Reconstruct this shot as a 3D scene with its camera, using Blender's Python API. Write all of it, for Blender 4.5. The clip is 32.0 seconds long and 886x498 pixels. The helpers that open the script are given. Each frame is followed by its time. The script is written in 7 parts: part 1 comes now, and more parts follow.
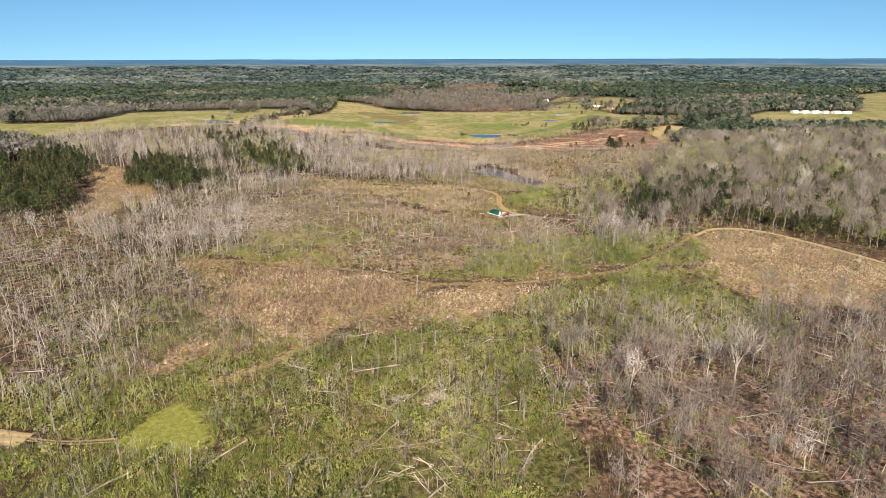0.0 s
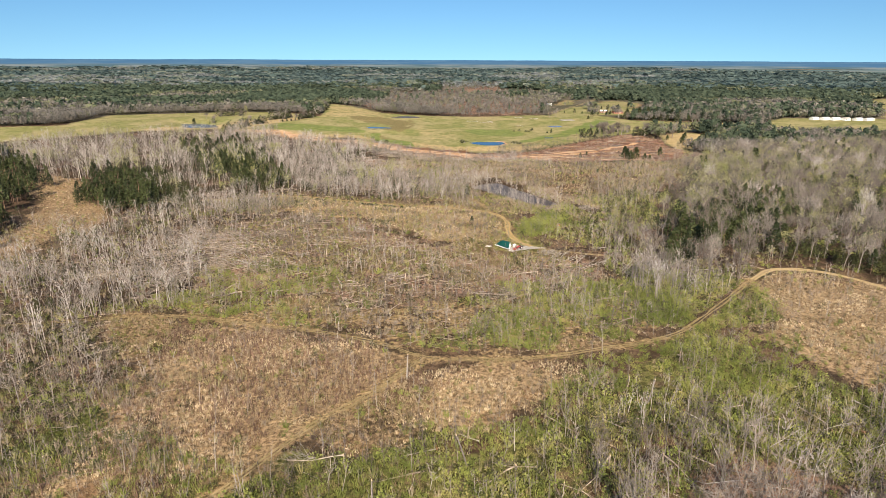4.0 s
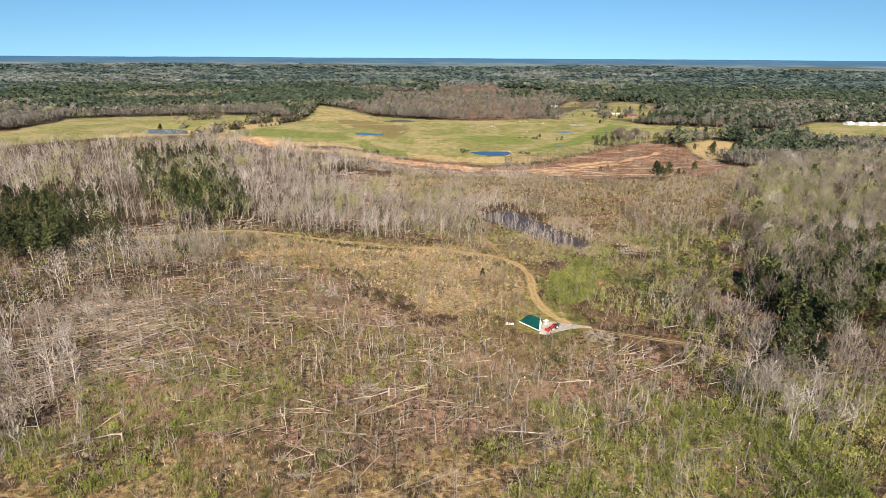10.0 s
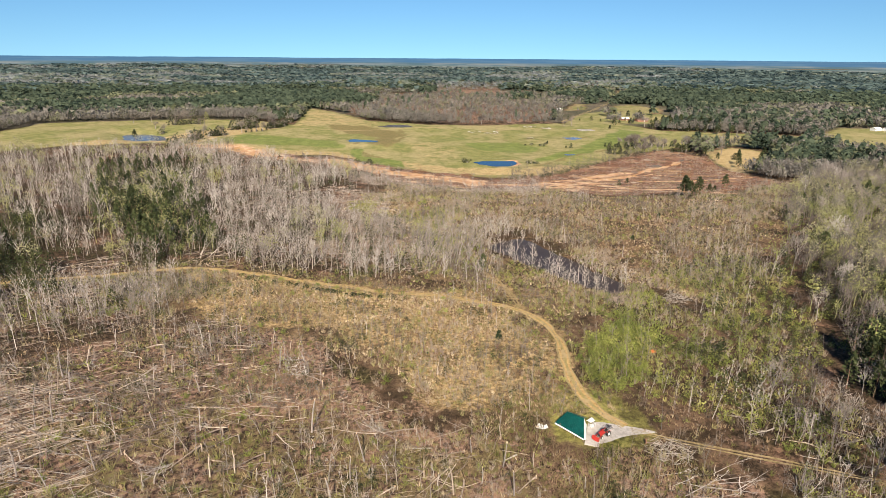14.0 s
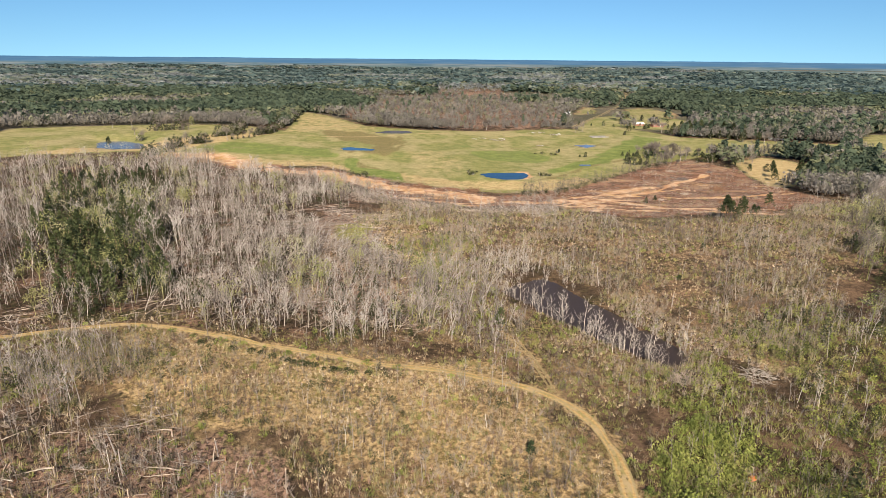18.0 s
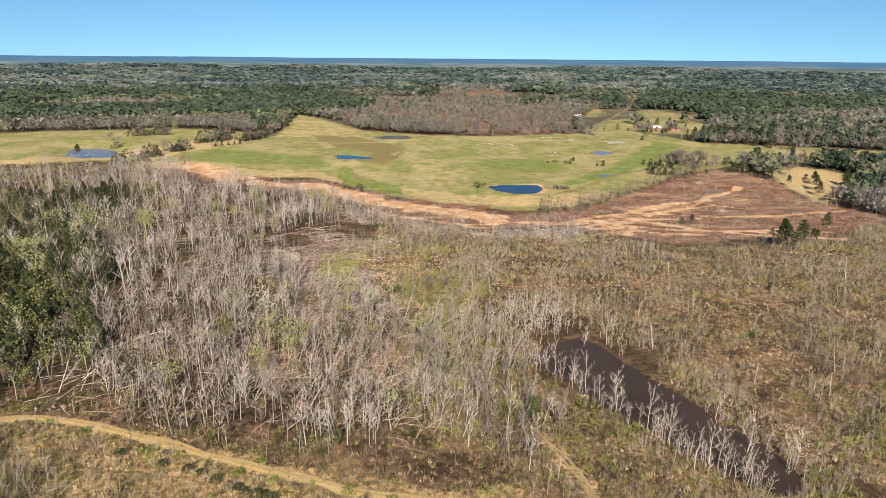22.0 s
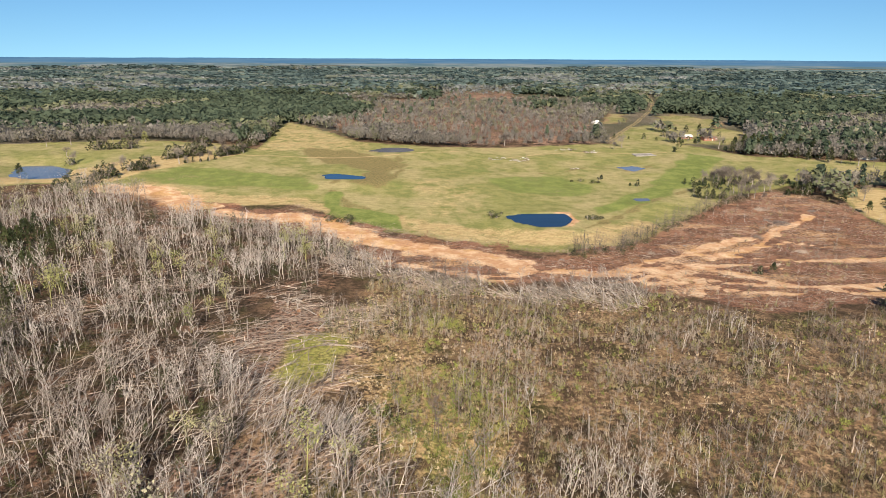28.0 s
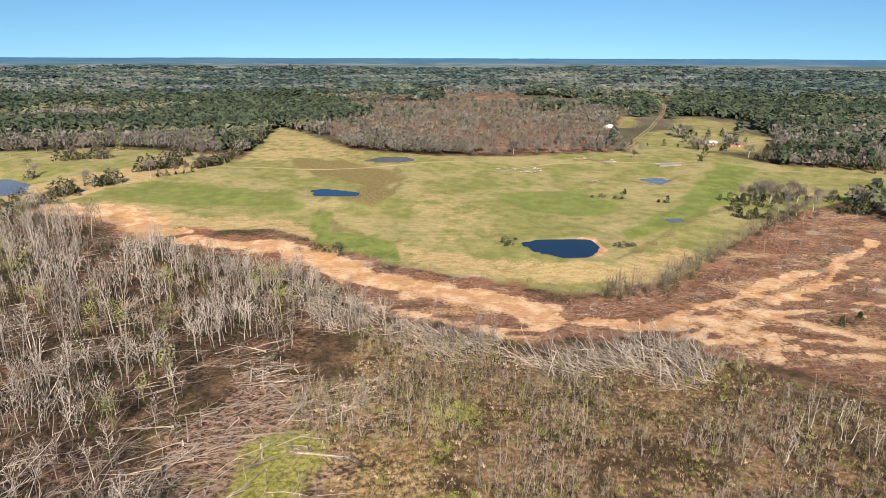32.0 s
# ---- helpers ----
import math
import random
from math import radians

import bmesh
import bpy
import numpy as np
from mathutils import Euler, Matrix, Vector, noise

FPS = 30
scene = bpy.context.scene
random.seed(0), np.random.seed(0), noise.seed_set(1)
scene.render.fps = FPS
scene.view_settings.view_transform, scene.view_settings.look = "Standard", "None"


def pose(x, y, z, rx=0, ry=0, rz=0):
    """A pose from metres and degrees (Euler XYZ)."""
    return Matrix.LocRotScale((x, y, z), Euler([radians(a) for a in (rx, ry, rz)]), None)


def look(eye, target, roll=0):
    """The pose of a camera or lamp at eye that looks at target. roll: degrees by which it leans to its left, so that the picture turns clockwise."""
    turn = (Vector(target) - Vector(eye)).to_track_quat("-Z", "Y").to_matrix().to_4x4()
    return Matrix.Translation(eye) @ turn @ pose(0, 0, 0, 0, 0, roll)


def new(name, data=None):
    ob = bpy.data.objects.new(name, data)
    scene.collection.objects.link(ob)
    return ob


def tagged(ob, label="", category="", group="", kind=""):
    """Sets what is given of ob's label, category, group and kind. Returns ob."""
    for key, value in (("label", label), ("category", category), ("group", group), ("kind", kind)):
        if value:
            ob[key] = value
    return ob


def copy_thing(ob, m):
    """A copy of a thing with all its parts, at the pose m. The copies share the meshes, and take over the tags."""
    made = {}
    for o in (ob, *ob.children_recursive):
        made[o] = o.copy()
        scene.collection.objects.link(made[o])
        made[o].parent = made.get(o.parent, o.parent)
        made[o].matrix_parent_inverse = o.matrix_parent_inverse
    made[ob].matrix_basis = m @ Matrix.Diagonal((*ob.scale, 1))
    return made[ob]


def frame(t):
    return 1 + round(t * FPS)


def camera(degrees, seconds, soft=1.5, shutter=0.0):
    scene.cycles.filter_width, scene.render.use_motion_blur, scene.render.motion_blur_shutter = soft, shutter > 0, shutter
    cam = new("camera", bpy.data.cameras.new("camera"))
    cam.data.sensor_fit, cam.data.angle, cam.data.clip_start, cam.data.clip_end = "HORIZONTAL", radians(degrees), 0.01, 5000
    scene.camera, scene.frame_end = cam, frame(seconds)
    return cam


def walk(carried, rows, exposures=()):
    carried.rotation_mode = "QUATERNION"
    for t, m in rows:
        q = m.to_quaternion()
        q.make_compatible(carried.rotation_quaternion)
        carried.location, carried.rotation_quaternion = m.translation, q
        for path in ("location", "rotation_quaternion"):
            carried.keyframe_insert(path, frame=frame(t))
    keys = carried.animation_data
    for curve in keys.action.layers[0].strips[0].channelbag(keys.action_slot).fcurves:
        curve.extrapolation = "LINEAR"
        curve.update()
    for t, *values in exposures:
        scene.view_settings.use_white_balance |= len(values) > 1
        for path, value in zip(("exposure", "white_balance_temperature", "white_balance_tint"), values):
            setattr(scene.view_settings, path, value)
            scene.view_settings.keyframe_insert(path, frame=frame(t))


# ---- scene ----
# The drone flies north over storm-felled woods. x east, y north, z up, metres.
cam = camera(73, 32.0, soft=0.6)
# seconds, eye, yaw to the left, pitch, roll in degrees
FLIGHT = [
    (0, 0.00, 0.00, 80.00, -2.901, -17.621, -0.126),
    (2, 1.20, 28.79, 79.84, -3.048, -17.612, 0.090),
    (4, 2.20, 57.55, 80.09, -3.191, -17.529, 0.234),
    (6, 3.55, 85.95, 80.25, -3.338, -17.523, 0.321),
    (8, 4.51, 114.47, 80.33, -3.463, -17.570, 0.363),
    (10, 4.93, 143.38, 80.43, -3.601, -17.710, 0.352),
    (12, 5.62, 171.42, 80.45, -3.746, -17.719, 0.407),
    (14, 6.08, 199.60, 80.66, -3.864, -17.680, 0.439),
    (16, 6.84, 227.67, 80.66, -3.840, -17.666, 0.512),
    (18, 7.55, 255.42, 80.78, -3.826, -17.616, 0.526),
    (20, 7.87, 282.73, 80.57, -3.819, -17.630, 0.494),
    (22, 8.05, 310.33, 80.67, -3.807, -17.673, 0.483),
    (24, 8.62, 337.50, 81.08, -3.743, -17.707, 0.391),
    (26, 9.26, 365.08, 81.64, -3.654, -17.713, 0.310),
    (28, 9.97, 392.89, 82.15, -3.573, -17.675, 0.291),
    (30, 10.65, 420.40, 82.43, -3.526, -17.702, 0.242),
    (32, 11.03, 448.00, 82.75, -3.507, -17.729, 0.181),
]


def flown(x, y, z, yaw, pitch, roll):
    a, b = radians(yaw), radians(pitch)
    ahead = Vector((-math.sin(a) * math.cos(b), math.cos(a) * math.cos(b), math.sin(b)))
    return look((x, y, z), Vector((x, y, z)) + ahead * 100, roll)


walk(cam, [(row[0], flown(*row[1:])) for row in FLIGHT])

# ---- light ----
SUN_FROM = Vector((-0.050, -0.811, 0.584)).normalized()
sky_world = bpy.data.worlds.new("clear_sky")
scene.world = sky_world
sky_world.use_nodes = True
wn = sky_world.node_tree
wn.nodes.clear()
sky_tex = wn.nodes.new("ShaderNodeTexSky")
sky_tex.sky_type = "NISHITA"
sky_tex.sun_disc = False
sky_tex.sun_elevation = math.asin(SUN_FROM.z)
sky_tex.sun_rotation = math.atan2(SUN_FROM.x, SUN_FROM.y)
sky_tex.altitude = 200
sky_tex.air_density = 1.0
sky_tex.dust_density = 0.2
sky_tex.ozone_density = 3.0
sky_bg = wn.nodes.new("ShaderNodeBackground")
sky_bg.inputs["Strength"].default_value = 0.0555
sky_out = wn.nodes.new("ShaderNodeOutputWorld")
# the low band of sky is as clear and blue as the sky a little higher up
sky_co = wn.nodes.new("ShaderNodeTexCoord")
sky_up = wn.nodes.new("ShaderNodeVectorMath")
sky_up.operation = "ADD"
sky_up.inputs[1].default_value = (0, 0, 0.10)
wn.links.new(sky_co.outputs["Generated"], sky_up.inputs[0])
wn.links.new(sky_up.outputs["Vector"], sky_tex.inputs["Vector"])
sky_hue = wn.nodes.new("ShaderNodeHueSaturation")
sky_hue.inputs["Saturation"].default_value = 1.12
wn.links.new(sky_tex.outputs["Color"], sky_hue.inputs["Color"])
sky_tone = wn.nodes.new("ShaderNodeMix")
sky_tone.data_type, sky_tone.blend_type = "RGBA", "MULTIPLY"
sky_tone.inputs["Factor"].default_value = 1.0
sky_tone.inputs["B"].default_value = (0.80, 1.0, 1.05, 1)
wn.links.new(sky_hue.outputs["Color"], sky_tone.inputs["A"])
wn.links.new(sky_tone.outputs["Result"], sky_bg.inputs["Color"])
wn.links.new(sky_bg.outputs["Background"], sky_out.inputs["Surface"])
sun = new("sun", bpy.data.lights.new("sun", "SUN"))
sun.data.energy = 5.0
sun.data.angle = radians(0.5)
sun.data.color = (1.0, 0.868, 0.70)
sun.matrix_world = look(SUN_FROM * 300, (0, 0, 0))
scene.view_settings.exposure = 1.11

# ---- materials ----
def nodes_of(name):
    m = bpy.data.materials.new(name)
    m.use_nodes = True
    t = m.node_tree
    return m, t, t.nodes["Principled BSDF"]


def put(t, target, v):
    if hasattr(v, "is_linked"):
        t.links.new(v, target)
    elif isinstance(v, tuple) and len(v) == 3 and target.type == "RGBA":
        target.default_value = (*v, 1)
    else:
        target.default_value = v


def noise_tex(t, scale, detail=4.0, rough=0.55, vec=None, stretch=None):
    n = t.nodes.new("ShaderNodeTexNoise")
    n.inputs["Scale"].default_value = scale
    n.inputs["Detail"].default_value = detail
    n.inputs["Roughness"].default_value = rough
    if vec is None:
        vec = t.nodes.new("ShaderNodeNewGeometry").outputs["Position"]
    if stretch:
        mp = t.nodes.new("ShaderNodeMapping")
        mp.inputs["Scale"].default_value = stretch
        t.links.new(vec, mp.inputs["Vector"])
        vec = mp.outputs["Vector"]
    t.links.new(vec, n.inputs["Vector"])
    return n.outputs["Fac"]


def ramp(t, fac, lo, hi, smooth=True):
    n = t.nodes.new("ShaderNodeMapRange")
    n.interpolation_type = "SMOOTHSTEP" if smooth else "LINEAR"
    put(t, n.inputs["Value"], fac)
    n.inputs["From Min"].default_value = lo
    n.inputs["From Max"].default_value = hi
    return n.outputs["Result"]


def blend(t, fac, a, b, mode="MIX"):
    n = t.nodes.new("ShaderNodeMix")
    n.data_type = "RGBA"
    n.blend_type = mode
    put(t, n.inputs["Factor"], fac)
    put(t, n.inputs["A"], a)
    put(t, n.inputs["B"], b)
    return n.outputs["Result"]


def calc(t, op, a, b=0.0, c=0.0):
    n = t.nodes.new("ShaderNodeMath")
    n.operation = op
    put(t, n.inputs[0], a)
    put(t, n.inputs[1], b)
    put(t, n.inputs[2], c)
    return n.outputs["Value"]


def bump(t, bsdf, height, strength=0.5, distance=0.1):
    n = t.nodes.new("ShaderNodeBump")
    n.inputs["Strength"].default_value = strength
    n.inputs["Distance"].default_value = distance
    t.links.new(height, n.inputs["Height"])
    t.links.new(n.outputs["Normal"], bsdf.inputs["Normal"])


def own_random(t):
    """One number for each plant: the tint it was given in a joined mesh, or the object's own."""
    a = t.nodes.new("ShaderNodeAttribute")
    a.attribute_name = "tint"
    o = t.nodes.new("ShaderNodeObjectInfo")
    return calc(t, "FRACT", calc(t, "ADD", a.outputs["Fac"], o.outputs["Random"]))


def plant_mat(name, dark, light, rough=0.85, grain=1.2, lit=0.0, third=None):
    m, t, b = nodes_of(name)
    r = own_random(t)
    c = blend(t, r, dark, light)
    if third:
        c = blend(t, ramp(t, r, 0.72, 0.95), c, third)
    n = noise_tex(t, grain, 3)
    c = blend(t, ramp(t, n, 0.25, 0.8), blend(t, 1.0, c, (0.55, 0.55, 0.55), "MULTIPLY"), c)
    t.links.new(c, b.inputs["Base Color"])
    b.inputs["Roughness"].default_value = rough
    b.inputs["Specular IOR Level"].default_value = 0.2
    if lit:
        tr = t.nodes.new("ShaderNodeBsdfTranslucent")
        t.links.new(c, tr.inputs["Color"])
        mx = t.nodes.new("ShaderNodeMixShader")
        mx.inputs["Fac"].default_value = lit
        t.links.new(b.outputs["BSDF"], mx.inputs[1])
        t.links.new(tr.outputs["BSDF"], mx.inputs[2])
        t.links.new(mx.outputs["Shader"], t.nodes["Material Output"].inputs["Surface"])
    return m


def plain_mat(name, col, rough=0.6, metal=0.0, vary=0.2, grain=3.0, spec=0.4):
    m, t, b = nodes_of(name)
    n = noise_tex(t, grain, 5)
    n2 = noise_tex(t, grain * 0.17, 2)
    k = 1 - vary
    c = blend(t, ramp(t, n, 0.3, 0.7), blend(t, 1.0, col, (k, k, k), "MULTIPLY"), col)
    c = blend(t, ramp(t, n2, 0.35, 0.75), c, blend(t, 1.0, c, (k, k * 0.98, k * 0.95), "MULTIPLY"))
    t.links.new(c, b.inputs["Base Color"])
    b.inputs["Roughness"].default_value = rough
    b.inputs["Metallic"].default_value = metal
    b.inputs["Specular IOR Level"].default_value = spec
    bump(t, b, n, 0.25, 0.05)
    return m


BARK = plant_mat("grey_bark", (0.198, 0.168, 0.153), (0.415, 0.366, 0.331), 0.9, 0.9)
TWIG = plant_mat("grey_twigs", (0.113, 0.0925, 0.0788), (0.462, 0.405, 0.359), 0.9, 0.25, third=(0.542, 0.492, 0.447))
PALE = plant_mat("bleached_dead_wood", (0.374, 0.327, 0.281), (0.561, 0.505, 0.449), 0.85, 1.0)
LOGW = plant_mat("fallen_trunk_wood", (0.193, 0.144, 0.119), (0.562, 0.465, 0.378), 0.85, 0.6)
SPLINT = plant_mat("fresh_splintered_wood", (0.62, 0.47, 0.30), (0.74, 0.60, 0.42), 0.8, 2.0)
BRUSH = plant_mat("brown_brush_stems", (0.228, 0.163, 0.122), (0.518, 0.404, 0.311), 0.9, 0.3, third=(0.28, 0.259, 0.114))
PINEB = plant_mat("pine_bark", (0.16, 0.10, 0.075), (0.26, 0.17, 0.12), 0.9, 1.5)
NEEDLE = plant_mat("pine_needles", (0.0376, 0.0502, 0.0201), (0.0959, 0.113, 0.0418), 0.7, 0.4, 0.2)
DARKG = plant_mat("dark_evergreen_leaves", (0.0364, 0.0438, 0.0166), (0.0827, 0.0897, 0.0332), 0.75, 0.3, 0.15)
CEDAR = plant_mat("cedar_foliage", (0.03, 0.045, 0.018), (0.06, 0.075, 0.03), 0.75, 0.6, 0.1)
SHRUB = plant_mat("green_undergrowth_leaves", (0.128, 0.161, 0.0384), (0.41, 0.442, 0.116), 0.7, 0.15, 0.3, third=(0.422, 0.384, 0.141))
YOUNG = plant_mat("young_spring_leaves", (0.238, 0.259, 0.088), (0.445, 0.435, 0.176), 0.7, 0.3, 0.3, third=(0.435, 0.404, 0.259))
MEADOW = plant_mat("rough_meadow_grass", (0.182, 0.13, 0.072), (0.461, 0.336, 0.206), 0.85, 0.08, 0.2, third=(0.182, 0.192, 0.0528))
SEDGE = plant_mat("dry_broomsedge", (0.36, 0.268, 0.166), (0.76, 0.622, 0.42), 0.85, 0.12, 0.2)
PASTW = plant_mat("pasture_tree_twigs", (0.10, 0.082, 0.07), (0.27, 0.232, 0.20), 0.9, 0.3)
GREYB = plant_mat("grey_brown_bush_twigs", (0.145, 0.109, 0.0829), (0.477, 0.389, 0.306), 0.9, 0.3, third=(0.311, 0.28, 0.124))
OLIVE = plant_mat("olive_spring_grass", (0.178, 0.161, 0.0594), (0.428, 0.362, 0.154), 0.85, 0.1, 0.2, third=(0.273, 0.297, 0.0832))
RUSSET = plant_mat("russet_weed_stalks", (0.155, 0.095, 0.07), (0.31, 0.20, 0.145), 0.9, 0.2, 0.1)
# Distant crown colours are muted to stand in for haze.
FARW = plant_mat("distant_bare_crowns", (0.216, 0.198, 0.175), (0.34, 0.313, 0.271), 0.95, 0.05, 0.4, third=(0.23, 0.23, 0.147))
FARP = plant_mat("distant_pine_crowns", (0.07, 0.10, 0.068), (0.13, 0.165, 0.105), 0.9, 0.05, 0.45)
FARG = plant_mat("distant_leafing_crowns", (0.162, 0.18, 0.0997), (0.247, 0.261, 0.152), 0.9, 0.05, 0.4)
# Blue distance haze is painted into these crown colours.
HAZEW = plant_mat("hazed_bare_crowns", (0.271, 0.3, 0.295), (0.384, 0.404, 0.394), 0.95, 0.02, 0.5, third=(0.254, 0.3, 0.263))
HAZEP = plant_mat("hazed_pine_crowns", (0.117, 0.17, 0.161), (0.17, 0.229, 0.209), 0.9, 0.02, 0.5)
HAZEG = plant_mat("hazed_leafing_crowns", (0.216, 0.254, 0.198), (0.29, 0.324, 0.254), 0.9, 0.02, 0.5)


def ground_mat():
    m, t, b = nodes_of("storm_ground")

    def layer(name):
        a = t.nodes.new("ShaderNodeAttribute")
        a.attribute_name = name
        s = t.nodes.new("ShaderNodeSeparateColor")
        t.links.new(a.outputs["Color"], s.inputs["Color"])
        return s.outputs["Red"], s.outputs["Green"], s.outputs["Blue"]

    tan, green, litter = layer("zone_a")
    pasture, clay, forest = layer("zone_b")
    scrape, lawn, gold = layer("zone_c")
    big = noise_tex(t, 0.02, 5, 0.6)
    mid = noise_tex(t, 0.11, 5, 0.62)
    fine = noise_tex(t, 0.75, 4, 0.65)
    grit = noise_tex(t, 3.2, 3, 0.6)
    streak = noise_tex(t, 0.35, 4, 0.6, stretch=(0.5, 1.0, 1.0))

    def edge(w, rough=1.3):
        wob = calc(t, "MULTIPLY_ADD", calc(t, "SUBTRACT", mid, 0.5), rough, w)
        wob = calc(t, "MULTIPLY_ADD", calc(t, "SUBTRACT", fine, 0.5), rough * 0.6, wob)
        return ramp(t, wob, 0.36, 0.64)

    def two(f, a, c, lo=0.3, hi=0.7):
        return blend(t, ramp(t, f, lo, hi), a, c)

    base = two(mid, (0.088, 0.064, 0.04), (0.235, 0.16, 0.103), 0.38, 0.62)
    base = blend(t, ramp(t, fine, 0.60, 0.75), base, (0.115, 0.11, 0.042))
    base = blend(t, ramp(t, noise_tex(t, 0.05, 4), 0.56, 0.70), base, (0.30, 0.215, 0.125))
    base = blend(t, ramp(t, noise_tex(t, 0.045, 4), 0.57, 0.66), base, two(fine, (0.055, 0.052, 0.022), (0.13, 0.115, 0.05)))
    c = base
    lit_c = two(fine, (0.08, 0.055, 0.042), (0.47, 0.32, 0.235))
    lit_c = blend(t, ramp(t, noise_tex(t, 0.07, 4), 0.54, 0.66), lit_c, two(fine, (0.12, 0.105, 0.045), (0.27, 0.225, 0.10)))
    lit_c = blend(t, ramp(t, big, 0.5, 0.66), lit_c, (0.47, 0.32, 0.225))
    c = blend(t, edge(litter), c, lit_c)
    gr = two(fine, (0.10, 0.115, 0.035), (0.235, 0.235, 0.08))
    gr = blend(t, ramp(t, mid, 0.5, 0.66), gr, (0.25, 0.19, 0.11))
    c = blend(t, edge(green), c, gr)
    tn = two(fine, (0.21, 0.145, 0.085), (0.43, 0.315, 0.19))
    tn = blend(t, ramp(t, mid, 0.52, 0.7), tn, (0.25, 0.16, 0.09))
    c = blend(t, edge(tan, 1.0), c, tn)
    gd = two(fine, (0.26, 0.18, 0.09), (0.49, 0.365, 0.20))
    gd = blend(t, ramp(t, mid, 0.54, 0.68), gd, (0.20, 0.16, 0.065))
    gd = blend(t, ramp(t, noise_tex(t, 0.06, 4), 0.52, 0.66), gd, (0.21, 0.145, 0.085))
    c = blend(t, edge(gold, 1.2), c, gd)
    fo = two(noise_tex(t, 0.012, 5), (0.15, 0.15, 0.095), (0.235, 0.21, 0.155), 0.4, 0.6)
    c = blend(t, edge(forest, 0.3), c, fo)
    # Woods floor: dark leaf litter, painted darker still in place of tree shade.
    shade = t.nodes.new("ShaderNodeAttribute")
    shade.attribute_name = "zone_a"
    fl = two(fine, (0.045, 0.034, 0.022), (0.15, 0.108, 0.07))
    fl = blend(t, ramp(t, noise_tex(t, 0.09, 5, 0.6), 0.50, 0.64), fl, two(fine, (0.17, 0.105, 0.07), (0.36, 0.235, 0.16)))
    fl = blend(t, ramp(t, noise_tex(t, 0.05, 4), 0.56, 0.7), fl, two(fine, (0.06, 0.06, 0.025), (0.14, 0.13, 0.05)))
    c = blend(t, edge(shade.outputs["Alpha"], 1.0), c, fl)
    pa = two(mid, (0.175, 0.185, 0.07), (0.26, 0.255, 0.105), 0.35, 0.65)
    pa = blend(t, ramp(t, calc(t, "MULTIPLY_ADD", calc(t, "SUBTRACT", mid, 0.5), 0.35, big), 0.42, 0.63), pa, two(streak, (0.28, 0.25, 0.13), (0.37, 0.32, 0.18)))
    pa = blend(t, ramp(t, noise_tex(t, 0.03, 4), 0.60, 0.78), pa, (0.165, 0.20, 0.065))
    pa = blend(t, ramp(t, grit, 0.3, 0.9), blend(t, 1.0, pa, (0.85, 0.85, 0.8), "MULTIPLY"), pa)
    dry = t.nodes.new("ShaderNodeAttribute")
    dry.attribute_name = "zone_b"
    pa = blend(t, edge(dry.outputs["Alpha"], 0.8), pa, two(streak, (0.30, 0.225, 0.115), (0.42, 0.335, 0.185)))
    damp = t.nodes.new("ShaderNodeAttribute")
    damp.attribute_name = "zone_c"
    pa = blend(t, edge(damp.outputs["Alpha"], 0.9), pa, two(fine, (0.13, 0.115, 0.05), (0.22, 0.18, 0.085)))
    pa = blend(t, edge(green, 0.8), pa, two(mid, (0.105, 0.14, 0.036), (0.185, 0.215, 0.068), 0.35, 0.65))
    c = blend(t, edge(pasture, 0.5), c, pa)
    cl = two(mid, (0.125, 0.07, 0.05), (0.31, 0.178, 0.122), 0.38, 0.62)
    cl = blend(t, ramp(t, big, 0.46, 0.6), cl, two(fine, (0.11, 0.058, 0.042), (0.275, 0.14, 0.09)))
    cl = blend(t, ramp(t, fine, 0.5, 0.75), cl, (0.16, 0.086, 0.06))
    cl = blend(t, ramp(t, streak, 0.52, 0.75), cl, (0.215, 0.112, 0.078))
    rake = noise_tex(t, 1.0, 5, 0.6, stretch=(0.022, 0.085, 0.05))
    cl = blend(t, calc(t, "MULTIPLY", ramp(t, rake, 0.53, 0.62), ramp(t, fine, 0.35, 0.55)), cl, two(mid, (0.34, 0.20, 0.11), (0.46, 0.31, 0.185)))
    c = blend(t, edge(clay, 0.8), c, cl)
    sc = two(mid, (0.43, 0.255, 0.15), (0.60, 0.44, 0.30), 0.4, 0.62)
    sc = blend(t, ramp(t, streak, 0.55, 0.75), sc, (0.42, 0.235, 0.125))
    sc = blend(t, ramp(t, noise_tex(t, 0.06, 4), 0.52, 0.64), sc, two(mid, (0.41, 0.235, 0.105), (0.50, 0.325, 0.17)))
    sc = blend(t, ramp(t, noise_tex(t, 0.9, 4, 0.7, stretch=(0.35, 1.0, 1.0)), 0.56, 0.68), sc, (0.27, 0.15, 0.085))
    c = blend(t, edge(scrape, 1.4), c, sc)
    lw = two(fine, (0.26, 0.30, 0.06), (0.38, 0.39, 0.105))
    c = blend(t, edge(lawn, 0.3), c, lw)
    wild = calc(t, "SUBTRACT", 1.0, calc(t, "MAXIMUM", pasture, calc(t, "MAXIMUM", lawn, scrape)))
    dim = blend(t, wild, (0.86, 0.86, 0.84), (0.42, 0.41, 0.38))
    c = blend(t, ramp(t, calc(t, "MULTIPLY_ADD", calc(t, "SUBTRACT", grit, 0.5), 0.9, fine), 0.32, 0.62), blend(t, 1.0, c, dim, "MULTIPLY"), c)
    # Wild ground is multiplied darker to stand in for shade under brush.
    c = blend(t, 1.0, c, blend(t, calc(t, "MAXIMUM", pasture, calc(t, "MAXIMUM", clay, calc(t, "MAXIMUM", tan, gold))), (0.635, 0.59, 0.58), (0.97, 0.94, 0.89)), "MULTIPLY")
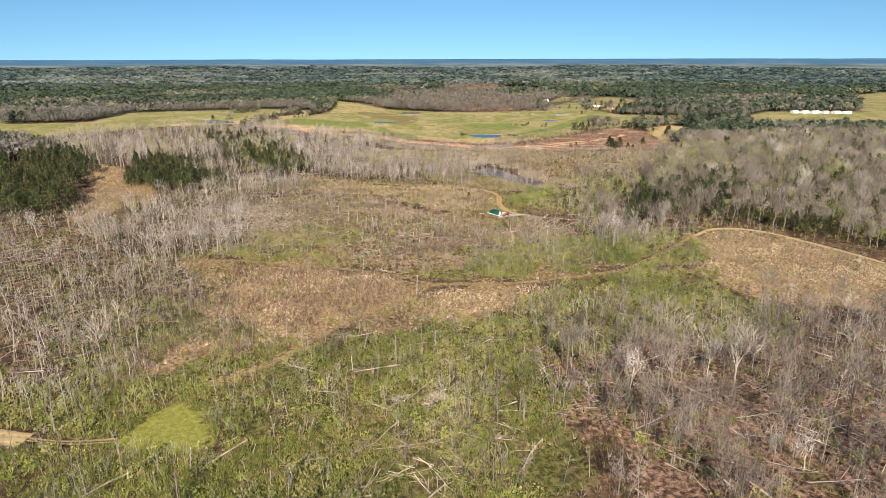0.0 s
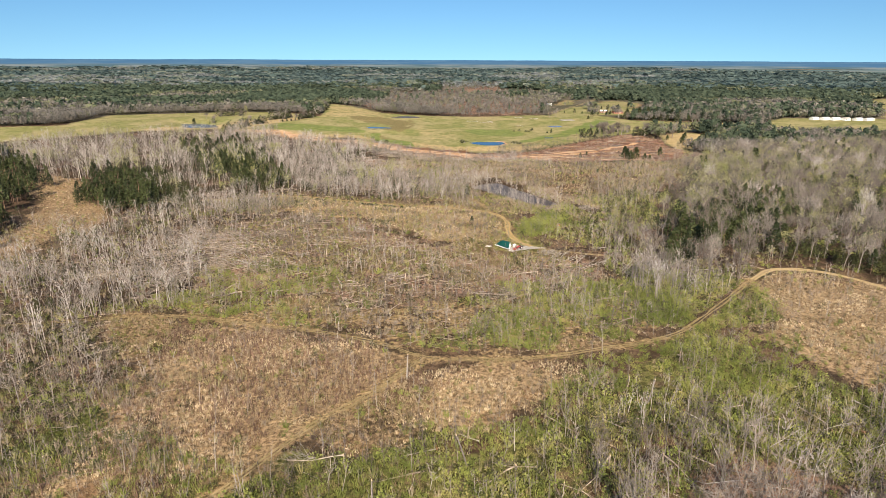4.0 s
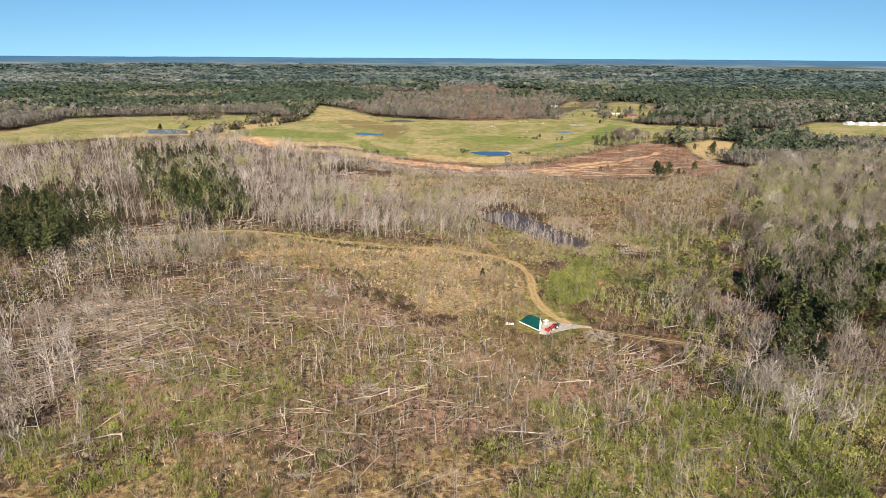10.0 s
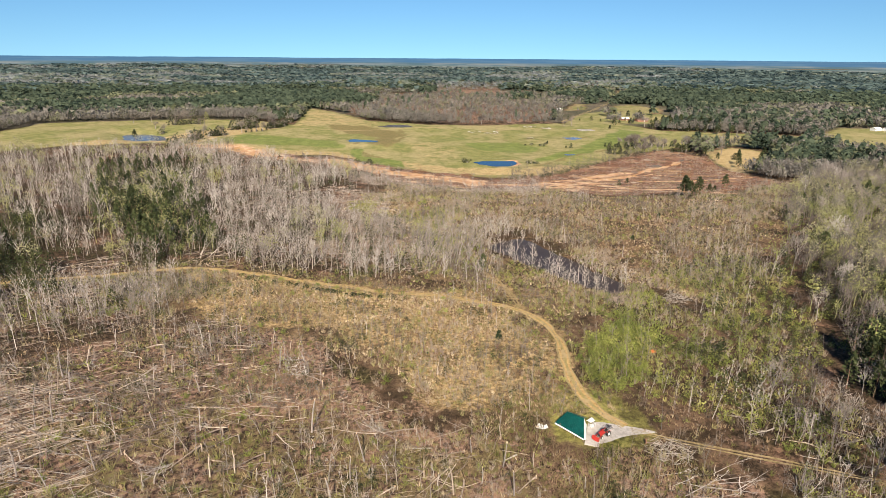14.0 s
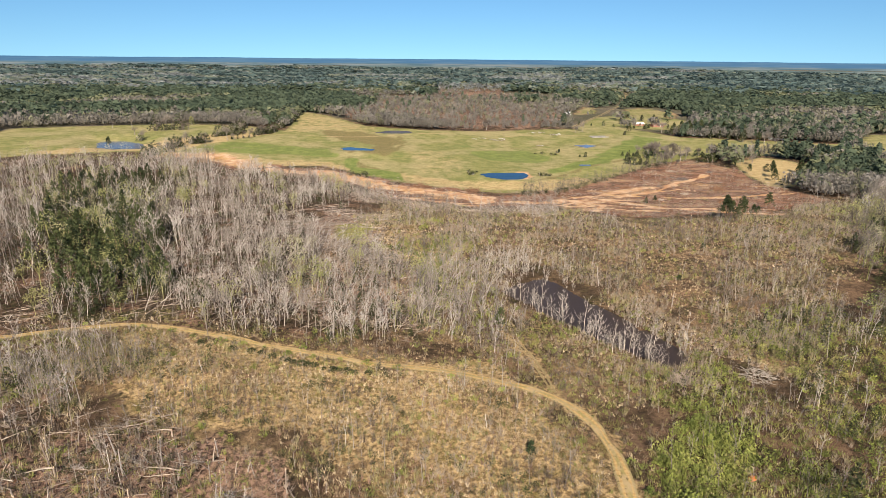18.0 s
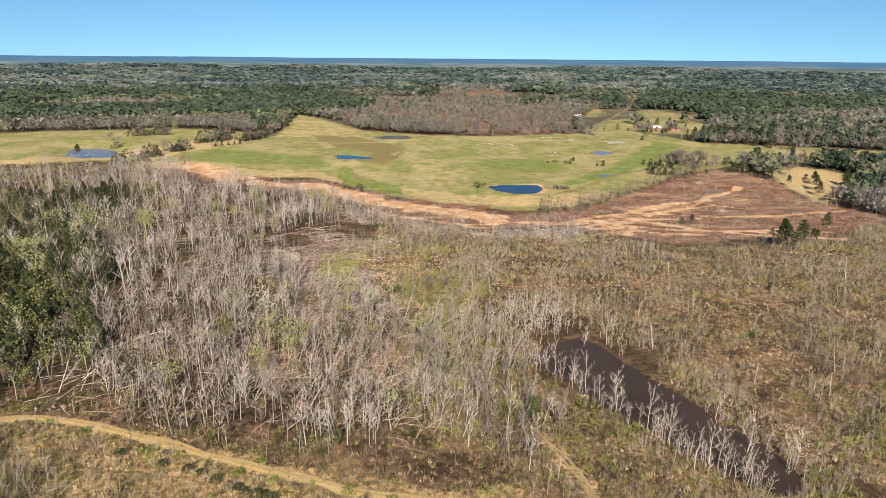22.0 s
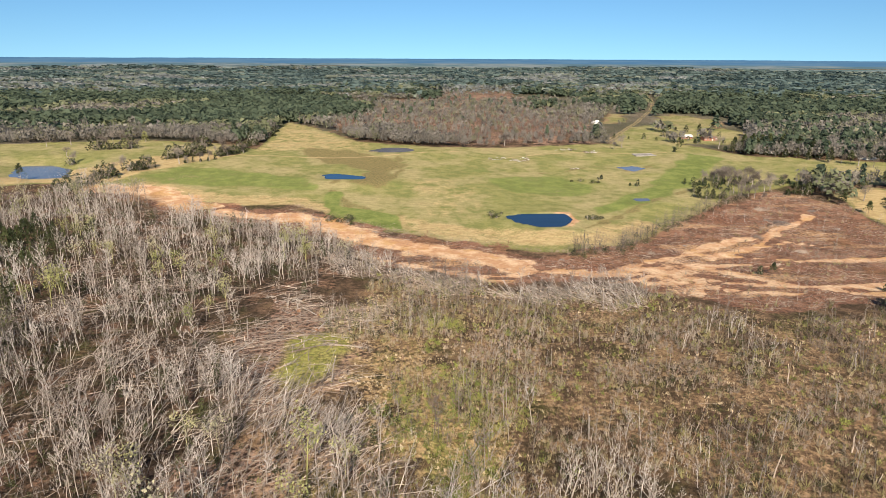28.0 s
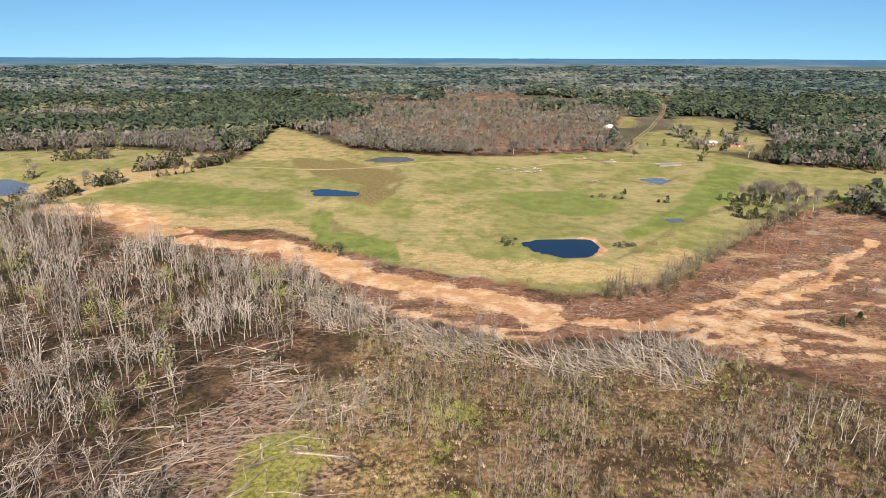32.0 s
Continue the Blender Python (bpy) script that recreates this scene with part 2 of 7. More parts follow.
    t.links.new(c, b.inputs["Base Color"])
    b.inputs["Roughness"].default_value = 0.95
    b.inputs["Specular IOR Level"].default_value = 0.1
    bump(t, b, calc(t, "ADD", fine, calc(t, "MULTIPLY", grit, 0.4)), 0.8, 0.5)
    return m


def dirt_mat(name, a_col, b_col, grass, verge=0.5):
    """A track: v across, worn in two wheel ruts with grass between."""
    m, t, b = nodes_of(name)
    u = t.nodes.new("ShaderNodeAttribute")
    u.attribute_name = "across"
    v = u.outputs["Fac"]
    mid = noise_tex(t, 0.3, 5, 0.65)
    fine = noise_tex(t, 1.6, 4, 0.6)
    rut = calc(t, "ABSOLUTE", calc(t, "SUBTRACT", calc(t, "ABSOLUTE", v), 0.42))
    wob = calc(t, "MULTIPLY_ADD", calc(t, "SUBTRACT", mid, 0.5), 0.9, rut)
    c = blend(t, ramp(t, fine, 0.3, 0.7), a_col, b_col)
    c = blend(t, calc(t, "MULTIPLY", ramp(t, wob, 0.04, 0.26), verge), c, blend(t, ramp(t, mid, 0.4, 0.62), grass, (0.33, 0.25, 0.14)))
    c = blend(t, ramp(t, calc(t, "MULTIPLY_ADD", calc(t, "SUBTRACT", fine, 0.5), 0.9, calc(t, "ABSOLUTE", v)), 0.5, 0.85), c, blend(t, ramp(t, fine, 0.4, 0.6), (0.17, 0.14, 0.065), (0.31, 0.24, 0.13)))
    t.links.new(c, b.inputs["Base Color"])
    b.inputs["Roughness"].default_value = 0.95
    b.inputs["Specular IOR Level"].default_value = 0.1
    bump(t, b, fine, 0.5, 0.15)
    return m


def water_mat(name, body, rough=0.06):
    m, t, b = nodes_of(name)
    n = noise_tex(t, 0.03, 2)
    t.links.new(blend(t, ramp(t, n, 0.3, 0.7), body, tuple(0.8 * q for q in body)), b.inputs["Base Color"])
    b.inputs["Roughness"].default_value = rough
    b.inputs["IOR"].default_value = 1.33
    b.inputs["Specular IOR Level"].default_value = 0.36 if rough < 0.1 else 0.22
    bump(t, b, noise_tex(t, 1.5, 3), 0.12, 0.05)
    return m


GROUND = ground_mat()
TRACK = dirt_mat("grassy_track_dirt", (0.18, 0.14, 0.068), (0.27, 0.205, 0.105), (0.16, 0.14, 0.055), 0.9)
OCHRE = dirt_mat("ochre_track_dirt", (0.30, 0.19, 0.075), (0.46, 0.315, 0.14), (0.22, 0.19, 0.07), 0.85)
SAND = dirt_mat("sandy_track_dirt", (0.34, 0.245, 0.125), (0.46, 0.345, 0.19), (0.24, 0.19, 0.10), 0.8)
GRAVEL = plain_mat("pale_gravel", (0.42, 0.39, 0.365), 0.95, 0, 0.3, 1.5, 0.1)
BLUEW = water_mat("blue_pond_water", (0.008, 0.018, 0.04))
PALEW = water_mat("pale_pond_water", (0.10, 0.11, 0.14), 0.16)
BROWNW = water_mat("muddy_pond_water", (0.040, 0.028, 0.022), 0.30)

# ---- land ----
def bell(a, c, w):
    return np.exp(-(((a - c) / w) ** 2))


def step01(a, lo, hi):
    k = np.clip((a - lo) / (hi - lo), 0, 1)
    return k * k * (3 - 2 * k)


def lattice(ix, iy, seed):
    v = np.sin(ix * 127.1 + iy * 311.7 + seed * 74.7) * 43758.5453
    return v - np.floor(v)


def vnoise(x, y, cell, seed=0):
    """Smooth value noise, 0 to 1, on arrays."""
    x, y = np.asarray(x, float) / cell, np.asarray(y, float) / cell
    ix, iy = np.floor(x), np.floor(y)
    fx, fy = x - ix, y - iy
    fx, fy = fx * fx * (3 - 2 * fx), fy * fy * (3 - 2 * fy)
    a = lattice(ix, iy, seed) * (1 - fx) + lattice(ix + 1, iy, seed) * fx
    b = lattice(ix, iy + 1, seed) * (1 - fx) + lattice(ix + 1, iy + 1, seed) * fx
    return a * (1 - fy) + b * fy


def pairs(text):
    return np.array([[float(q) for q in p.split(",")] for p in text.split()])


def inside(poly, x, y):
    """Metres inside (+) or outside (-) a polygon."""
    x, y = np.asarray(x, float), np.asarray(y, float)
    best = np.full(x.shape, 1e9)
    odd = np.zeros(x.shape, bool)
    for (ax, ay), (bx, by) in zip(poly, np.roll(poly, -1, 0)):
        dx, dy = bx - ax, by - ay
        k = np.clip(((x - ax) * dx + (y - ay) * dy) / (dx * dx + dy * dy + 1e-9), 0, 1)
        best = np.minimum(best, (x - ax - k * dx) ** 2 + (y - ay - k * dy) ** 2)
        if ay != by:
            odd ^= ((ay > y) != (by > y)) & (x < (bx - ax) * (y - ay) / (by - ay) + ax)
    return np.where(odd, 1, -1) * np.sqrt(best)


def along(line, x, y):
    """Metres from a polyline."""
    best = np.full(np.shape(x), 1e9)
    for (ax, ay), (bx, by) in zip(line[:-1], line[1:]):
        dx, dy = bx - ax, by - ay
        k = np.clip(((x - ax) * dx + (y - ay) * dy) / (dx * dx + dy * dy + 1e-9), 0, 1)
        best = np.minimum(best, (x - ax - k * dx) ** 2 + (y - ay - k * dy) ** 2)
    return np.sqrt(best)


def smooth_line(line, rounds=2):
    for _ in range(rounds):
        a, b = line[:-1], line[1:]
        mid = np.stack([a * 0.75 + b * 0.25, a * 0.25 + b * 0.75], 1).reshape(-1, 2)
        line = np.vstack([line[:1], mid, line[-1:]])
    return line


def round_poly(poly, rounds=2):
    for _ in range(rounds):
        b = np.roll(poly, -1, 0)
        poly = np.stack([poly * 0.75 + b * 0.25, poly * 0.25 + b * 0.75], 1).reshape(-1, 2)
    return poly


# Outlines of the plan, metres.
TAN_W = pairs("-74,232 -52,233 -15,219 2,205 -12,187 -23,176 -37,163 -63,155 -80,143 -78,162 -64,181 -72,211")
TAN_C = pairs("4,177 19,177 36,185 51,197 38,202 13,202 3,198")
TAN_E = pairs("128,266 150,282 170,276 190,247 200,220 156,176 130,176 120,190 115,210 104,228 112,246")
TAN_NW = pairs("-303,525 -260,522 -185,430 -145,330 -150,290 -187,320 -218,425")
GOLD = pairs("-101,414 -90,436 -68,440 -33,430 2,417 30,412 44,392 50,369 48,343 42,326 26,321 13,325 1,345 -25,378 -59,389 -85,400")
LAWN_SW = pairs("-66,114 -64,122 -59,131 -53,128 -49,122 -42,112 -50,110")
PATCH = pairs("-30,549 -29,572 -18,584 -8,582 -7,568 -12,553 -22,540")
LAWN_E = pairs("330,455 372,462 380,480 345,486")
BLOW = pairs("-128,302 -124,318 -103,360 -64,384 -20,372 5,335 22,318 37,307 57,310 78,296 82,279 64,256 31,262 1,249 -42,262 -79,265 -101,275")
GREENS = [
    pairs("-70,92 -53,112 -43,129 -32,156 -16,168 20,171 52,190 97,228 103,200 120,178 109,155 77,158 56,163 36,150 31,120 36,107 0,90"),
    pairs("37,265 53,262 82,279 100,258 90,240 62,236 39,240"),
    pairs("54,350 66,368 84,410 104,415 112,392 104,356 72,328 60,325 54,338"),
    pairs("-121,195 -86,200 -58,169 -71,152 -90,145"),
    pairs("14,480 22,480 26,560 20,600 8,590 10,530"),
    pairs("-84,98 -70,110 -80,126 -78,142 -58,158 -36,164 -28,156 -40,132 -42,112 -56,92"),
    pairs("-140,96 -86,96 -74,112 -80,126 -78,142 -104,150 -150,138"),
]
THROWN_W = pairs("-45,512 -15,527 15,493 15,436 -19,439 -38,463")
VERGES = [pairs("-100,246 -74,244 -68,214 -83,211"), pairs("-23,176 -12,187 6,192 9,177 -3,165 -17,164"), pairs("44,223 63,227 75,229 72,219 50,208 38,209"), pairs("-46,263 -25,265 -23,247 -45,246")]
STAND_SW = pairs("-149,257 -104,260 -72,203 -59,173 -69,151 -80,146 -110,170")
TANGLE = pairs("-44,612 -26,618 -8,602 -2,585 -8,545 -26,528 -44,538 -50,576")
BARE_C = pairs("-8,134 12,136 14,108 2,100 -8,115")
WOODS_SE = pairs("38,156 85,172 122,173 150,165 175,120 120,60 55,70 45,100 35,120")
WOODS_SW = pairs("-82,118 -84,165 -80,205 -100,238 -128,262 -140,300 -230,320 -260,200 -150,80 -100,85")
WOODS_W = pairs("-520,690 -420,740 -320,800 -200,792 -150,762 -65,714 -19,693 -12,654 -25,618 -44,614 -50,576 -43,539 -24,527 -6,526 4,500 18,490 20,464 14,425 -40,432 -84,446 -130,446 -180,450 -270,540 -310,560 -420,600")
WOODS_E = pairs("168,424 222,503 252,562 330,640 470,684 560,640 420,440 330,280 262,200 214,206 203,240 192,270 178,284 150,296 122,307 112,330 134,355 156,396")
PASTURE = pairs("-560,690 -420,748 -320,806 -235,815 -207,803 -150,785 -106,763 -63,768 -24,738 5,715 43,697 77,680 101,678 130,692 183,742 240,796 300,815 420,800 480,860 381,900 325,930 300,1000 261,1020 186,1003 70,985 0,995 -40,1010 -70,1060 -140,1180 -132,1031 -126,955 -172,985 -275,1025 -400,1000 -620,900")
PASTURES_FAR = [pairs("440,770 640,740 720,840 700,915 560,935 470,850"), pairs("-1500,1240 -1000,1290 -940,1480 -1500,1560"), pairs("230,1020 300,1004 345,996 415,1095 405,1135 350,1190 300,1150 262,1090")]
CLAY = pairs("-212,812 -173,803 -123,775 -85,763 -62,764 -23,735 5,716 43,696 74,672 95,678 132,695 173,733 243,788 275,800 300,765 300,640 230,600 148,592 110,618 97,634 55,633 23,648 -8,668 -19,690 -48,715 -68,722 -98,733 -129,744 -161,770 -205,790")
SAND_E = pairs("288,712 296,690 330,715 371,770 345,803 315,795")
FIELDS_FAR = [pairs("393,1301 429,1326 442,1276 450,1209 411,1138 377,1140 357,1201"), pairs("332,1348 348,1327 309,1206 265,1180"), pairs("655,850 700,832 1150,1250 1130,1420 960,1320 800,1060"), pairs("-420,1105 -250,1060 -235,1080 -330,1120")]
OPENING = pairs("225,1012 262,970 345,945 362,1000 420,1100 500,1300 411,1360 328,1300 262,1180")
DAMAGED = pairs("-56,1040 12,1020 109,1005 190,1015 320,1350 264,1958 69,1959 -90,1524 -110,1150")
DRY_NW = pairs("-140,1180 -134,1031 -128,950 -60,935 -8,945 -30,1000 -70,1060")
DRY_W = pairs("-330,810 -230,818 -205,806 -190,850 -150,905 -135,930 -200,925 -250,880 -300,840")
DRY_S = pairs("-170,812 -110,778 -63,775 -10,742 45,715 80,705 110,700 150,730")
DAMP_N = pairs("-86,972 -45,953 5,918 9,881 -1,857 -10,815 -30,824 -18,860 -50,892 -88,935")
LUSH = [(pairs("-44,800 -36,800 -30,768 -14,763 5,749 9,714 -5,709 -22,727 -40,745"), 0.85), (pairs("-186,841 -162,877 -96,854 -55,833 -52,800 -110,809 -163,812"), 0.6), (pairs("72,857 130,874 156,833 131,794 87,804 72,830"), 0.6), (pairs("132,754 175,777 239,838 304,924 280,954 191,831 133,766"), 0.65)]
DRY_MID = pairs("2,937 17,866 62,844 69,787 53,744 22,730 9,798")
WEDGE = pairs("-544,833 -440,857 -436,941 -455,1033 -389,1064 -335,1124 -481,1248 -818,1265")
DITCHES = [pairs("-40,830 -46,815 -30,778 -11,758 4,750"), pairs("-30,776 -24,745 -10,740"), pairs("111,716 135,742 155,762 178,785 215,812 250,830"),
           pairs("195,880 170,900 140,880 120,878"), pairs("3,930 6,880 -1,838"), pairs("215,897 240,915 262,895")]
POND_A = pairs("71,747 82,752 108,750 109,735 101,723 88,721 76,732")
POND_B = pairs("-54,853 -46,857 -22,844 -21,834 -48,836")
POND_C = pairs("193,902 209,905 216,895 200,880")
POND_D = pairs("167,791 177,791 175,784 168,783")
POND_E = pairs("-26,958 -10,980 12,976 18,958 0,950")
POND_F = pairs("-306,902 -284,905 -256,884 -243,851 -268,846 -289,858")
CREEK = pairs("46,470 52,477 62,482 68,476 73,461 81,445 87,430 92,418 91,411 84,408 77,417 71,426 64,438 54,453")
PONDS = [
    ("pond_water", POND_A, -10.3, BLUEW), ("pond_water", POND_B, -3.6, BLUEW), ("pond_water", POND_C, -7.6, PALEW),
    ("pond_water", POND_D, -10.2, PALEW), ("pond_water", POND_E, -1.2, PALEW), ("pond_water", POND_F, -4.2, PALEW),
    ("pond_water", CREEK, -4.9, BROWNW),
]
ROADS = [
    ("grassy_track", pairs("-140,236 -110,241 -85,246 -71,244 -54,238 -40,234 -28,231 -15,225 -5,219 4,210 13,208 27,207 41,208 56,212 68,215 85,222 98,234 112,248 122,258 136,271"), 2.6, TRACK),
    ("grassy_track", pairs("5,210 -5,195 -12,187 -20,179 -26,170 -32,161 -38,152 -45,146 -54,140"), 2.3, TRACK),
    ("sandy_track", pairs("-125,122 -106,121 -96,119.5 -86,117.5"), 5.5, SAND),
    ("ochre_track", pairs("-175,420 -150,432 -135,436 -114,441 -100,444 -81,445 -58,436 -41,429 -24,422 -4,414 14,409 28,403 39,397 46,391 51,383 53.5,372 53,358 51,346 50.5,334 53,325 57,318"), 3.6, OCHRE),
    ("grassy_track", pairs("38,432 44,419 46,404 46.5,393"), 2.4, TRACK),
    ("sandy_track", pairs("58,316.5 72,310 84,305 95,300 112,292 128,286 148,284"), 2.2, TRACK),
    ("grassy_track", pairs("-86,117.5 -76,115.5 -66,116"), 2.2, TRACK),
    ("farm_lane", pairs("-135,925 -100,918 -50,920 -8,930 30,950 60,962"), 3.0, SAND),
    ("farm_lane", pairs("262,960 235,953 205,958 180,962 150,960 120,950 100,935"), 2.6, SAND),
    ("country_road", pairs("226,1028 267,1100 327,1209 402,1362 477,1523 560,1760"), 8.0, TRACK),
    ("farm_lane", pairs("-212,806 -206,830 -193,872 -178,905 -167,940 -150,985 -136,1012"), 3.6, SAND),
    ("sandy_track", pairs("136,271 152,285 173,278 186,255 196,222"), 3.4, SAND),
]
SCRAPES = [
    ("clay_scrape", pairs("-212,806 -173,799 -150,785 -123,765 -98,748 -68,745 -40,732 -15,705 6,690 25,685 41,678 55,664 68,653"), 17.0),
    ("clay_scrape", pairs("-8,671 6,665 27,651 43,645 57,644 71,653"), 4.0),
    ("clay_scrape", pairs("60,650 86,648 101,643 124,659 146,671 164,684 195,701 220,708"), 6.5),
    ("clay_scrape", pairs("101,642 121,643 135,635 153,627 180,621 220,622"), 5.0),
    ("clay_scrape", pairs("150,674 177,671 204,661 240,660 290,668"), 4.5),
    ("clay_scrape", pairs("30,684 44,668 58,658"), 10.0),
    ("clay_scrape", pairs("38,674 68,652 101,644 124,650 150,655"), 9.0),
    ("clay_scrape", pairs("145,654 156,646 169,629 195,612 240,600"), 5.0),
    ("clay_scrape", pairs("165,671 200,690 225,717 262,742"), 5.0),
    ("clay_scrape", pairs("109,633 139,649 171,659 201,645"), 3.5),
    ("clay_scrape", pairs("99,631 129,627 148,616 173,610"), 3.0),
    ("clay_scrape", pairs("157,665 184,680 218,694 232,683"), 2.6),
    ("clay_scrape", pairs("1,668 19,655 48,637 60,636"), 3.2),
    ("clay_scrape", pairs("118,640 129,640 138,631 128,613"), 4.0),
]

MEADOW_N = pairs("-40,480 20,490 42,480 62,500 95,425 140,395 165,440 270,560 300,640 150,590 60,625 -10,650 -20,600")
CREEK_S = pairs("14,432 44,399 58,384 70,384 92,402 84,406 70,424 54,450 42,470 24,474")
CREEK_E = pairs("86,440 96,412 104,394 118,388 140,396 128,420 100,446 82,476")
HEATH_N = pairs("-14,600 5,606 28,560 32,490 10,500 -5,530")
STAND_L = pairs("-128,248 -85,254 -76,275 -93,300 -83,320 -100,332 -138,322 -142,270")
STRIP = pairs("-112,246 -60,242 -15,231 18,214 60,218 85,228 95,245 82,262 30,262 0,252 -42,262 -80,266")
BLOW_MID = pairs("-60,262 40,265 60,298 20,315 -30,345 -62,325")
STAND_NW = pairs("-100,238 -128,262 -135,300 -130,320 -108,362 -70,388 -92,410 -135,430 -155,405 -165,330 -160,290 -140,250")
STAND_E = pairs("84,262 104,245 128,268 146,288 122,305 112,326 92,330 78,300")


def land(x, y):
    x, y = np.asarray(x, float), np.asarray(y, float)
    z = -9 * bell(y, 665, 130) - 4.5 * bell(y, 440, 85) - 8 * bell(y, 820, 170) * bell(x, 170, 200)
    z = z + 5 * bell(x, -140, 130) * bell(y, 1100, 160) - 2 * bell(y, 270, 50)
    z = z + (vnoise(x, y, 60, 1) - 0.5) * 1.6 * step01(y, -200, 50) + (vnoise(x, y, 17, 2) - 0.5) * 0.6
    d = np.hypot(x, y - 224)
    far = step01(d, 1100, 2200)
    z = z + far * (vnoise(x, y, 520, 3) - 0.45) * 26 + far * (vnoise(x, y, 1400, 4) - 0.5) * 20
    z = z * (1 - step01(d, 3600, 4600) * 0.6) + 34 * np.clip((d - 1500) / 3100, 0, 1) ** 1.25
    return z


def terrain(x, y):
    z = land(x, y)
    for _, poly, level, _ in PONDS:
        c = poly.mean(0)
        near = (np.abs(x - c[0]) < 90) & (np.abs(y - c[1]) < 90)
        if not near.any():
            continue
        s = inside(poly, x[near], y[near])
        s = s + (vnoise(x[near], y[near], 6.5, 27) - 0.5) * (3.2 if level == -4.9 else 1.6)
        bank = level + 0.25 + 0.05 * np.maximum(-s, 0)
        zz = z[near] * (1 - step01(s, -30, -1)) + bank * step01(s, -30, -1)
        z[near] = zz + (level - 1.3 - zz) * step01(s, -1.2, 2.0)
    return z


def height(x, y):
    return float(terrain(np.array([float(x)]), np.array([float(y)]))[0])


def spaced(lo, hi, fine_lo, fine_hi, fine, grow):
    a = [fine_lo]
    while a[-1] < fine_hi:
        a.append(a[-1] + fine)
    s = fine
    while a[-1] < hi:
        s *= grow
        a.append(a[-1] + s)
    b = [fine_lo]
    s = fine
    while b[-1] > lo:
        s *= grow
        b.append(b[-1] - s)
    return np.array(b[:0:-1] + a)


def mesh_of(name, verts, faces, mat, tint=None, smooth=False):
    """A mesh from arrays: faces all of one size."""
    me = bpy.data.meshes.new(name)
    n, k = faces.shape
    me.vertices.add(len(verts))
    me.vertices.foreach_set("co", np.ascontiguousarray(verts, np.float32).ravel())
    me.loops.add(n * k)
    me.loops.foreach_set("vertex_index", np.ascontiguousarray(faces, np.int32).ravel())
    me.polygons.add(n)
    me.polygons.foreach_set("loop_start", np.arange(0, n * k, k, dtype=np.int32))
    me.update(calc_edges=True)
    me.polygons.foreach_set("use_smooth", np.full(n, smooth))
    if tint is not None:
        at = me.attributes.new("tint", "FLOAT", "POINT")
        at.data.foreach_set("value", np.ascontiguousarray(tint, np.float32))
    me.materials.append(mat)
    return me


def weight(poly, x, y, soft=5.0, wob=6.0, seed=5):
    s = inside(poly, x, y) + (vnoise(x, y, 14, seed) - 0.5) * wob
    return step01(s, -soft, soft)


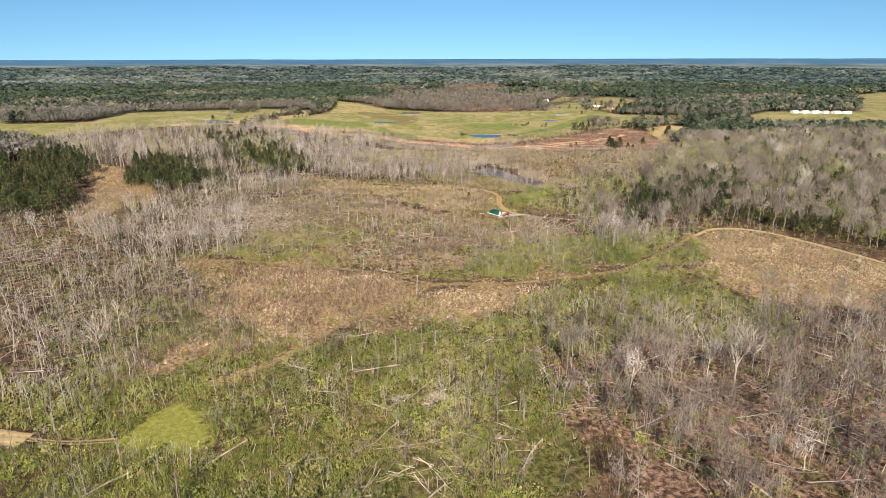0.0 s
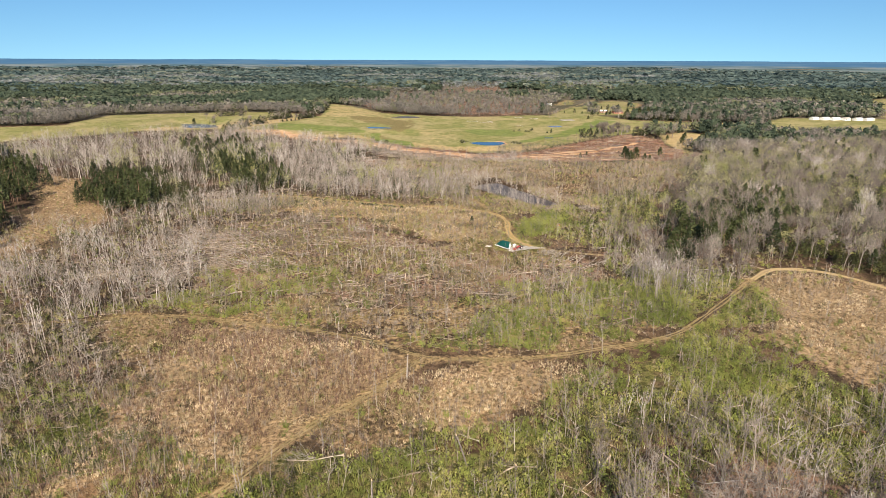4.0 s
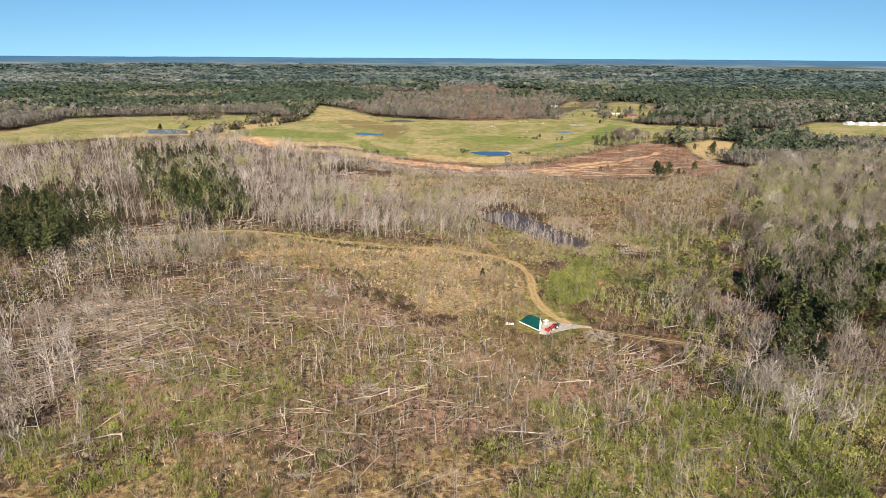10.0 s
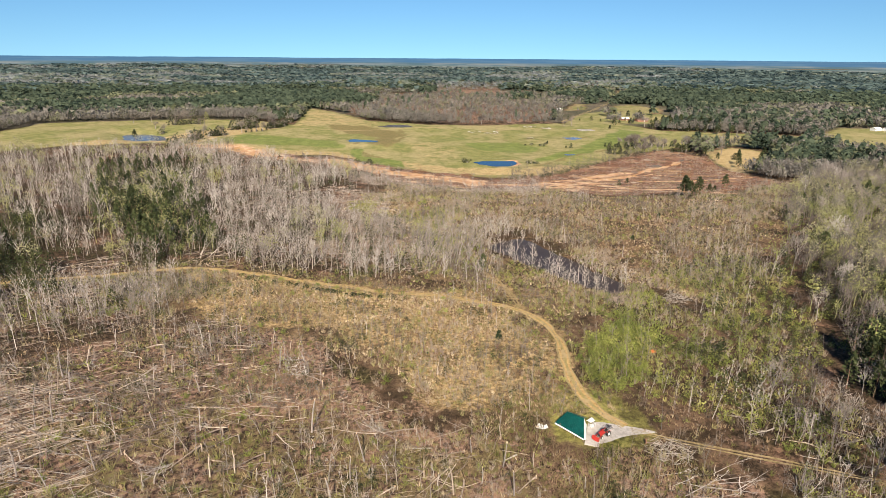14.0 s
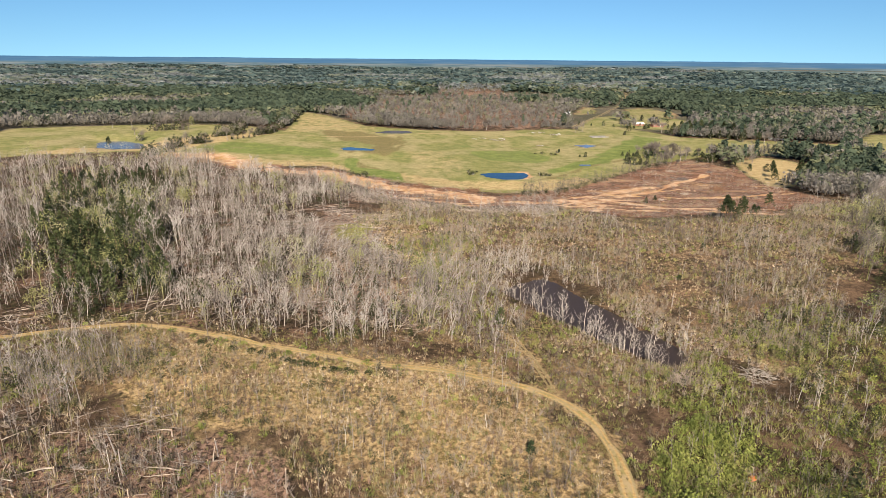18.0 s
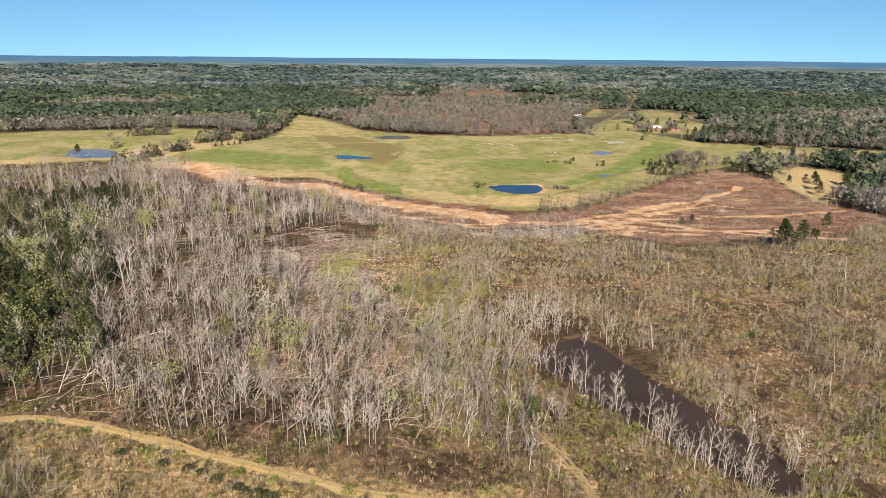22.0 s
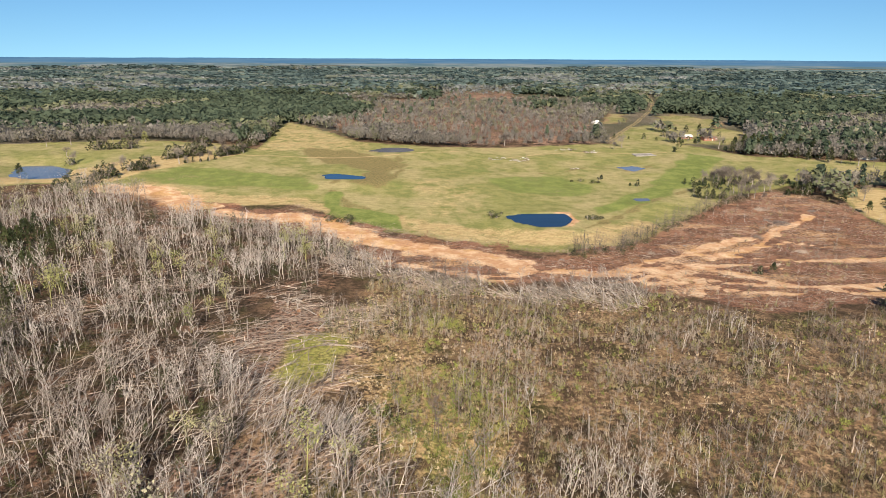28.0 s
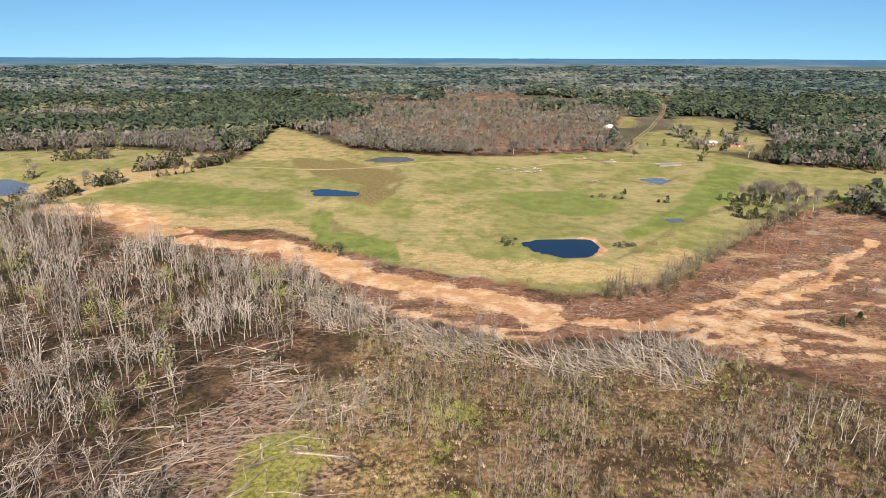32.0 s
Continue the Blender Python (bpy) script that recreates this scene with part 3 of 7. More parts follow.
def build_ground():
    gx = spaced(-4800, 4800, -260, 300, 3.2, 1.065)
    gy = spaced(-4800, 4900, 80, 900, 3.3, 1.06)
    nx, ny = len(gx), len(gy)
    x, y = np.meshgrid(gx, gy)
    x, y = x.ravel(), y.ravel()
    z = terrain(x, y)
    i = np.arange((ny - 1) * (nx - 1))
    r, c = i // (nx - 1), i % (nx - 1)
    a = r * nx + c
    d = np.hypot(x[a], y[a] - 224)
    f = np.stack([a, a + 1, a + nx + 1, a + nx], 1)[d < 4780]
    me = mesh_of("ground", np.stack([x, y, z], 1), f, GROUND, smooth=True)
    zero = np.zeros_like(x)

    def most(*ws):
        return np.maximum.reduce([zero, *ws])

    tan = most(*(weight(p, x, y, 8, 16) for p in (TAN_W, TAN_C, TAN_E, TAN_NW)))
    tan = most(tan, *(0.6 * weight(p, x, y, 6, 10) for p in VERGES), 0.42 * weight(MEADOW_N, x, y, 14, 40), 0.4 * weight(CREEK_S, x, y, 8, 14), 0.45 * weight(CREEK_E, x, y, 8, 14), *(0.9 * weight(p, x, y, 10) for p in FIELDS_FAR))
    green = most(*((0.35 if i == 2 else 1) * weight(p, x, y, 13, 26) for i, p in enumerate(GREENS)), 0.45 * weight(BLOW_MID, x, y, 14, 30), 0.25 * weight(STRIP, x, y, 5, 10), *(k * weight(p, x, y, 6, 10) for p, k in LUSH))
    litter = most(*(weight(p, x, y, 12, 22) for p in (BLOW, WOODS_SE, WOODS_SW)), 0.8 * weight(BARE_C, x, y), 0.85 * weight(THROWN_W, x, y, 9, 16), 0.85 * weight(TANGLE, x, y, 9, 16), 0.7 * weight(DAMAGED, x, y, 30, 50))
    pasture = most(weight(PASTURE, x, y, 4, 5) * (1 - weight(WEDGE, x, y, 6, 10)), weight(SAND_E, x, y, 8, 22), *(weight(p, x, y, 6) for p in PASTURES_FAR), *(0.8 * weight(p, x, y, 12, 30) for p in FIELDS_FAR))
    clay = most(weight(CLAY, x, y, 7, 14) * (1 - weight(SAND_E, x, y, 6, 8)))
    forest = most(step01(np.hypot(x, y - 224), 760, 860)) * (1 - pasture) * (1 - clay) * (1 - 0.8 * weight(DAMAGED, x, y, 25, 40))
    forest = forest * (1 - most(*(weight(p, x, y, 8) for p in FIELDS_FAR)))
    # floor marks the woods where tree shade is painted into the ground
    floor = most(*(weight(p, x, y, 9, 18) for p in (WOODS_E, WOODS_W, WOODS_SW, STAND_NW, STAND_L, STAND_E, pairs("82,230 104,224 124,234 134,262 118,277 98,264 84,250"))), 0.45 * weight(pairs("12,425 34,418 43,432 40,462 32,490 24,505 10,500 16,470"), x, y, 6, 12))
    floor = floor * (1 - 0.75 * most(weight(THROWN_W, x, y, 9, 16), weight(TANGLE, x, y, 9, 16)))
    scrape = most(0.6 * weight(pairs("128,664 158,666 142,617 125,603 118,618 118,640"), x, y, 9, 20))
    for _, line, wide in SCRAPES:
        w = wide * (0.35 + 1.3 * vnoise(x, y, 26, 14))
        scrape = np.maximum(scrape, 1 - step01(along(line, x, y) + (vnoise(x, y, 9, 8) - 0.5) * wide * 0.7, w * 0.15, w * 0.85))
    ring = inside(POND_A, x, y)
    scrape = np.maximum(scrape, 0.75 * step01(ring, -7.5, -3) * step01(x, 98, 105))
    lawn = most(weight(LAWN_SW, x, y, 1.5, 2), 0.55 * weight(PATCH, x, y, 5, 10), weight(LAWN_E, x, y, 4), 0.5 * weight(pairs("36,310 40,326 48,336 62,334 66,318 66,310 50,306"), x, y, 3, 6))
    gold = most(weight(GOLD, x, y, 9, 18), 0.5 * weight(STRIP, x, y, 6, 14), 0.55 * weight(HEATH_N, x, y, 9, 18))
    for r in ROADS[:5]:
        if r[0] != "sandy_track":
            near = 1 - step01(along(r[1], x, y) + (vnoise(x, y, 7, 12) - 0.5) * 3, 1.6, 5.0)
            gold, litter = np.maximum(gold, 0.6 * near), litter * (1 - near)
    dry = most(0.5 * weight(DRY_NW, x, y, 12, 20), weight(DRY_W, x, y, 7, 10), 0.7 * weight(SAND_E, x, y, 8, 16), 0.42 * weight(DRY_MID, x, y, 16, 20), *(0.4 * weight(p, x, y, 10) for p in FIELDS_FAR), 0.6 * (1 - step01(along(DRY_S, x, y), 6, 24)))
    damp = most(0.8 * weight(DAMP_N, x, y, 8, 14), *(0.62 * (1 - step01(along(q, x, y) + (vnoise(x, y, 8, 6) - 0.5) * 6, 0.5, 6.0)) for q in DITCHES))
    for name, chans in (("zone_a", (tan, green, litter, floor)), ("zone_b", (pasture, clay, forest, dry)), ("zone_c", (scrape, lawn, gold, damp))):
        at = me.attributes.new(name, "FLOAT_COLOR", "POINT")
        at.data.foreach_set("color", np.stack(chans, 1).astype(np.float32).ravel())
    return tagged(new("ground", me), "rolling ground of dry grass, brush, clay and pasture", "ground", kind="structure")


build_ground()
for _, pond_poly, pond_level, pond_mat in PONDS:
    pr = round_poly(pond_poly)
    pc = pr.mean(0)
    pr = pc + (pr - pc) * (1 + 3.6 / np.hypot(*(pr - pc).T).mean())
    pv = np.vstack([[pc], pr])
    k = len(pr)
    pf = np.stack([np.zeros(k, int), np.arange(k) + 1, (np.arange(k) + 1) % k + 1], 1)
    pm = mesh_of("pond_water", np.c_[pv, np.full(k + 1, pond_level)], pf, pond_mat)
    tagged(new("pond_water", pm), {"blue_pond_water": "still dark blue farm pond among grass", "pale_pond_water": "shallow pale grey-blue pond among grass"}.get(pond_mat.name, "muddy brown water of a narrow pond"), "pond", kind="structure")


def build_track(name, line, wide, mat, label, lift=0.10):
    line = smooth_line(line, 2)
    seg = np.hypot(*np.diff(line, axis=0).T)
    dist = np.r_[0, np.cumsum(seg)]
    n = max(4, int(dist[-1] / 1.6))
    q = np.linspace(0, dist[-1], n)
    px, py = np.interp(q, dist, line[:, 0]), np.interp(q, dist, line[:, 1])
    tx, ty = np.gradient(px), np.gradient(py)
    ln = np.hypot(tx, ty) + 1e-9
    ux, uy = -ty / ln, tx / ln
    cols = np.array([-1, -0.66, -0.42, -0.2, 0, 0.2, 0.42, 0.66, 1.0])
    drop = np.array([-0.22, 0.02, -0.05, 0.02, 0.05, 0.02, -0.05, 0.02, -0.22])
    w = wide * 0.5 * (1 + 0.8 * (vnoise(q, q * 0, 6, 3) - 0.5))
    w2 = wide * 0.5 * (1 + 0.8 * (vnoise(q, q * 0, 6, 9) - 0.5))
    off = np.where(cols[None] < 0, w[:, None], w2[:, None]) * cols[None]
    x, y = px[:, None] + ux[:, None] * off, py[:, None] + uy[:, None] * off
    z = terrain(x.ravel(), y.ravel()) + lift + np.tile(drop, n)
    i = np.arange((n - 1) * 8)
    if mat is TRACK:
        i = i[np.isin(i % 8, (1, 2, 5, 6))]
    a = (i // 8) * 9 + i % 8
    me = mesh_of(name, np.stack([x.ravel(), y.ravel(), z], 1), np.stack([a, a + 9, a + 10, a + 1], 1), mat, smooth=True)
    at = me.attributes.new("across", "FLOAT", "POINT")
    at.data.foreach_set("value", np.tile(cols, n).astype(np.float32))
    return tagged(new(name, me), label, "road", kind="structure")


for road_name, road_line, road_wide, road_mat in ROADS:
    build_track(road_name, road_line, road_wide, road_mat, {
        "grassy_track": "worn grassy vehicle track with two ruts", "sandy_track": "pale sandy dirt track",
        "ochre_track": "ochre dirt track with wheel ruts through grass", "farm_lane": "pale farm lane across pasture",
        "country_road": "pale country road between woods"}[road_name])

# distant hills under the horizon, one glowing ridge behind another, tinted with painted haze
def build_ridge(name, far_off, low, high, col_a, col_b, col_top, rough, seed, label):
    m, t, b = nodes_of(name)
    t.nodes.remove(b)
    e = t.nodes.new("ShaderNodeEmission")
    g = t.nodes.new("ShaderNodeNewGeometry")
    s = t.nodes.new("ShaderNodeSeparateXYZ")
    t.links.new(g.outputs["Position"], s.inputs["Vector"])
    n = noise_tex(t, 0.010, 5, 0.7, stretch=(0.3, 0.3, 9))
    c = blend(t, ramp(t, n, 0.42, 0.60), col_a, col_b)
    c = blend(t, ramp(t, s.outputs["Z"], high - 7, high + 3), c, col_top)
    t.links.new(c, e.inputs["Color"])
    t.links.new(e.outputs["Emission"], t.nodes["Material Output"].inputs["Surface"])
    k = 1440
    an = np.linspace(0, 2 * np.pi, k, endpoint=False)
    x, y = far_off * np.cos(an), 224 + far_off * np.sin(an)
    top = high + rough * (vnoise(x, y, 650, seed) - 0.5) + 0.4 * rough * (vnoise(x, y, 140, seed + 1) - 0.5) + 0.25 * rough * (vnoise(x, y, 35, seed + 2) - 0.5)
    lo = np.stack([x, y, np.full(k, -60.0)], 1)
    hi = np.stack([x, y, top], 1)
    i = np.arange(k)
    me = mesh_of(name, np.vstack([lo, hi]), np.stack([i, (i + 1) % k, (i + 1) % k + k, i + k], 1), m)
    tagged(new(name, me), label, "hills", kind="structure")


build_ridge("backdrop", 4740, 62, 78, (0.048, 0.105, 0.175), (0.068, 0.127, 0.188), (0.036, 0.105, 0.205), 4.5, 11, "glowing haze-blue backdrop of wooded hills along the horizon")
build_ridge("backdrop", 4400, 40, 50, (0.06, 0.10, 0.118), (0.145, 0.163, 0.162), (0.064, 0.117, 0.163), 9, 17, "glowing backdrop of hazy blue-green woods below the horizon")
build_ridge("backdrop", 4000, 8, 34, (0.06, 0.092, 0.085), (0.165, 0.175, 0.158), (0.09, 0.122, 0.123), 13, 23, "glowing backdrop of hazy grey-green woods far away")

# ---- plant shapes: arrays of points and triangles ----
rng = np.random.default_rng(7)


def join_tris(bits):
    vs, fs, n = [], [], 0
    for v, f in bits:
        vs.append(np.asarray(v, float))
        fs.append(np.asarray(f, int) + n)
        n += len(v)
    return np.vstack(vs), np.vstack(fs)


def tube(points, radii, sides=5, cap=True, twist=0.0):
    """A tapered round bar along points; a last radius of 0 makes a tip."""
    p = np.asarray(points, float)
    d = np.gradient(p, axis=0)
    d /= np.linalg.norm(d, axis=1, keepdims=True) + 1e-9
    ref = np.array([0.0, 0, 1]) if abs(d[0, 2]) < 0.8 else np.array([1.0, 0, 0])
    u = np.cross(d, ref)
    u /= np.linalg.norm(u, axis=1, keepdims=True) + 1e-9
    w = np.cross(d, u)
    a = np.linspace(0, 2 * np.pi, sides, endpoint=False) + twist
    rings = p[:, None] + np.asarray(radii, float)[:, None, None] * (np.cos(a)[None, :, None] * u[:, None] + np.sin(a)[None, :, None] * w[:, None])
    v = rings.reshape(-1, 3)
    f = []
    for i in range(len(p) - 1):
        for j in range(sides):
            q, r = i * sides + j, i * sides + (j + 1) % sides
            f.append((q, r, r + sides))
            f.append((q, r + sides, q + sides))
    if cap:
        for j in range(1, sides - 1):
            f.append((0, j + 1, j))
            f.append(((len(p) - 1) * sides, (len(p) - 1) * sides + j, (len(p) - 1) * sides + j + 1))
    return v, f


def spike(a, b, r, sides=3):
    """A cone from a to the tip b."""
    a, b = np.asarray(a, float), np.asarray(b, float)
    d = (b - a) / (np.linalg.norm(b - a) + 1e-9)
    u = np.cross(d, (0.3, 0.5, 0.81))
    u /= np.linalg.norm(u) + 1e-9
    w = np.cross(d, u)
    g = np.linspace(0, 2 * np.pi, sides, endpoint=False)
    ring = a + r * (np.cos(g)[:, None] * u + np.sin(g)[:, None] * w)
    return np.vstack([ring, b]), [(j, (j + 1) % sides, sides) for j in range(sides)]


def blade(a, b, r, way=None):
    """One narrow leaf-like triangle from a to the tip b."""
    a, b = np.asarray(a, float), np.asarray(b, float)
    d = b - a
    u = np.cross(d, rng.normal(size=3) if way is None else way)
    u *= r / (np.linalg.norm(u) + 1e-9)
    return np.array([a - u, a + u, b]), [(0, 1, 2)]


def leaf(c, size):
    """One small leaf tuft, a triangle any way up."""
    n = rng.normal(size=3)
    n[2] = abs(n[2]) + 0.4
    n /= np.linalg.norm(n)
    u = np.cross(n, rng.normal(size=3))
    u /= np.linalg.norm(u) + 1e-9
    w = np.cross(n, u)
    g = rng.uniform(0, 6.28) + np.array([0, 2.1, 4.2]) + rng.uniform(-0.4, 0.4, 3)
    s = size * rng.uniform(0.6, 1.2, 3)
    return np.asarray(c) + s[:, None] * (np.cos(g)[:, None] * u + np.sin(g)[:, None] * w), [(0, 1, 2)]


def wiggle(h, lean=0.6, n=5, x0=0.0, y0=0.0):
    k = np.linspace(0, 1, n)
    dx, dy = rng.normal(0, lean, 2)
    return np.stack([x0 + dx * k**2 + rng.normal(0, 0.10, n) * (k > 0), y0 + dy * k**2 + rng.normal(0, 0.10, n) * (k > 0), h * k], 1)


def bare_shape(h, spread, limbs, twigs, fine, low=0.35):
    """Trunk and branches of a leafless tree."""
    path = wiggle(h * 0.93, 0.5, 6 if fine else 3)
    rad = 0.0095 * h * (1 - 0.8 * np.linspace(0, 1, len(path)))
    trunk = tube(path, rad, 6 if fine else 3, cap=False)
    bits, ends = [], []

    def at(k):
        return np.array([np.interp(k, np.linspace(0, 1, len(path)), path[:, i]) for i in range(3)])

    for i in range(limbs):
        k = low + (0.95 - low) * (i + rng.uniform(0, 0.8)) / limbs
        a = at(k)
        g = i * 2.4 + rng.uniform(-0.5, 0.5)
        ln = spread * (1.15 - 0.75 * (k - low) / (1 - low)) * rng.uniform(0.7, 1.2)
        up = rng.uniform(0.7, 1.5) if fine else rng.uniform(1.0, 2.0)
        b = a + ln * np.array([math.cos(g), math.sin(g), up])
        b[2] = min(b[2], h * 1.04)
        m = (a + b) / 2 + np.array([math.cos(g), math.sin(g), -0.35]) * ln * 0.12
        r = 0.0058 * h * (1.1 - k)
        if fine:
            bits.append(tube([a, m, b], [r, r * 0.7, r * 0.25], 4, cap=False))
        else:
            bits.append(spike(a, b, r * 1.1))
        ends.append((a, m, b, ln))
    for i in range(twigs):
        a, m, b, ln = ends[i % len(ends)]
        k = rng.uniform(0.25, 1.0)
        o = a + (b - a) * k
        d = rng.normal(0, 0.55, 3) + (b - a) / (np.linalg.norm(b - a) + 1e-9) * 0.7 + np.array([0, 0, 0.65])
        tip = o + d / np.linalg.norm(d) * ln * (rng.uniform(0.35, 0.8) if fine else rng.uniform(0.4, 0.9))
        if fine:
            bits.append(spike(o, tip, 0.03))
        else:
            bits.append(blade(o, tip, 0.05))
    return trunk, join_tris(bits)


def pine_shape(h, clumps, size, fine, low=0.42):
    path = wiggle(h, 0.3, 5 if fine else 2)
    trunk = tube(path, 0.013 * h * (1 - 0.8 * np.linspace(0, 1, len(path))), 6 if fine else 3, cap=False)
    bits, limbs = [], []
    for i in range(clumps):
        k = low + (1 - low) * (i / clumps) ** 0.85
        r = (0.24 if fine else 0.19) * h * (1 - ((k - low) / (1 - low)) ** 1.6) * rng.uniform(0.35, 1.1) + 0.2
        g = i * 2.4 + rng.uniform(-0.6, 0.6)
        c = np.array([r * math.cos(g), r * math.sin(g), h * k + rng.uniform(-0.3, 0.5)])
        if fine:
            limbs.append(spike((0, 0, h * k - 0.3), c, 0.06))
            for _ in range(6):
                bits.append(leaf(c + rng.normal(0, size * 0.5, 3) * (1, 1, 0.6), size * 0.75))
        else:
            bits.append(leaf(c, size * 1.5))
    return trunk, join_tris(bits), (join_tris(limbs) if limbs else None)


def bush_shape(r, h, leaves, size, bare=0):
    bits = []
    for _ in range(leaves):
        g, q, k = rng.uniform(0, 6.28), math.sqrt(rng.uniform()), rng.uniform(0.1, 1)
        w = r * q * math.sqrt(max(0.1, 1 - 0.8 * k * k))
        bits.append(leaf((w * math.cos(g), w * math.sin(g), h * k * (1 - 0.25 * q)), size * rng.uniform(0.7, 1.2)))
    for _ in range(bare):
        g, w = rng.uniform(0, 6.28), rng.uniform(0.2, 1) * r
        bits.append(blade((0.2 * w * math.cos(g), 0.2 * w * math.sin(g), 0), (w * math.cos(g), w * math.sin(g), h * rng.uniform(0.6, 1.1)), 0.045))
    return join_tris(bits)


def stem_shape(h, n, lean=0.25):
    """Thin leafless saplings from one root."""
    bits = []
    for _ in range(n):
        x, y = rng.normal(0, 0.25, 2)
        dx, dy = rng.normal(0, lean, 2) * h
        hh = h * rng.uniform(0.6, 1)
        bits.append(blade((x, y, 0), (x + dx, y + dy, hh), 0.05))
        for _ in range(2):
            k = rng.uniform(0.4, 0.8)
            o = np.array([x + dx * k, y + dy * k, hh * k])
            bits.append(blade(o, o + np.array([*rng.normal(0, 0.22, 2), 0.3]) * h * 0.5, 0.035))
    return join_tris(bits)


def tuft_shape(h, n):
    bits = []
    for _ in range(n):
        g = rng.uniform(0, 6.28)
        x, y = rng.normal(0, 0.28, 2)
        o = np.array([x, y, -0.05])
        bits.append(blade(o, o + np.array([math.cos(g) * 0.35, math.sin(g) * 0.35, rng.uniform(0.6, 1.1) * h]), 0.07))
    return join_tris(bits)


def stick_shape(n):
    """A limb lying on the ground with a few side twigs."""
    bits = [tube([(0, 0, 0.03), (0.35, rng.uniform(-0.05, 0.05), 0.045), (0.7, rng.uniform(-0.08, 0.08), 0.05), (1, rng.uniform(-0.14, 0.14), 0.03)], [0.0125, 0.0105, 0.007, 0.002], 3, cap=False)]
    for _ in range(n):
        k = rng.uniform(0.45, 0.95)
        bits.append(blade((k, 0, 0.03), (k + rng.uniform(0.08, 0.25), rng.uniform(-0.22, 0.22), rng.uniform(0.03, 0.2)), 0.0045))
    return join_tris(bits)


def dome_shape(h, r, n, kind, stems=6):
    """A round-crowned tree: bare twigs, thin leaf or needles over a few limbs."""
    bits = [tube([(0, 0, -0.1), (0.1, 0.05, h * 0.6)], [0.011 * h, 0.006 * h], 4, cap=False)]
    c = np.array([0, 0, h * 0.62])
    for i in range(stems):
        g = i * 2.4
        bits.append(spike((0.1, 0.05, h * rng.uniform(0.25, 0.5)), c + np.array([math.cos(g) * r * 0.7, math.sin(g) * r * 0.7, h * 0.2]), 0.055))
    lobes = [np.array([math.cos(g) * r * 0.5, math.sin(g) * r * 0.5, rng.uniform(-0.1, 0.2) * h]) for g in rng.uniform(0, 6.28, 5)]
    for i in range(n):
        d = rng.normal(size=3)
        d[2] = abs(d[2]) * 1.2 - 0.25
        d /= np.linalg.norm(d)
        o = c + lobes[i % 5] + d * np.array([r * 0.62, r * 0.62, h * 0.24]) * rng.uniform(0.55, 1.05)
        if kind == "bare":
            w = d * 0.6 + np.array([0, 0, 0.7]) + rng.normal(0, 0.45, 3)
            bits.append(blade(o - w * 0.9, o + w * rng.uniform(0.5, 1.1), 0.055))
        else:
            bits.append(leaf(o, 0.34))
    return join_tris(bits)


def crown_far(n, kind):
    """A far crown one metre tall."""
    bits = []
    fit = math.sqrt(16 / n)

    def leaf(c, size):
        g = rng.uniform(0, 6.28) + np.array([0, 2.1, 4.2]) + rng.uniform(-0.4, 0.4, 3)
        n3 = (np.array([c[0] * 2.4, c[1] * 2.4, 0.3]) if kind == "pine" else np.array([c[0] * 1.2, c[1] * 1.2, 0.35])) + rng.normal(0, 0.18, 3)
        u = np.cross(n3, rng.normal(size=3))
        u /= np.linalg.norm(u)
        w = np.cross(n3 / np.linalg.norm(n3), u)
        s = size * fit * rng.uniform(0.8, 1.3, 3)
        return np.asarray(c) + s[:, None] * (np.cos(g)[:, None] * u + np.sin(g)[:, None] * w), [(0, 1, 2)]

    for i in range(n):
        g = i * 2.4 + rng.uniform(-0.4, 0.4)
        if kind == "pine":
            k = 0.25 + 0.72 * (i / n) ** 0.8
            r = 0.34 * (1 - k) ** 0.5 * rng.uniform(0.5, 1.0)
            bits.append(leaf((r * math.cos(g), r * math.sin(g), k), 0.22))
        else:
            k = (i + 0.5) / n
            r = 0.38 * math.sqrt(1 - k * k) * rng.uniform(0.75, 1.05)
            o = np.array([r * math.cos(g), r * math.sin(g), 0.42 + 0.5 * k + rng.uniform(-0.12, 0.06)])
            if kind == "bare" and (i % 3 or (n > 50 and i % 2)):
                bits.append(blade(o * (0.6, 0.6, 0.55), o + np.array([0, 0, 0.1]), 0.045 * fit))
            else:
                bits.append(leaf(o, (0.13 if n > 50 else 0.16) if kind == "bare" else 0.2))
    return join_tris(bits)


# ---- sowing ----
BLOCKED = [(smooth_line(r[1], 1), r[2] * 0.5 + 0.6) for r in ROADS] + [(s[1], s[2] * 0.45) for s in SCRAPES]


def clear_of(x, y, margin=0.0, pad=True):
    ok = np.ones(len(x), bool)
    for line, wide in BLOCKED:
        lo, hi = line.min(0) - wide - margin - 3, line.max(0) + wide + margin + 3
        near = (x > lo[0]) & (x < hi[0]) & (y > lo[1]) & (y < hi[1])
        if near.any():
            ok[near] &= along(line, x[near], y[near]) > wide + margin
    for _, poly, _, _ in PONDS:
        lo, hi = poly.min(0) - 4, poly.max(0) + 4
        near = (x > lo[0]) & (x < hi[0]) & (y > lo[1]) & (y < hi[1])
        if near.any():
            ok[near] &= inside(poly, x[near], y[near]) < -1.0 - margin
    ok &= inside(LAWN_SW, x, y) < 0
    if pad:
        ok &= ~((np.abs(x - 51) < 11.5 + margin) & (np.abs(y - 316.5) < 6.5 + margin))
    return ok


def in_sight(x, y, extra=30):
    return (np.abs(x - 0.062 * y) < 0.80 * y + extra) & (y > 78)


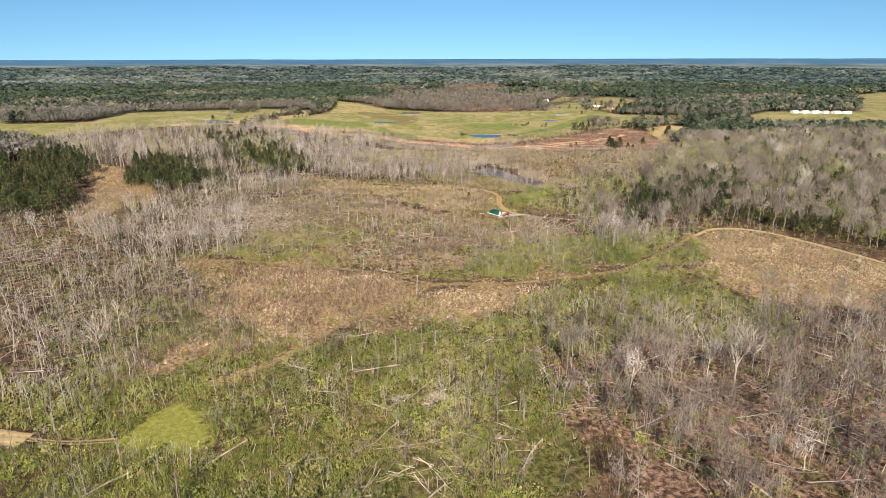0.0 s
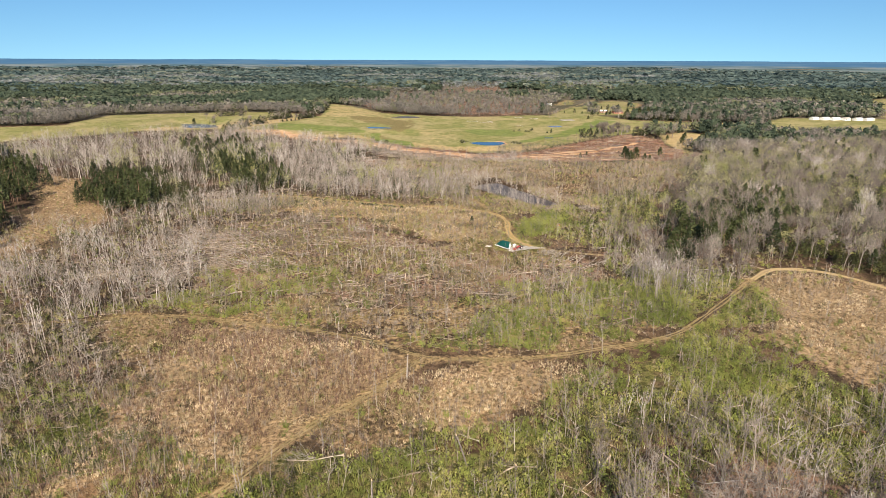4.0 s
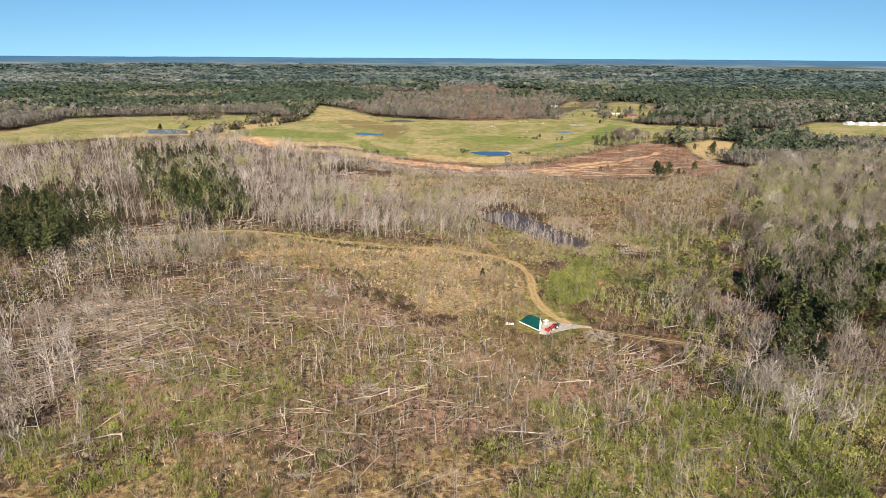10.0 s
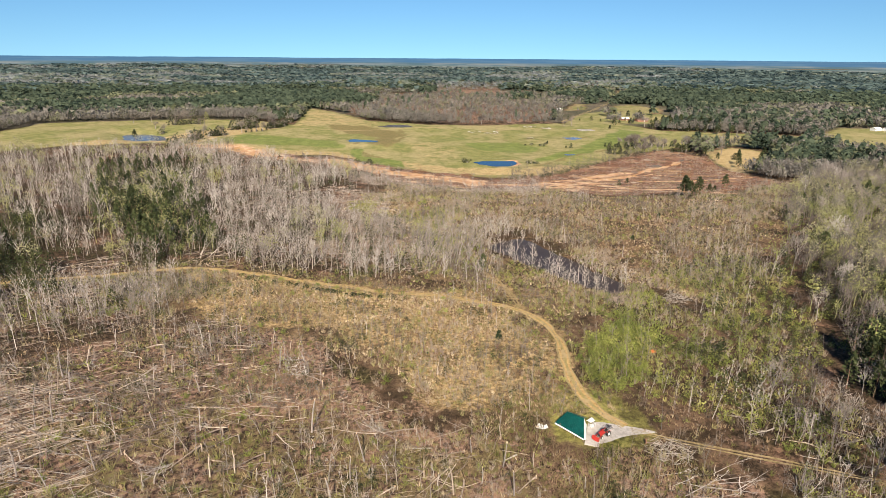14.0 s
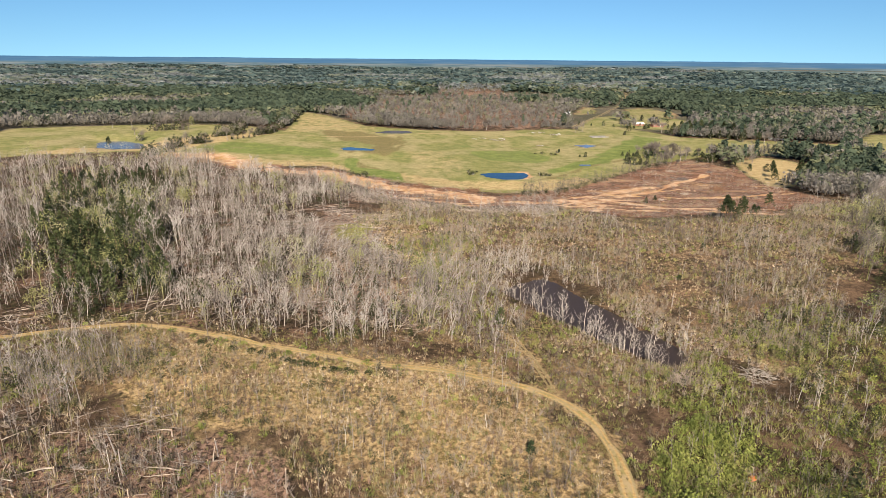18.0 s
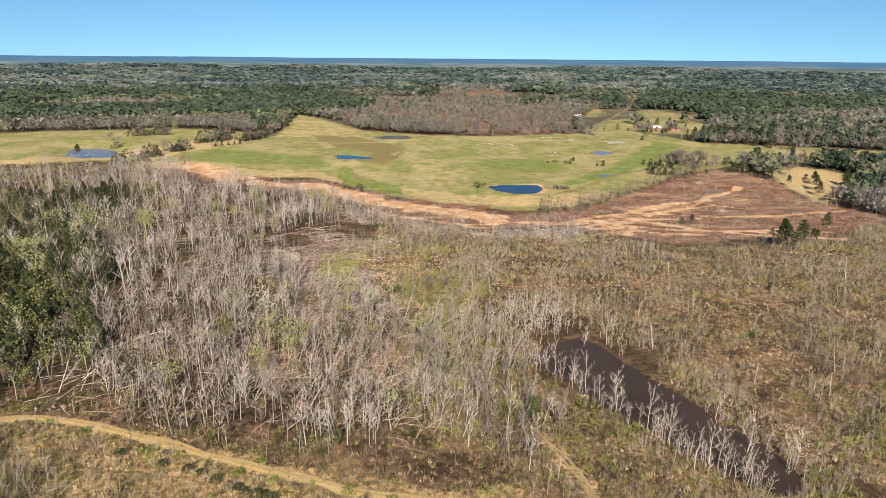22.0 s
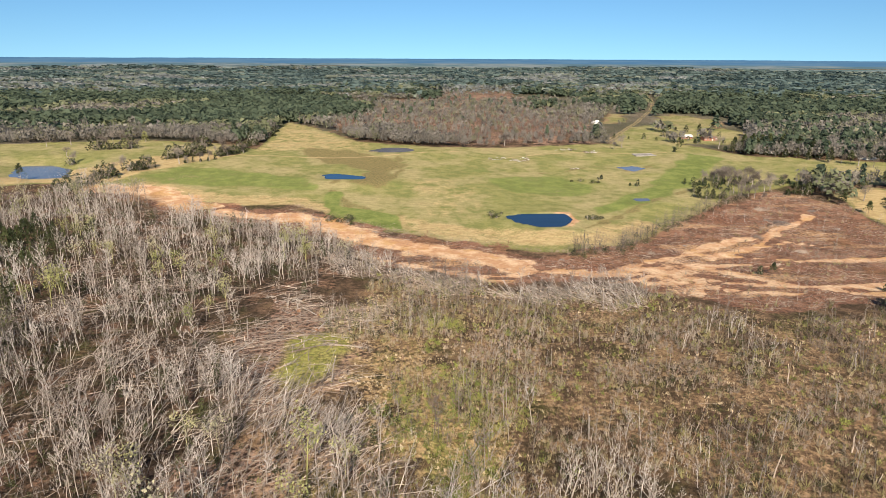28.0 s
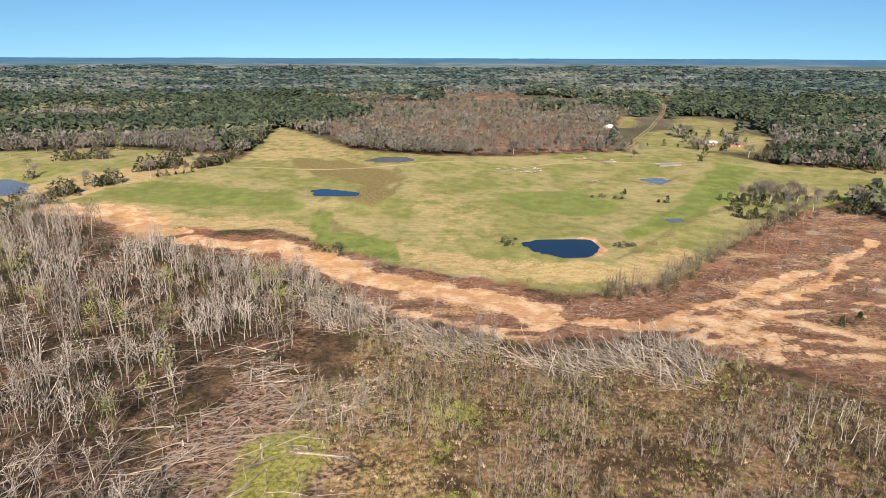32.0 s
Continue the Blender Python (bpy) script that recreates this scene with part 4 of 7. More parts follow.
def sow(poly, gap, keep=None, wob=22.0, margin=0.0):
    """Jittered places in an outline with an uneven edge."""
    lo, hi = poly.min(0) - wob, poly.max(0) + wob
    gx, gy = np.meshgrid(np.arange(lo[0], hi[0], gap), np.arange(lo[1], hi[1], gap))
    x = gx.ravel() + rng.uniform(-0.5, 0.5, gx.size) * gap
    y = gy.ravel() + rng.uniform(-0.5, 0.5, gx.size) * gap
    ok = in_sight(x, y)
    x, y = x[ok], y[ok]
    ok = inside(poly, x, y) + (vnoise(x, y, 13, 21) - 0.5) * wob > 0
    x, y = x[ok], y[ok]
    ok = clear_of(x, y, margin)
    if keep is not None:
        ok &= rng.uniform(size=len(x)) < keep(x, y)
    return np.stack([x[ok], y[ok]], 1)


def clumpy(cell, seed, lo=0.35, hi=0.6):
    mid, half = (lo + hi) / 2, (hi - lo) * 0.28
    return lambda x, y: step01(vnoise(x, y, cell, seed) * 0.52 + vnoise(x, y, cell * 0.35, seed + 1) * 0.30 + vnoise(x, y, cell * 0.15, seed + 2) * 0.18, mid - half, mid + half)


def gaps(cell, seed, lo=0.35, hi=0.6):
    """The openings that clumpy leaves."""
    thick = clumpy(cell, seed, lo, hi)
    return lambda x, y: 1 - thick(x, y)


def scatter(name, shapes, places, mat, label, size=(0.7, 1.2), tilt=0.06, turn=None, category="", flat=1.0, sink=0.1, wide=None, tone=(11, 3)):
    """Many plants joined into one mesh."""
    n = len(places)
    if n == 0:
        return None
    z = terrain(places[:, 0].copy(), places[:, 1].copy()) - sink
    pick = rng.integers(0, len(shapes), n)
    s = rng.uniform(*size, n) if isinstance(size, tuple) else np.asarray(size)
    a = rng.uniform(0, 2 * np.pi, n) if turn is None else turn
    ti = np.abs(rng.normal(0, 1, n)) * tilt if np.isscalar(tilt) else tilt
    px, py = places[:, 0], places[:, 1]
    patch = 0.65 * vnoise(px, py, tone[0], 150 + tone[1]) + 0.35 * vnoise(px, py, tone[0] * 2.7, 160 + tone[1])
    tint = np.clip(0.62 * (patch - 0.5) * 1.7 + 0.31 + 0.38 * rng.uniform(0, 1, n), 0, 0.999)
    vs, fs, ts, base = [], [], [], 0
    for q, (v, f) in enumerate(shapes):
        v, f = np.asarray(v, float), np.asarray(f, int)
        m = pick == q
        k = int(m.sum())
        if not k:
            continue
        ca, sa, ct, st = np.cos(a[m]), np.sin(a[m]), np.cos(ti[m]), np.sin(ti[m])
        sc = s[m][:, None, None] * v[None]
        if wide is not None:
            sc = sc * np.stack([wide[m], wide[m], np.ones(k)], 1)[:, None]
        x0 = sc[..., 0] * ct[:, None] + sc[..., 2] * st[:, None]
        z0 = (-sc[..., 0] * st[:, None] + sc[..., 2] * ct[:, None]) * flat
        y0 = sc[..., 1]
        out = np.stack([
            x0 * ca[:, None] - y0 * sa[:, None] + places[m, 0][:, None],
            x0 * sa[:, None] + y0 * ca[:, None] + places[m, 1][:, None],
            z0 + z[m][:, None]], 2)
        vs.append(out.reshape(-1, 3))
        fs.append((f[None] + (np.arange(k) * len(v))[:, None, None]).reshape(-1, 3) + base)
        ts.append(np.repeat(tint[m], len(v)))
        base += k * len(v)
    me = mesh_of(name, np.vstack(vs), np.vstack(fs), mat, np.concatenate(ts))
    return tagged(new(name, me), label, category or name.replace("_", " "), kind="stuff")


def both(t):
    return join_tris(t[:2])


BARE_MID = [both(bare_shape(h, sp, 8, 104, False, lo)) for h, sp, lo in ((12, 2.2, 0.3), (13.5, 2.4, 0.4), (15, 2.4, 0.45), (14, 2.8, 0.35), (11, 2.0, 0.3), (16, 2.6, 0.5))]
BARE_SLIM = [both(bare_shape(h, 1.2, 5, 22, False, 0.4)) for h in (8, 9.5, 11, 7)]
BARE_LOW = [both(bare_shape(h, sp, 6, 56, False, lo)) for h, sp, lo in ((12, 2.2, 0.3), (14, 2.5, 0.4), (15, 2.4, 0.45), (13, 2.8, 0.35))]
ROUND_BARE = [dome_shape(h, r, 165, "bare", 9) for h, r in ((13, 3.6), (15, 4.2), (12, 3.2), (16, 3.6))]
ROUND_LEAF = [dome_shape(h, r, 190, "leaf", 8) for h, r in ((13, 3.8), (15, 4.6), (12, 3.4))]
PINE_MID = [pine_shape(h, 150, 0.58, False, 0.35) for h in (15, 17, 19)]
EVERG = [bush_shape(r, h, 95, 0.42) for r, h in ((1.9, 8), (1.5, 6), (2.2, 9.5), (1.6, 10))]
SHRUBS = [bush_shape(1.4, 1.6, 14, 0.19, 24) for _ in range(5)]
SHRUBS_BIG = [bush_shape(2.0, 2.8, 42, 0.28, 10) for _ in range(4)]
STEMS = [stem_shape(h, n, 0.35) for h, n in ((1.6, 4), (2.4, 3), (1.3, 5), (3.6, 2), (1.0, 5))]
TUFTS = [tuft_shape(h, 8) for h in (0.9, 1.1, 1.3, 0.8)]
SPRIGS = [tuft_shape(h, 8) for h in (0.8, 1.2, 1.6)]
REEDS = [tuft_shape(h, 6) for h in (1.7, 2.1, 1.4)]
STICKS = [stick_shape(n) for n in (3, 6, 8, 10, 4)]
FUZZ = [bush_shape(r, h, 1, 0.1, n) for r, h, n in ((1.5, 2.2, 20), (1.2, 1.6, 16), (1.9, 3.0, 22), (0.9, 2.4, 14))]
FAR_BARE, FAR_PINE, FAR_LEAF = ([crown_far(n, k) for _ in range(6)] for n, k in ((15, "bare"), (13, "pine"), (13, "leaf")))
MID_BARE, MID_PINE, MID_LEAF = ([crown_far(n, k) for _ in range(6)] for n, k in ((48, "bare"), (46, "pine"), (44, "leaf")))
DEEP_BARE, DEEP_PINE, DEEP_LEAF = ([crown_far(7, k) for _ in range(5)] for k in ("bare", "pine", "leaf"))

BRUSH_N = pairs("62,500 92,430 112,430 140,395 160,440 260,560 330,650 300,640 230,598 148,588 110,612 60,628 24,640 -8,655 -14,620 -22,600 -2,560 20,490 42,480")
BRUSH_MID = pairs("-150,130 -80,140 -30,150 30,90 60,90 175,120 205,230 165,300 120,330 112,400 60,480 20,480 10,440 -130,440 -260,330 -300,200 -200,110")
CLAY_EDGE = pairs("-60,716 -19,690 -8,664 23,642 55,626 97,628 110,612 100,598 50,608 10,625 -20,640 -40,680")
CLAY_E = pairs("110,618 148,592 230,600 300,640 300,765 275,800 243,788 173,733 140,690 175,690 200,680 120,630")
LEAN_W = pairs("-75,450 -30,440 12,432 18,464 16,490 -8,500 -40,505 -80,490")
SE_EDGE = pairs("82,230 104,224 124,234 134,262 118,277 98,264 84,250")
LEAN_E = pairs("12,425 34,418 43,432 40,462 32,490 24,505 10,500 16,470")
EDGE_E = pairs("78,300 112,322 134,345 150,395 165,440 140,450 112,425 112,392 104,356 80,330")
EVER_E = pairs("150,372 186,356 240,432 252,470 214,478 190,446 166,420")
WOOD_FRONT = pairs("122,310 150,300 178,288 200,264 240,296 222,312 190,300 160,318 128,326")
PINE_E = pairs("112,284 134,290 165,322 192,348 210,386 192,392 170,372 150,354 128,346 118,312")
LEAF_E = pairs("182,424 228,500 266,566 331,590 300,530 212,432")
WOODS_FW = pairs("-560,600 -420,690 -320,752 -215,765 -185,740 -190,560 -200,470 -260,500 -330,560 -480,560")
EVERS = [pairs("-222,490 -188,490 -140,388 -168,386"), pairs("-242,556 -193,552 -134,418 -165,430"), pairs("-236,700 -162,698 -112,522 -166,527"), pairs("-200,620 -172,618 -105,500 -77,470 -93,458 -140,500"),
         pairs("-480,700 -406,668 -262,495 -215,402 -185,307 -225,309 -380,400"), pairs("-186,574 -149,568 -118,553 -86,500 -84,474 -108,470 -131,483")]
SPROUT = pairs("47,268 98,280 100,250 70,222 20,213 24,238")
SPROUT_E = pairs("57,340 61,331 72,341 84,366 82,380 70,376 60,358")
SPROUT_W = pairs("-86,258 -78,288 -52,298 -28,286 -22,268 -46,258 -38,240 -70,243")
HEATH = pairs("-12,526 31,550 34,480 15,447 3,469")
STAND_G = pairs("-104,438 -90,437 -76,433 -68,418 -68,404 -74,398 -86,402 -98,416")
THICK_E = pairs("81,383 91,385 94,374 88,358 75,357")
FAN_W = pairs("-112,292 -86,280 -56,300 -44,322 -52,352 -76,362 -104,345 -116,318")
BLOW_E = pairs("60,308 76,300 96,296 104,282 84,276 66,286 54,300")
TANGLE_M = pairs("-42,512 -8,508 -8,530 -14,545 -44,540")
LEAN_NW = pairs("-110,450 -60,440 -34,446 -40,480 -62,530 -58,570 -80,600 -120,560 -100,490")
LEAN_N = pairs("-60,520 -36,470 -30,446 12,436 20,462 18,500 -6,506 -10,535 -40,560 -58,560")
SHED_YARD = pairs("22,322 34,300 62,296 74,304 68,312 58,322 56,336 44,334 34,330")
OPEN_W = pairs("-124,442 -100,436 -66,417 -83,398 -100,388 -140,400")

# bare woods
woods = np.vstack([sow(WOODS_W, 3.7, lambda x, y: clumpy(14, 31, 0.43, 0.57)(x, y) * (x > -200) * np.where(inside(THROWN_W, x, y) > 0, 0.5, 1)), sow(WOODS_SW, 5.6, clumpy(18, 32, 0.3, 0.6)),
                   sow(STAND_NW, 4.8, clumpy(15, 33, 0.2, 0.5)), sow(STAND_E, 7.0), sow(STAND_L, 4.6), sow(WOODS_FW, 5.4, lambda x, y: (x > -400) * clumpy(16, 34, 0.2, 0.45)(x, y)), sow(OPEN_W, 6, clumpy(14, 36, 0.3, 0.6))])
ever = np.maximum.reduce([inside(e, woods[:, 0], woods[:, 1]) for e in EVERS[:4]]) > 0
woods = woods[~ever | (rng.uniform(size=len(woods)) < 0.5)]
aside = woods[:, 0] < -105
for nm, shp, lot in (("bare_woodland", BARE_MID, woods[~aside]), ("outer_woodland", BARE_LOW, woods[aside])):
    scatter(nm, shp, lot, TWIG, "leafless grey deciduous woodland standing close together", np.where((lot[:, 0] < -90) & (lot[:, 1] > 500), 1.3, 1.0) * (0.5 + 0.55 * vnoise(lot[:, 0], lot[:, 1], 12, 37)) * rng.uniform(0.8, 1.2, len(lot)), 0.12, category="trees")
scatter("broken_woodland", BARE_MID, np.vstack([sow(WOODS_SE, 4.2, clumpy(18, 35, 0.25, 0.55)), sow(LEAN_W, 5.4, clumpy(12, 221, 0.3, 0.55)), sow(LEAN_E, 4.2), sow(CLAY_EDGE, 5.0), sow(HEATH, 8, clumpy(12, 38, 0.4, 0.6))]), TWIG,
        "leafless grey trees, many leaning after the storm", (0.45, 0.95), 0.22, category="trees")
scatter("slender_bare_trees", BARE_SLIM, np.vstack([
    sow(BRUSH_N, 3.3, clumpy(15, 41, 0.42, 0.58)), sow(BRUSH_MID, 5.6, clumpy(18, 43, 0.38, 0.66)),
    sow(GREENS[0], 3.6, clumpy(11, 83, 0.36, 0.54)), sow(GREENS[5], 4.0), sow(GREENS[6], 4.0), sow(SPROUT, 4.6), sow(GREENS[2], 6), sow(EDGE_E, 5.6), sow(STAND_E, 4), sow(BLOW, 4.4, clumpy(13, 46, 0.44, 0.6)), sow(STRIP, 5, clumpy(12, 48, 0.3, 0.6)), sow(LEAN_W, 5.6, clumpy(12, 221, 0.3, 0.55)), sow(STAND_SW, 4.0, clumpy(11, 222, 0.3, 0.5)), sow(CLAY_E, 13), sow(TAN_W, 9, clumpy(12, 47, 0.4, 0.65)), sow(STAND_G, 2.9), sow(GOLD, 5, clumpy(12, 211, 0.48, 0.66))]), TWIG,
    "thin leafless trees scattered through brush", (0.4, 1.1), 0.12, category="trees")
# right-hand mixed wood and pine stands
pine_places = np.vstack([sow(PINE_E, 5.2, clumpy(14, 50, 0.2, 0.42)), sow(WOODS_E, 12, clumpy(30, 51, 0.5, 0.66)),
                         sow(EVERS[2], 9, clumpy(16, 53, 0.42, 0.66)), sow(EVERS[4], 6.0, clumpy(30, 54, 0.3, 0.52)), sow(EVERS[0], 5, clumpy(14, 55, 0.25, 0.5)), sow(EVERS[5], 6, clumpy(14, 52, 0.3, 0.55))])
scatter("pine_trunks", [p[0] for p in PINE_MID], pine_places, PINEB, "brown trunks of a pine stand", np.full(len(pine_places), 0.85), 0.0, turn=np.zeros(len(pine_places)), category="trees")
scatter("pine_stand", [p[1] for p in PINE_MID], pine_places, NEEDLE, "dark green pine crowns standing close together", (0.6, 0.95), 0.02, category="trees")
scatter("evergreen_trees", EVERG, np.vstack([sow(EVERS[4], 6, clumpy(15, 144, 0.44, 0.62)), sow(EVERS[5], 4.4, clumpy(14, 145, 0.3, 0.52)), sow(WOODS_E, 6.4, clumpy(20, 146, 0.36, 0.58)), sow(WOOD_FRONT, 4.2), sow(EVER_E, 4.6, clumpy(14, 149, 0.2, 0.5)), sow(WOODS_W, 8.5, clumpy(16, 147, 0.42, 0.66)), sow(STAND_NW, 12), sow(WOODS_FW, 14, clumpy(30, 148, 0.4, 0.7)), sow(EDGE_E, 9)]), DARKG,
        "dark evergreen cedars and young pines among bare trees", (0.45, 1.1), 0.05, category="trees")
scatter("evergreen_thicket", EVERG, np.vstack([sow(e, 4.6, clumpy(16, 140 + q, 0.36, 0.54), 45.0) for q, e in enumerate(EVERS[:4])]), DARKG,
        "thickets of dark evergreen trees among bare woods", (0.75, 1.5), 0.05, category="trees")
scatter("mixed_woodland", ROUND_BARE, np.vstack([sow(WOODS_E, 7.6, clumpy(24, 55, 0.15, 0.45)), sow(WOODS_SE, 10, clumpy(12, 155, 0.3, 0.6)), sow(STAND_E, 10)]), TWIG, "round-crowned grey leafless trees of a mixed wood", (0.65, 1.4), 0.05, category="trees")
scatter("leafing_trees", ROUND_LEAF, np.vstack([sow(LEAF_E, 7.4, clumpy(16, 56, 0.2, 0.45)), sow(EVERS[3], 9, clumpy(14, 60, 0.35, 0.6)), sow(WOODS_E, 8.6, clumpy(24, 57, 0.36, 0.58)), sow(WOODS_W, 10, clumpy(20, 58, 0.5, 0.74)), sow(WOODS_FW, 16, clumpy(25, 59, 0.4, 0.8))]), YOUNG,
        "trees in thin pale green spring leaf", (0.55, 1.3), 0.04, category="trees")
# undergrowth
scatter("green_undergrowth", SHRUBS, np.vstack(
    [sow(g, 2.2, clumpy(8, 61 + i, *((0.36, 0.58) if i != 2 else (0.5, 0.64)))) for i, g in enumerate(GREENS)]
    + [sow(SPROUT, 1.7, clumpy(11, 66, 0.3, 0.54)), sow(pairs("62,216 107,228 130,218 96,174 60,190 48,202"), 2.2, clumpy(9, 65, 0.25, 0.5)), sow(SPROUT_W, 2.0, clumpy(8, 67, 0.25, 0.5)), sow(SPROUT_E, 1.35, clumpy(9, 62, 0.2, 0.45), 8.0), sow(STRIP, 2.6, clumpy(12, 64, 0.5, 0.66)), sow(HEATH, 2.8, clumpy(10, 68, 0.4, 0.65)), sow(LEAN_E, 2.6, clumpy(9, 70, 0.4, 0.62)), sow(OPEN_W, 3, clumpy(9, 69, 0.4, 0.6)),
       sow(BRUSH_MID, 5.0, clumpy(16, 71, 0.45, 0.7)), sow(BRUSH_N, 5.0, clumpy(20, 73, 0.48, 0.66)), sow(CREEK_S, 3.2, clumpy(8, 74, 0.38, 0.58)), sow(CREEK_E, 4, clumpy(8, 72, 0.4, 0.6)), sow(WOODS_SW, 5, clumpy(14, 75, 0.4, 0.6)),
       sow(WOODS_SE, 6, clumpy(14, 77, 0.45, 0.65)), sow(BLOW, 4.2, clumpy(16, 78, 0.56, 0.74)), sow(STAND_E, 3.2), sow(SE_EDGE, 2.6, clumpy(9, 76, 0.3, 0.55)), sow(EDGE_E, 3.4), sow(WOODS_E, 5, clumpy(20, 79, 0.4, 0.6))]),
    SHRUB, "low green honeysuckle and privet undergrowth", (0.45, 1.45), 0.1, category="shrubs")
scatter("green_sprouts", SPRIGS, np.vstack([sow(GREENS[0], 1.25, clumpy(9, 191, 0.3, 0.56)), sow(GREENS[1], 1.5, clumpy(9, 192, 0.34, 0.58)), sow(GREENS[2], 1.6, clumpy(9, 193, 0.42, 0.6)), sow(GREENS[3], 1.6), sow(GREENS[5], 1.5), sow(GREENS[6], 1.8), sow(SPROUT, 1.4, clumpy(10, 194, 0.38, 0.58)),
    sow(SPROUT_W, 1.4, clumpy(8, 195, 0.34, 0.56)), sow(SE_EDGE, 1.6), sow(WOODS_SW, 2.8, clumpy(13, 196, 0.46, 0.64)), sow(HEATH, 2.0, clumpy(9, 197, 0.45, 0.62))]), SHRUB, "fresh green sprouts and vines through fallen brush", (0.6, 1.4), 0.25, category="shrubs")
scatter("tall_shrubs", SHRUBS_BIG, np.vstack([sow(WOODS_E, 7, clumpy(22, 81, 0.3, 0.55)), sow(GREENS[2], 4.5, clumpy(10, 80, 0.45, 0.62)), sow(GREENS[0], 3.0, clumpy(11, 83, 0.40, 0.56)), sow(GREENS[6], 3.2), sow(WOODS_SE, 6, clumpy(13, 82, 0.4, 0.6)), sow(EDGE_E, 4.6), sow(STAND_E, 6), sow(SPROUT, 7), sow(SE_EDGE, 3.4), sow(SPROUT_E, 2.6, None, 8.0), sow(THICK_E, 2.8)]), SHRUB,
        "tall green evergreen shrubs", (0.5, 1.35), 0.1, category="shrubs")
# Evergreen shrubs, plus extra dark clumps added to stand in for shadow.
scatter("dark_understory", SHRUBS_BIG, np.vstack([
    sow(WOODS_W, 3.7, lambda x, y: clumpy(14, 31, 0.42, 0.58)(x, y) * (x > -200)), sow(BRUSH_N, 3.4, clumpy(15, 41, 0.48, 0.62)), sow(BRUSH_MID, 9, clumpy(18, 84, 0.48, 0.7)), sow(WOODS_SE, 5, clumpy(13, 87, 0.38, 0.6)),
    sow(WOODS_SW, 8, clumpy(16, 88, 0.4, 0.6)), sow(BLOW, 3.6, clumpy(13, 46, 0.48, 0.62)), sow(WOODS_E, 7.5), sow(STAND_NW, 6), sow(STAND_L, 5), sow(STAND_E, 3.6), sow(EDGE_E, 3.8), sow(GREENS[0], 2.5, clumpy(11, 83, 0.40, 0.56)), sow(STAND_SW, 2.7, clumpy(10, 223, 0.3, 0.5)), sow(THROWN_W, 4.2, clumpy(12, 221, 0.4, 0.6)), sow(SPROUT, 6), sow(SE_EDGE, 3.6), sow(GREENS[2], 4.6, clumpy(10, 92, 0.4, 0.6)), sow(MEADOW_N, 6, clumpy(24, 94, 0.5, 0.66)), sow(STAND_G, 2.4), sow(GOLD, 3.0, clumpy(10, 212, 0.54, 0.66)), sow(THICK_E, 3)]), DARKG,
    "dark evergreen shrubs under bare trees", (0.3, 0.9), 0.1, category="shrubs")
scatter("brown_brush", STEMS, np.vstack([
    sow(BRUSH_N, 2.8, clumpy(15, 41, 0.34, 0.5)), sow(BRUSH_MID, 4.0, clumpy(14, 93, 0.2, 0.5)), sow(BLOW, 2.6, clumpy(13, 46, 0.36, 0.52)), sow(WOODS_SE, 3.4), sow(WOODS_SW, 4.2),
    sow(TAN_W, 2.4, clumpy(9, 96, 0.3, 0.55)), sow(TAN_C, 2.2, clumpy(9, 98, 0.35, 0.6)), sow(TAN_NW, 3.4, clumpy(11, 94, 0.3, 0.55)), sow(GOLD, 2.6, clumpy(10, 97, 0.4, 0.6)), sow(TAN_E, 3), sow(CLAY_E, 3.0, clumpy(12, 99, 0.3, 0.55))]), BRUSH,
    "thin brown brush and saplings", (0.45, 1.2), 0.15, category="brush", tone=(17, 8))
scatter("grey_brush", FUZZ, np.vstack([sow(BRUSH_N, 1.9, clumpy(15, 41, 0.36, 0.52)), sow(CREEK_S, 2.2, clumpy(9, 179, 0.25, 0.5)), sow(CREEK_E, 2.0, clumpy(9, 180, 0.2, 0.45)), sow(BRUSH_MID, 3.8, clumpy(13, 172, 0.32, 0.6)), sow(BLOW, 2.5, clumpy(13, 46, 0.40, 0.56)), sow(STRIP, 3.0, clumpy(10, 177, 0.3, 0.6)),
    sow(GREENS[0], 3.0, clumpy(11, 83, 0.36, 0.54)), sow(WOODS_SE, 5), sow(STAND_NW, 5), sow(WOODS_SW, 5.5), sow(CLAY_E, 5, clumpy(11, 175, 0.45, 0.65)), sow(CLAY_EDGE, 4), sow(LEAN_W, 4), sow(STAND_SW, 2.6, clumpy(10, 224, 0.3, 0.5)), sow(GOLD, 2.2, clumpy(11, 213, 0.42, 0.58)), sow(STAND_G, 1.8), sow(OPEN_W, 4), sow(LEAN_E, 3.4), sow(GREENS[2], 3.4, clumpy(10, 178, 0.4, 0.6)), sow(EDGE_E, 4)]), GREYB,
    "fuzzy grey-brown leafless bushes", (0.5, 1.25), 0.12, category="brush", tone=(17, 5))
scatter("rough_grass", TUFTS, np.vstack([
    sow(BLOW, 2.1, clumpy(9, 121, 0.2, 0.5)), sow(MEADOW_N, 3.0, clumpy(11, 122, 0.2, 0.5)), sow(BRUSH_MID, 2.8, clumpy(11, 123, 0.25, 0.55)),
    sow(GREENS[0], 2.6, clumpy(8, 124, 0.35, 0.6)), sow(OPEN_W, 2.0), sow(SHED_YARD, 1.1), sow(TAN_NW, 2.4, clumpy(10, 125, 0.25, 0.5)), *(sow(p, 1.3, None, 6.0) for p in VERGES)]), MEADOW, "rough brown and olive grass among brush", (0.6, 1.5), 0.2, category="grass", tone=(19, 7))
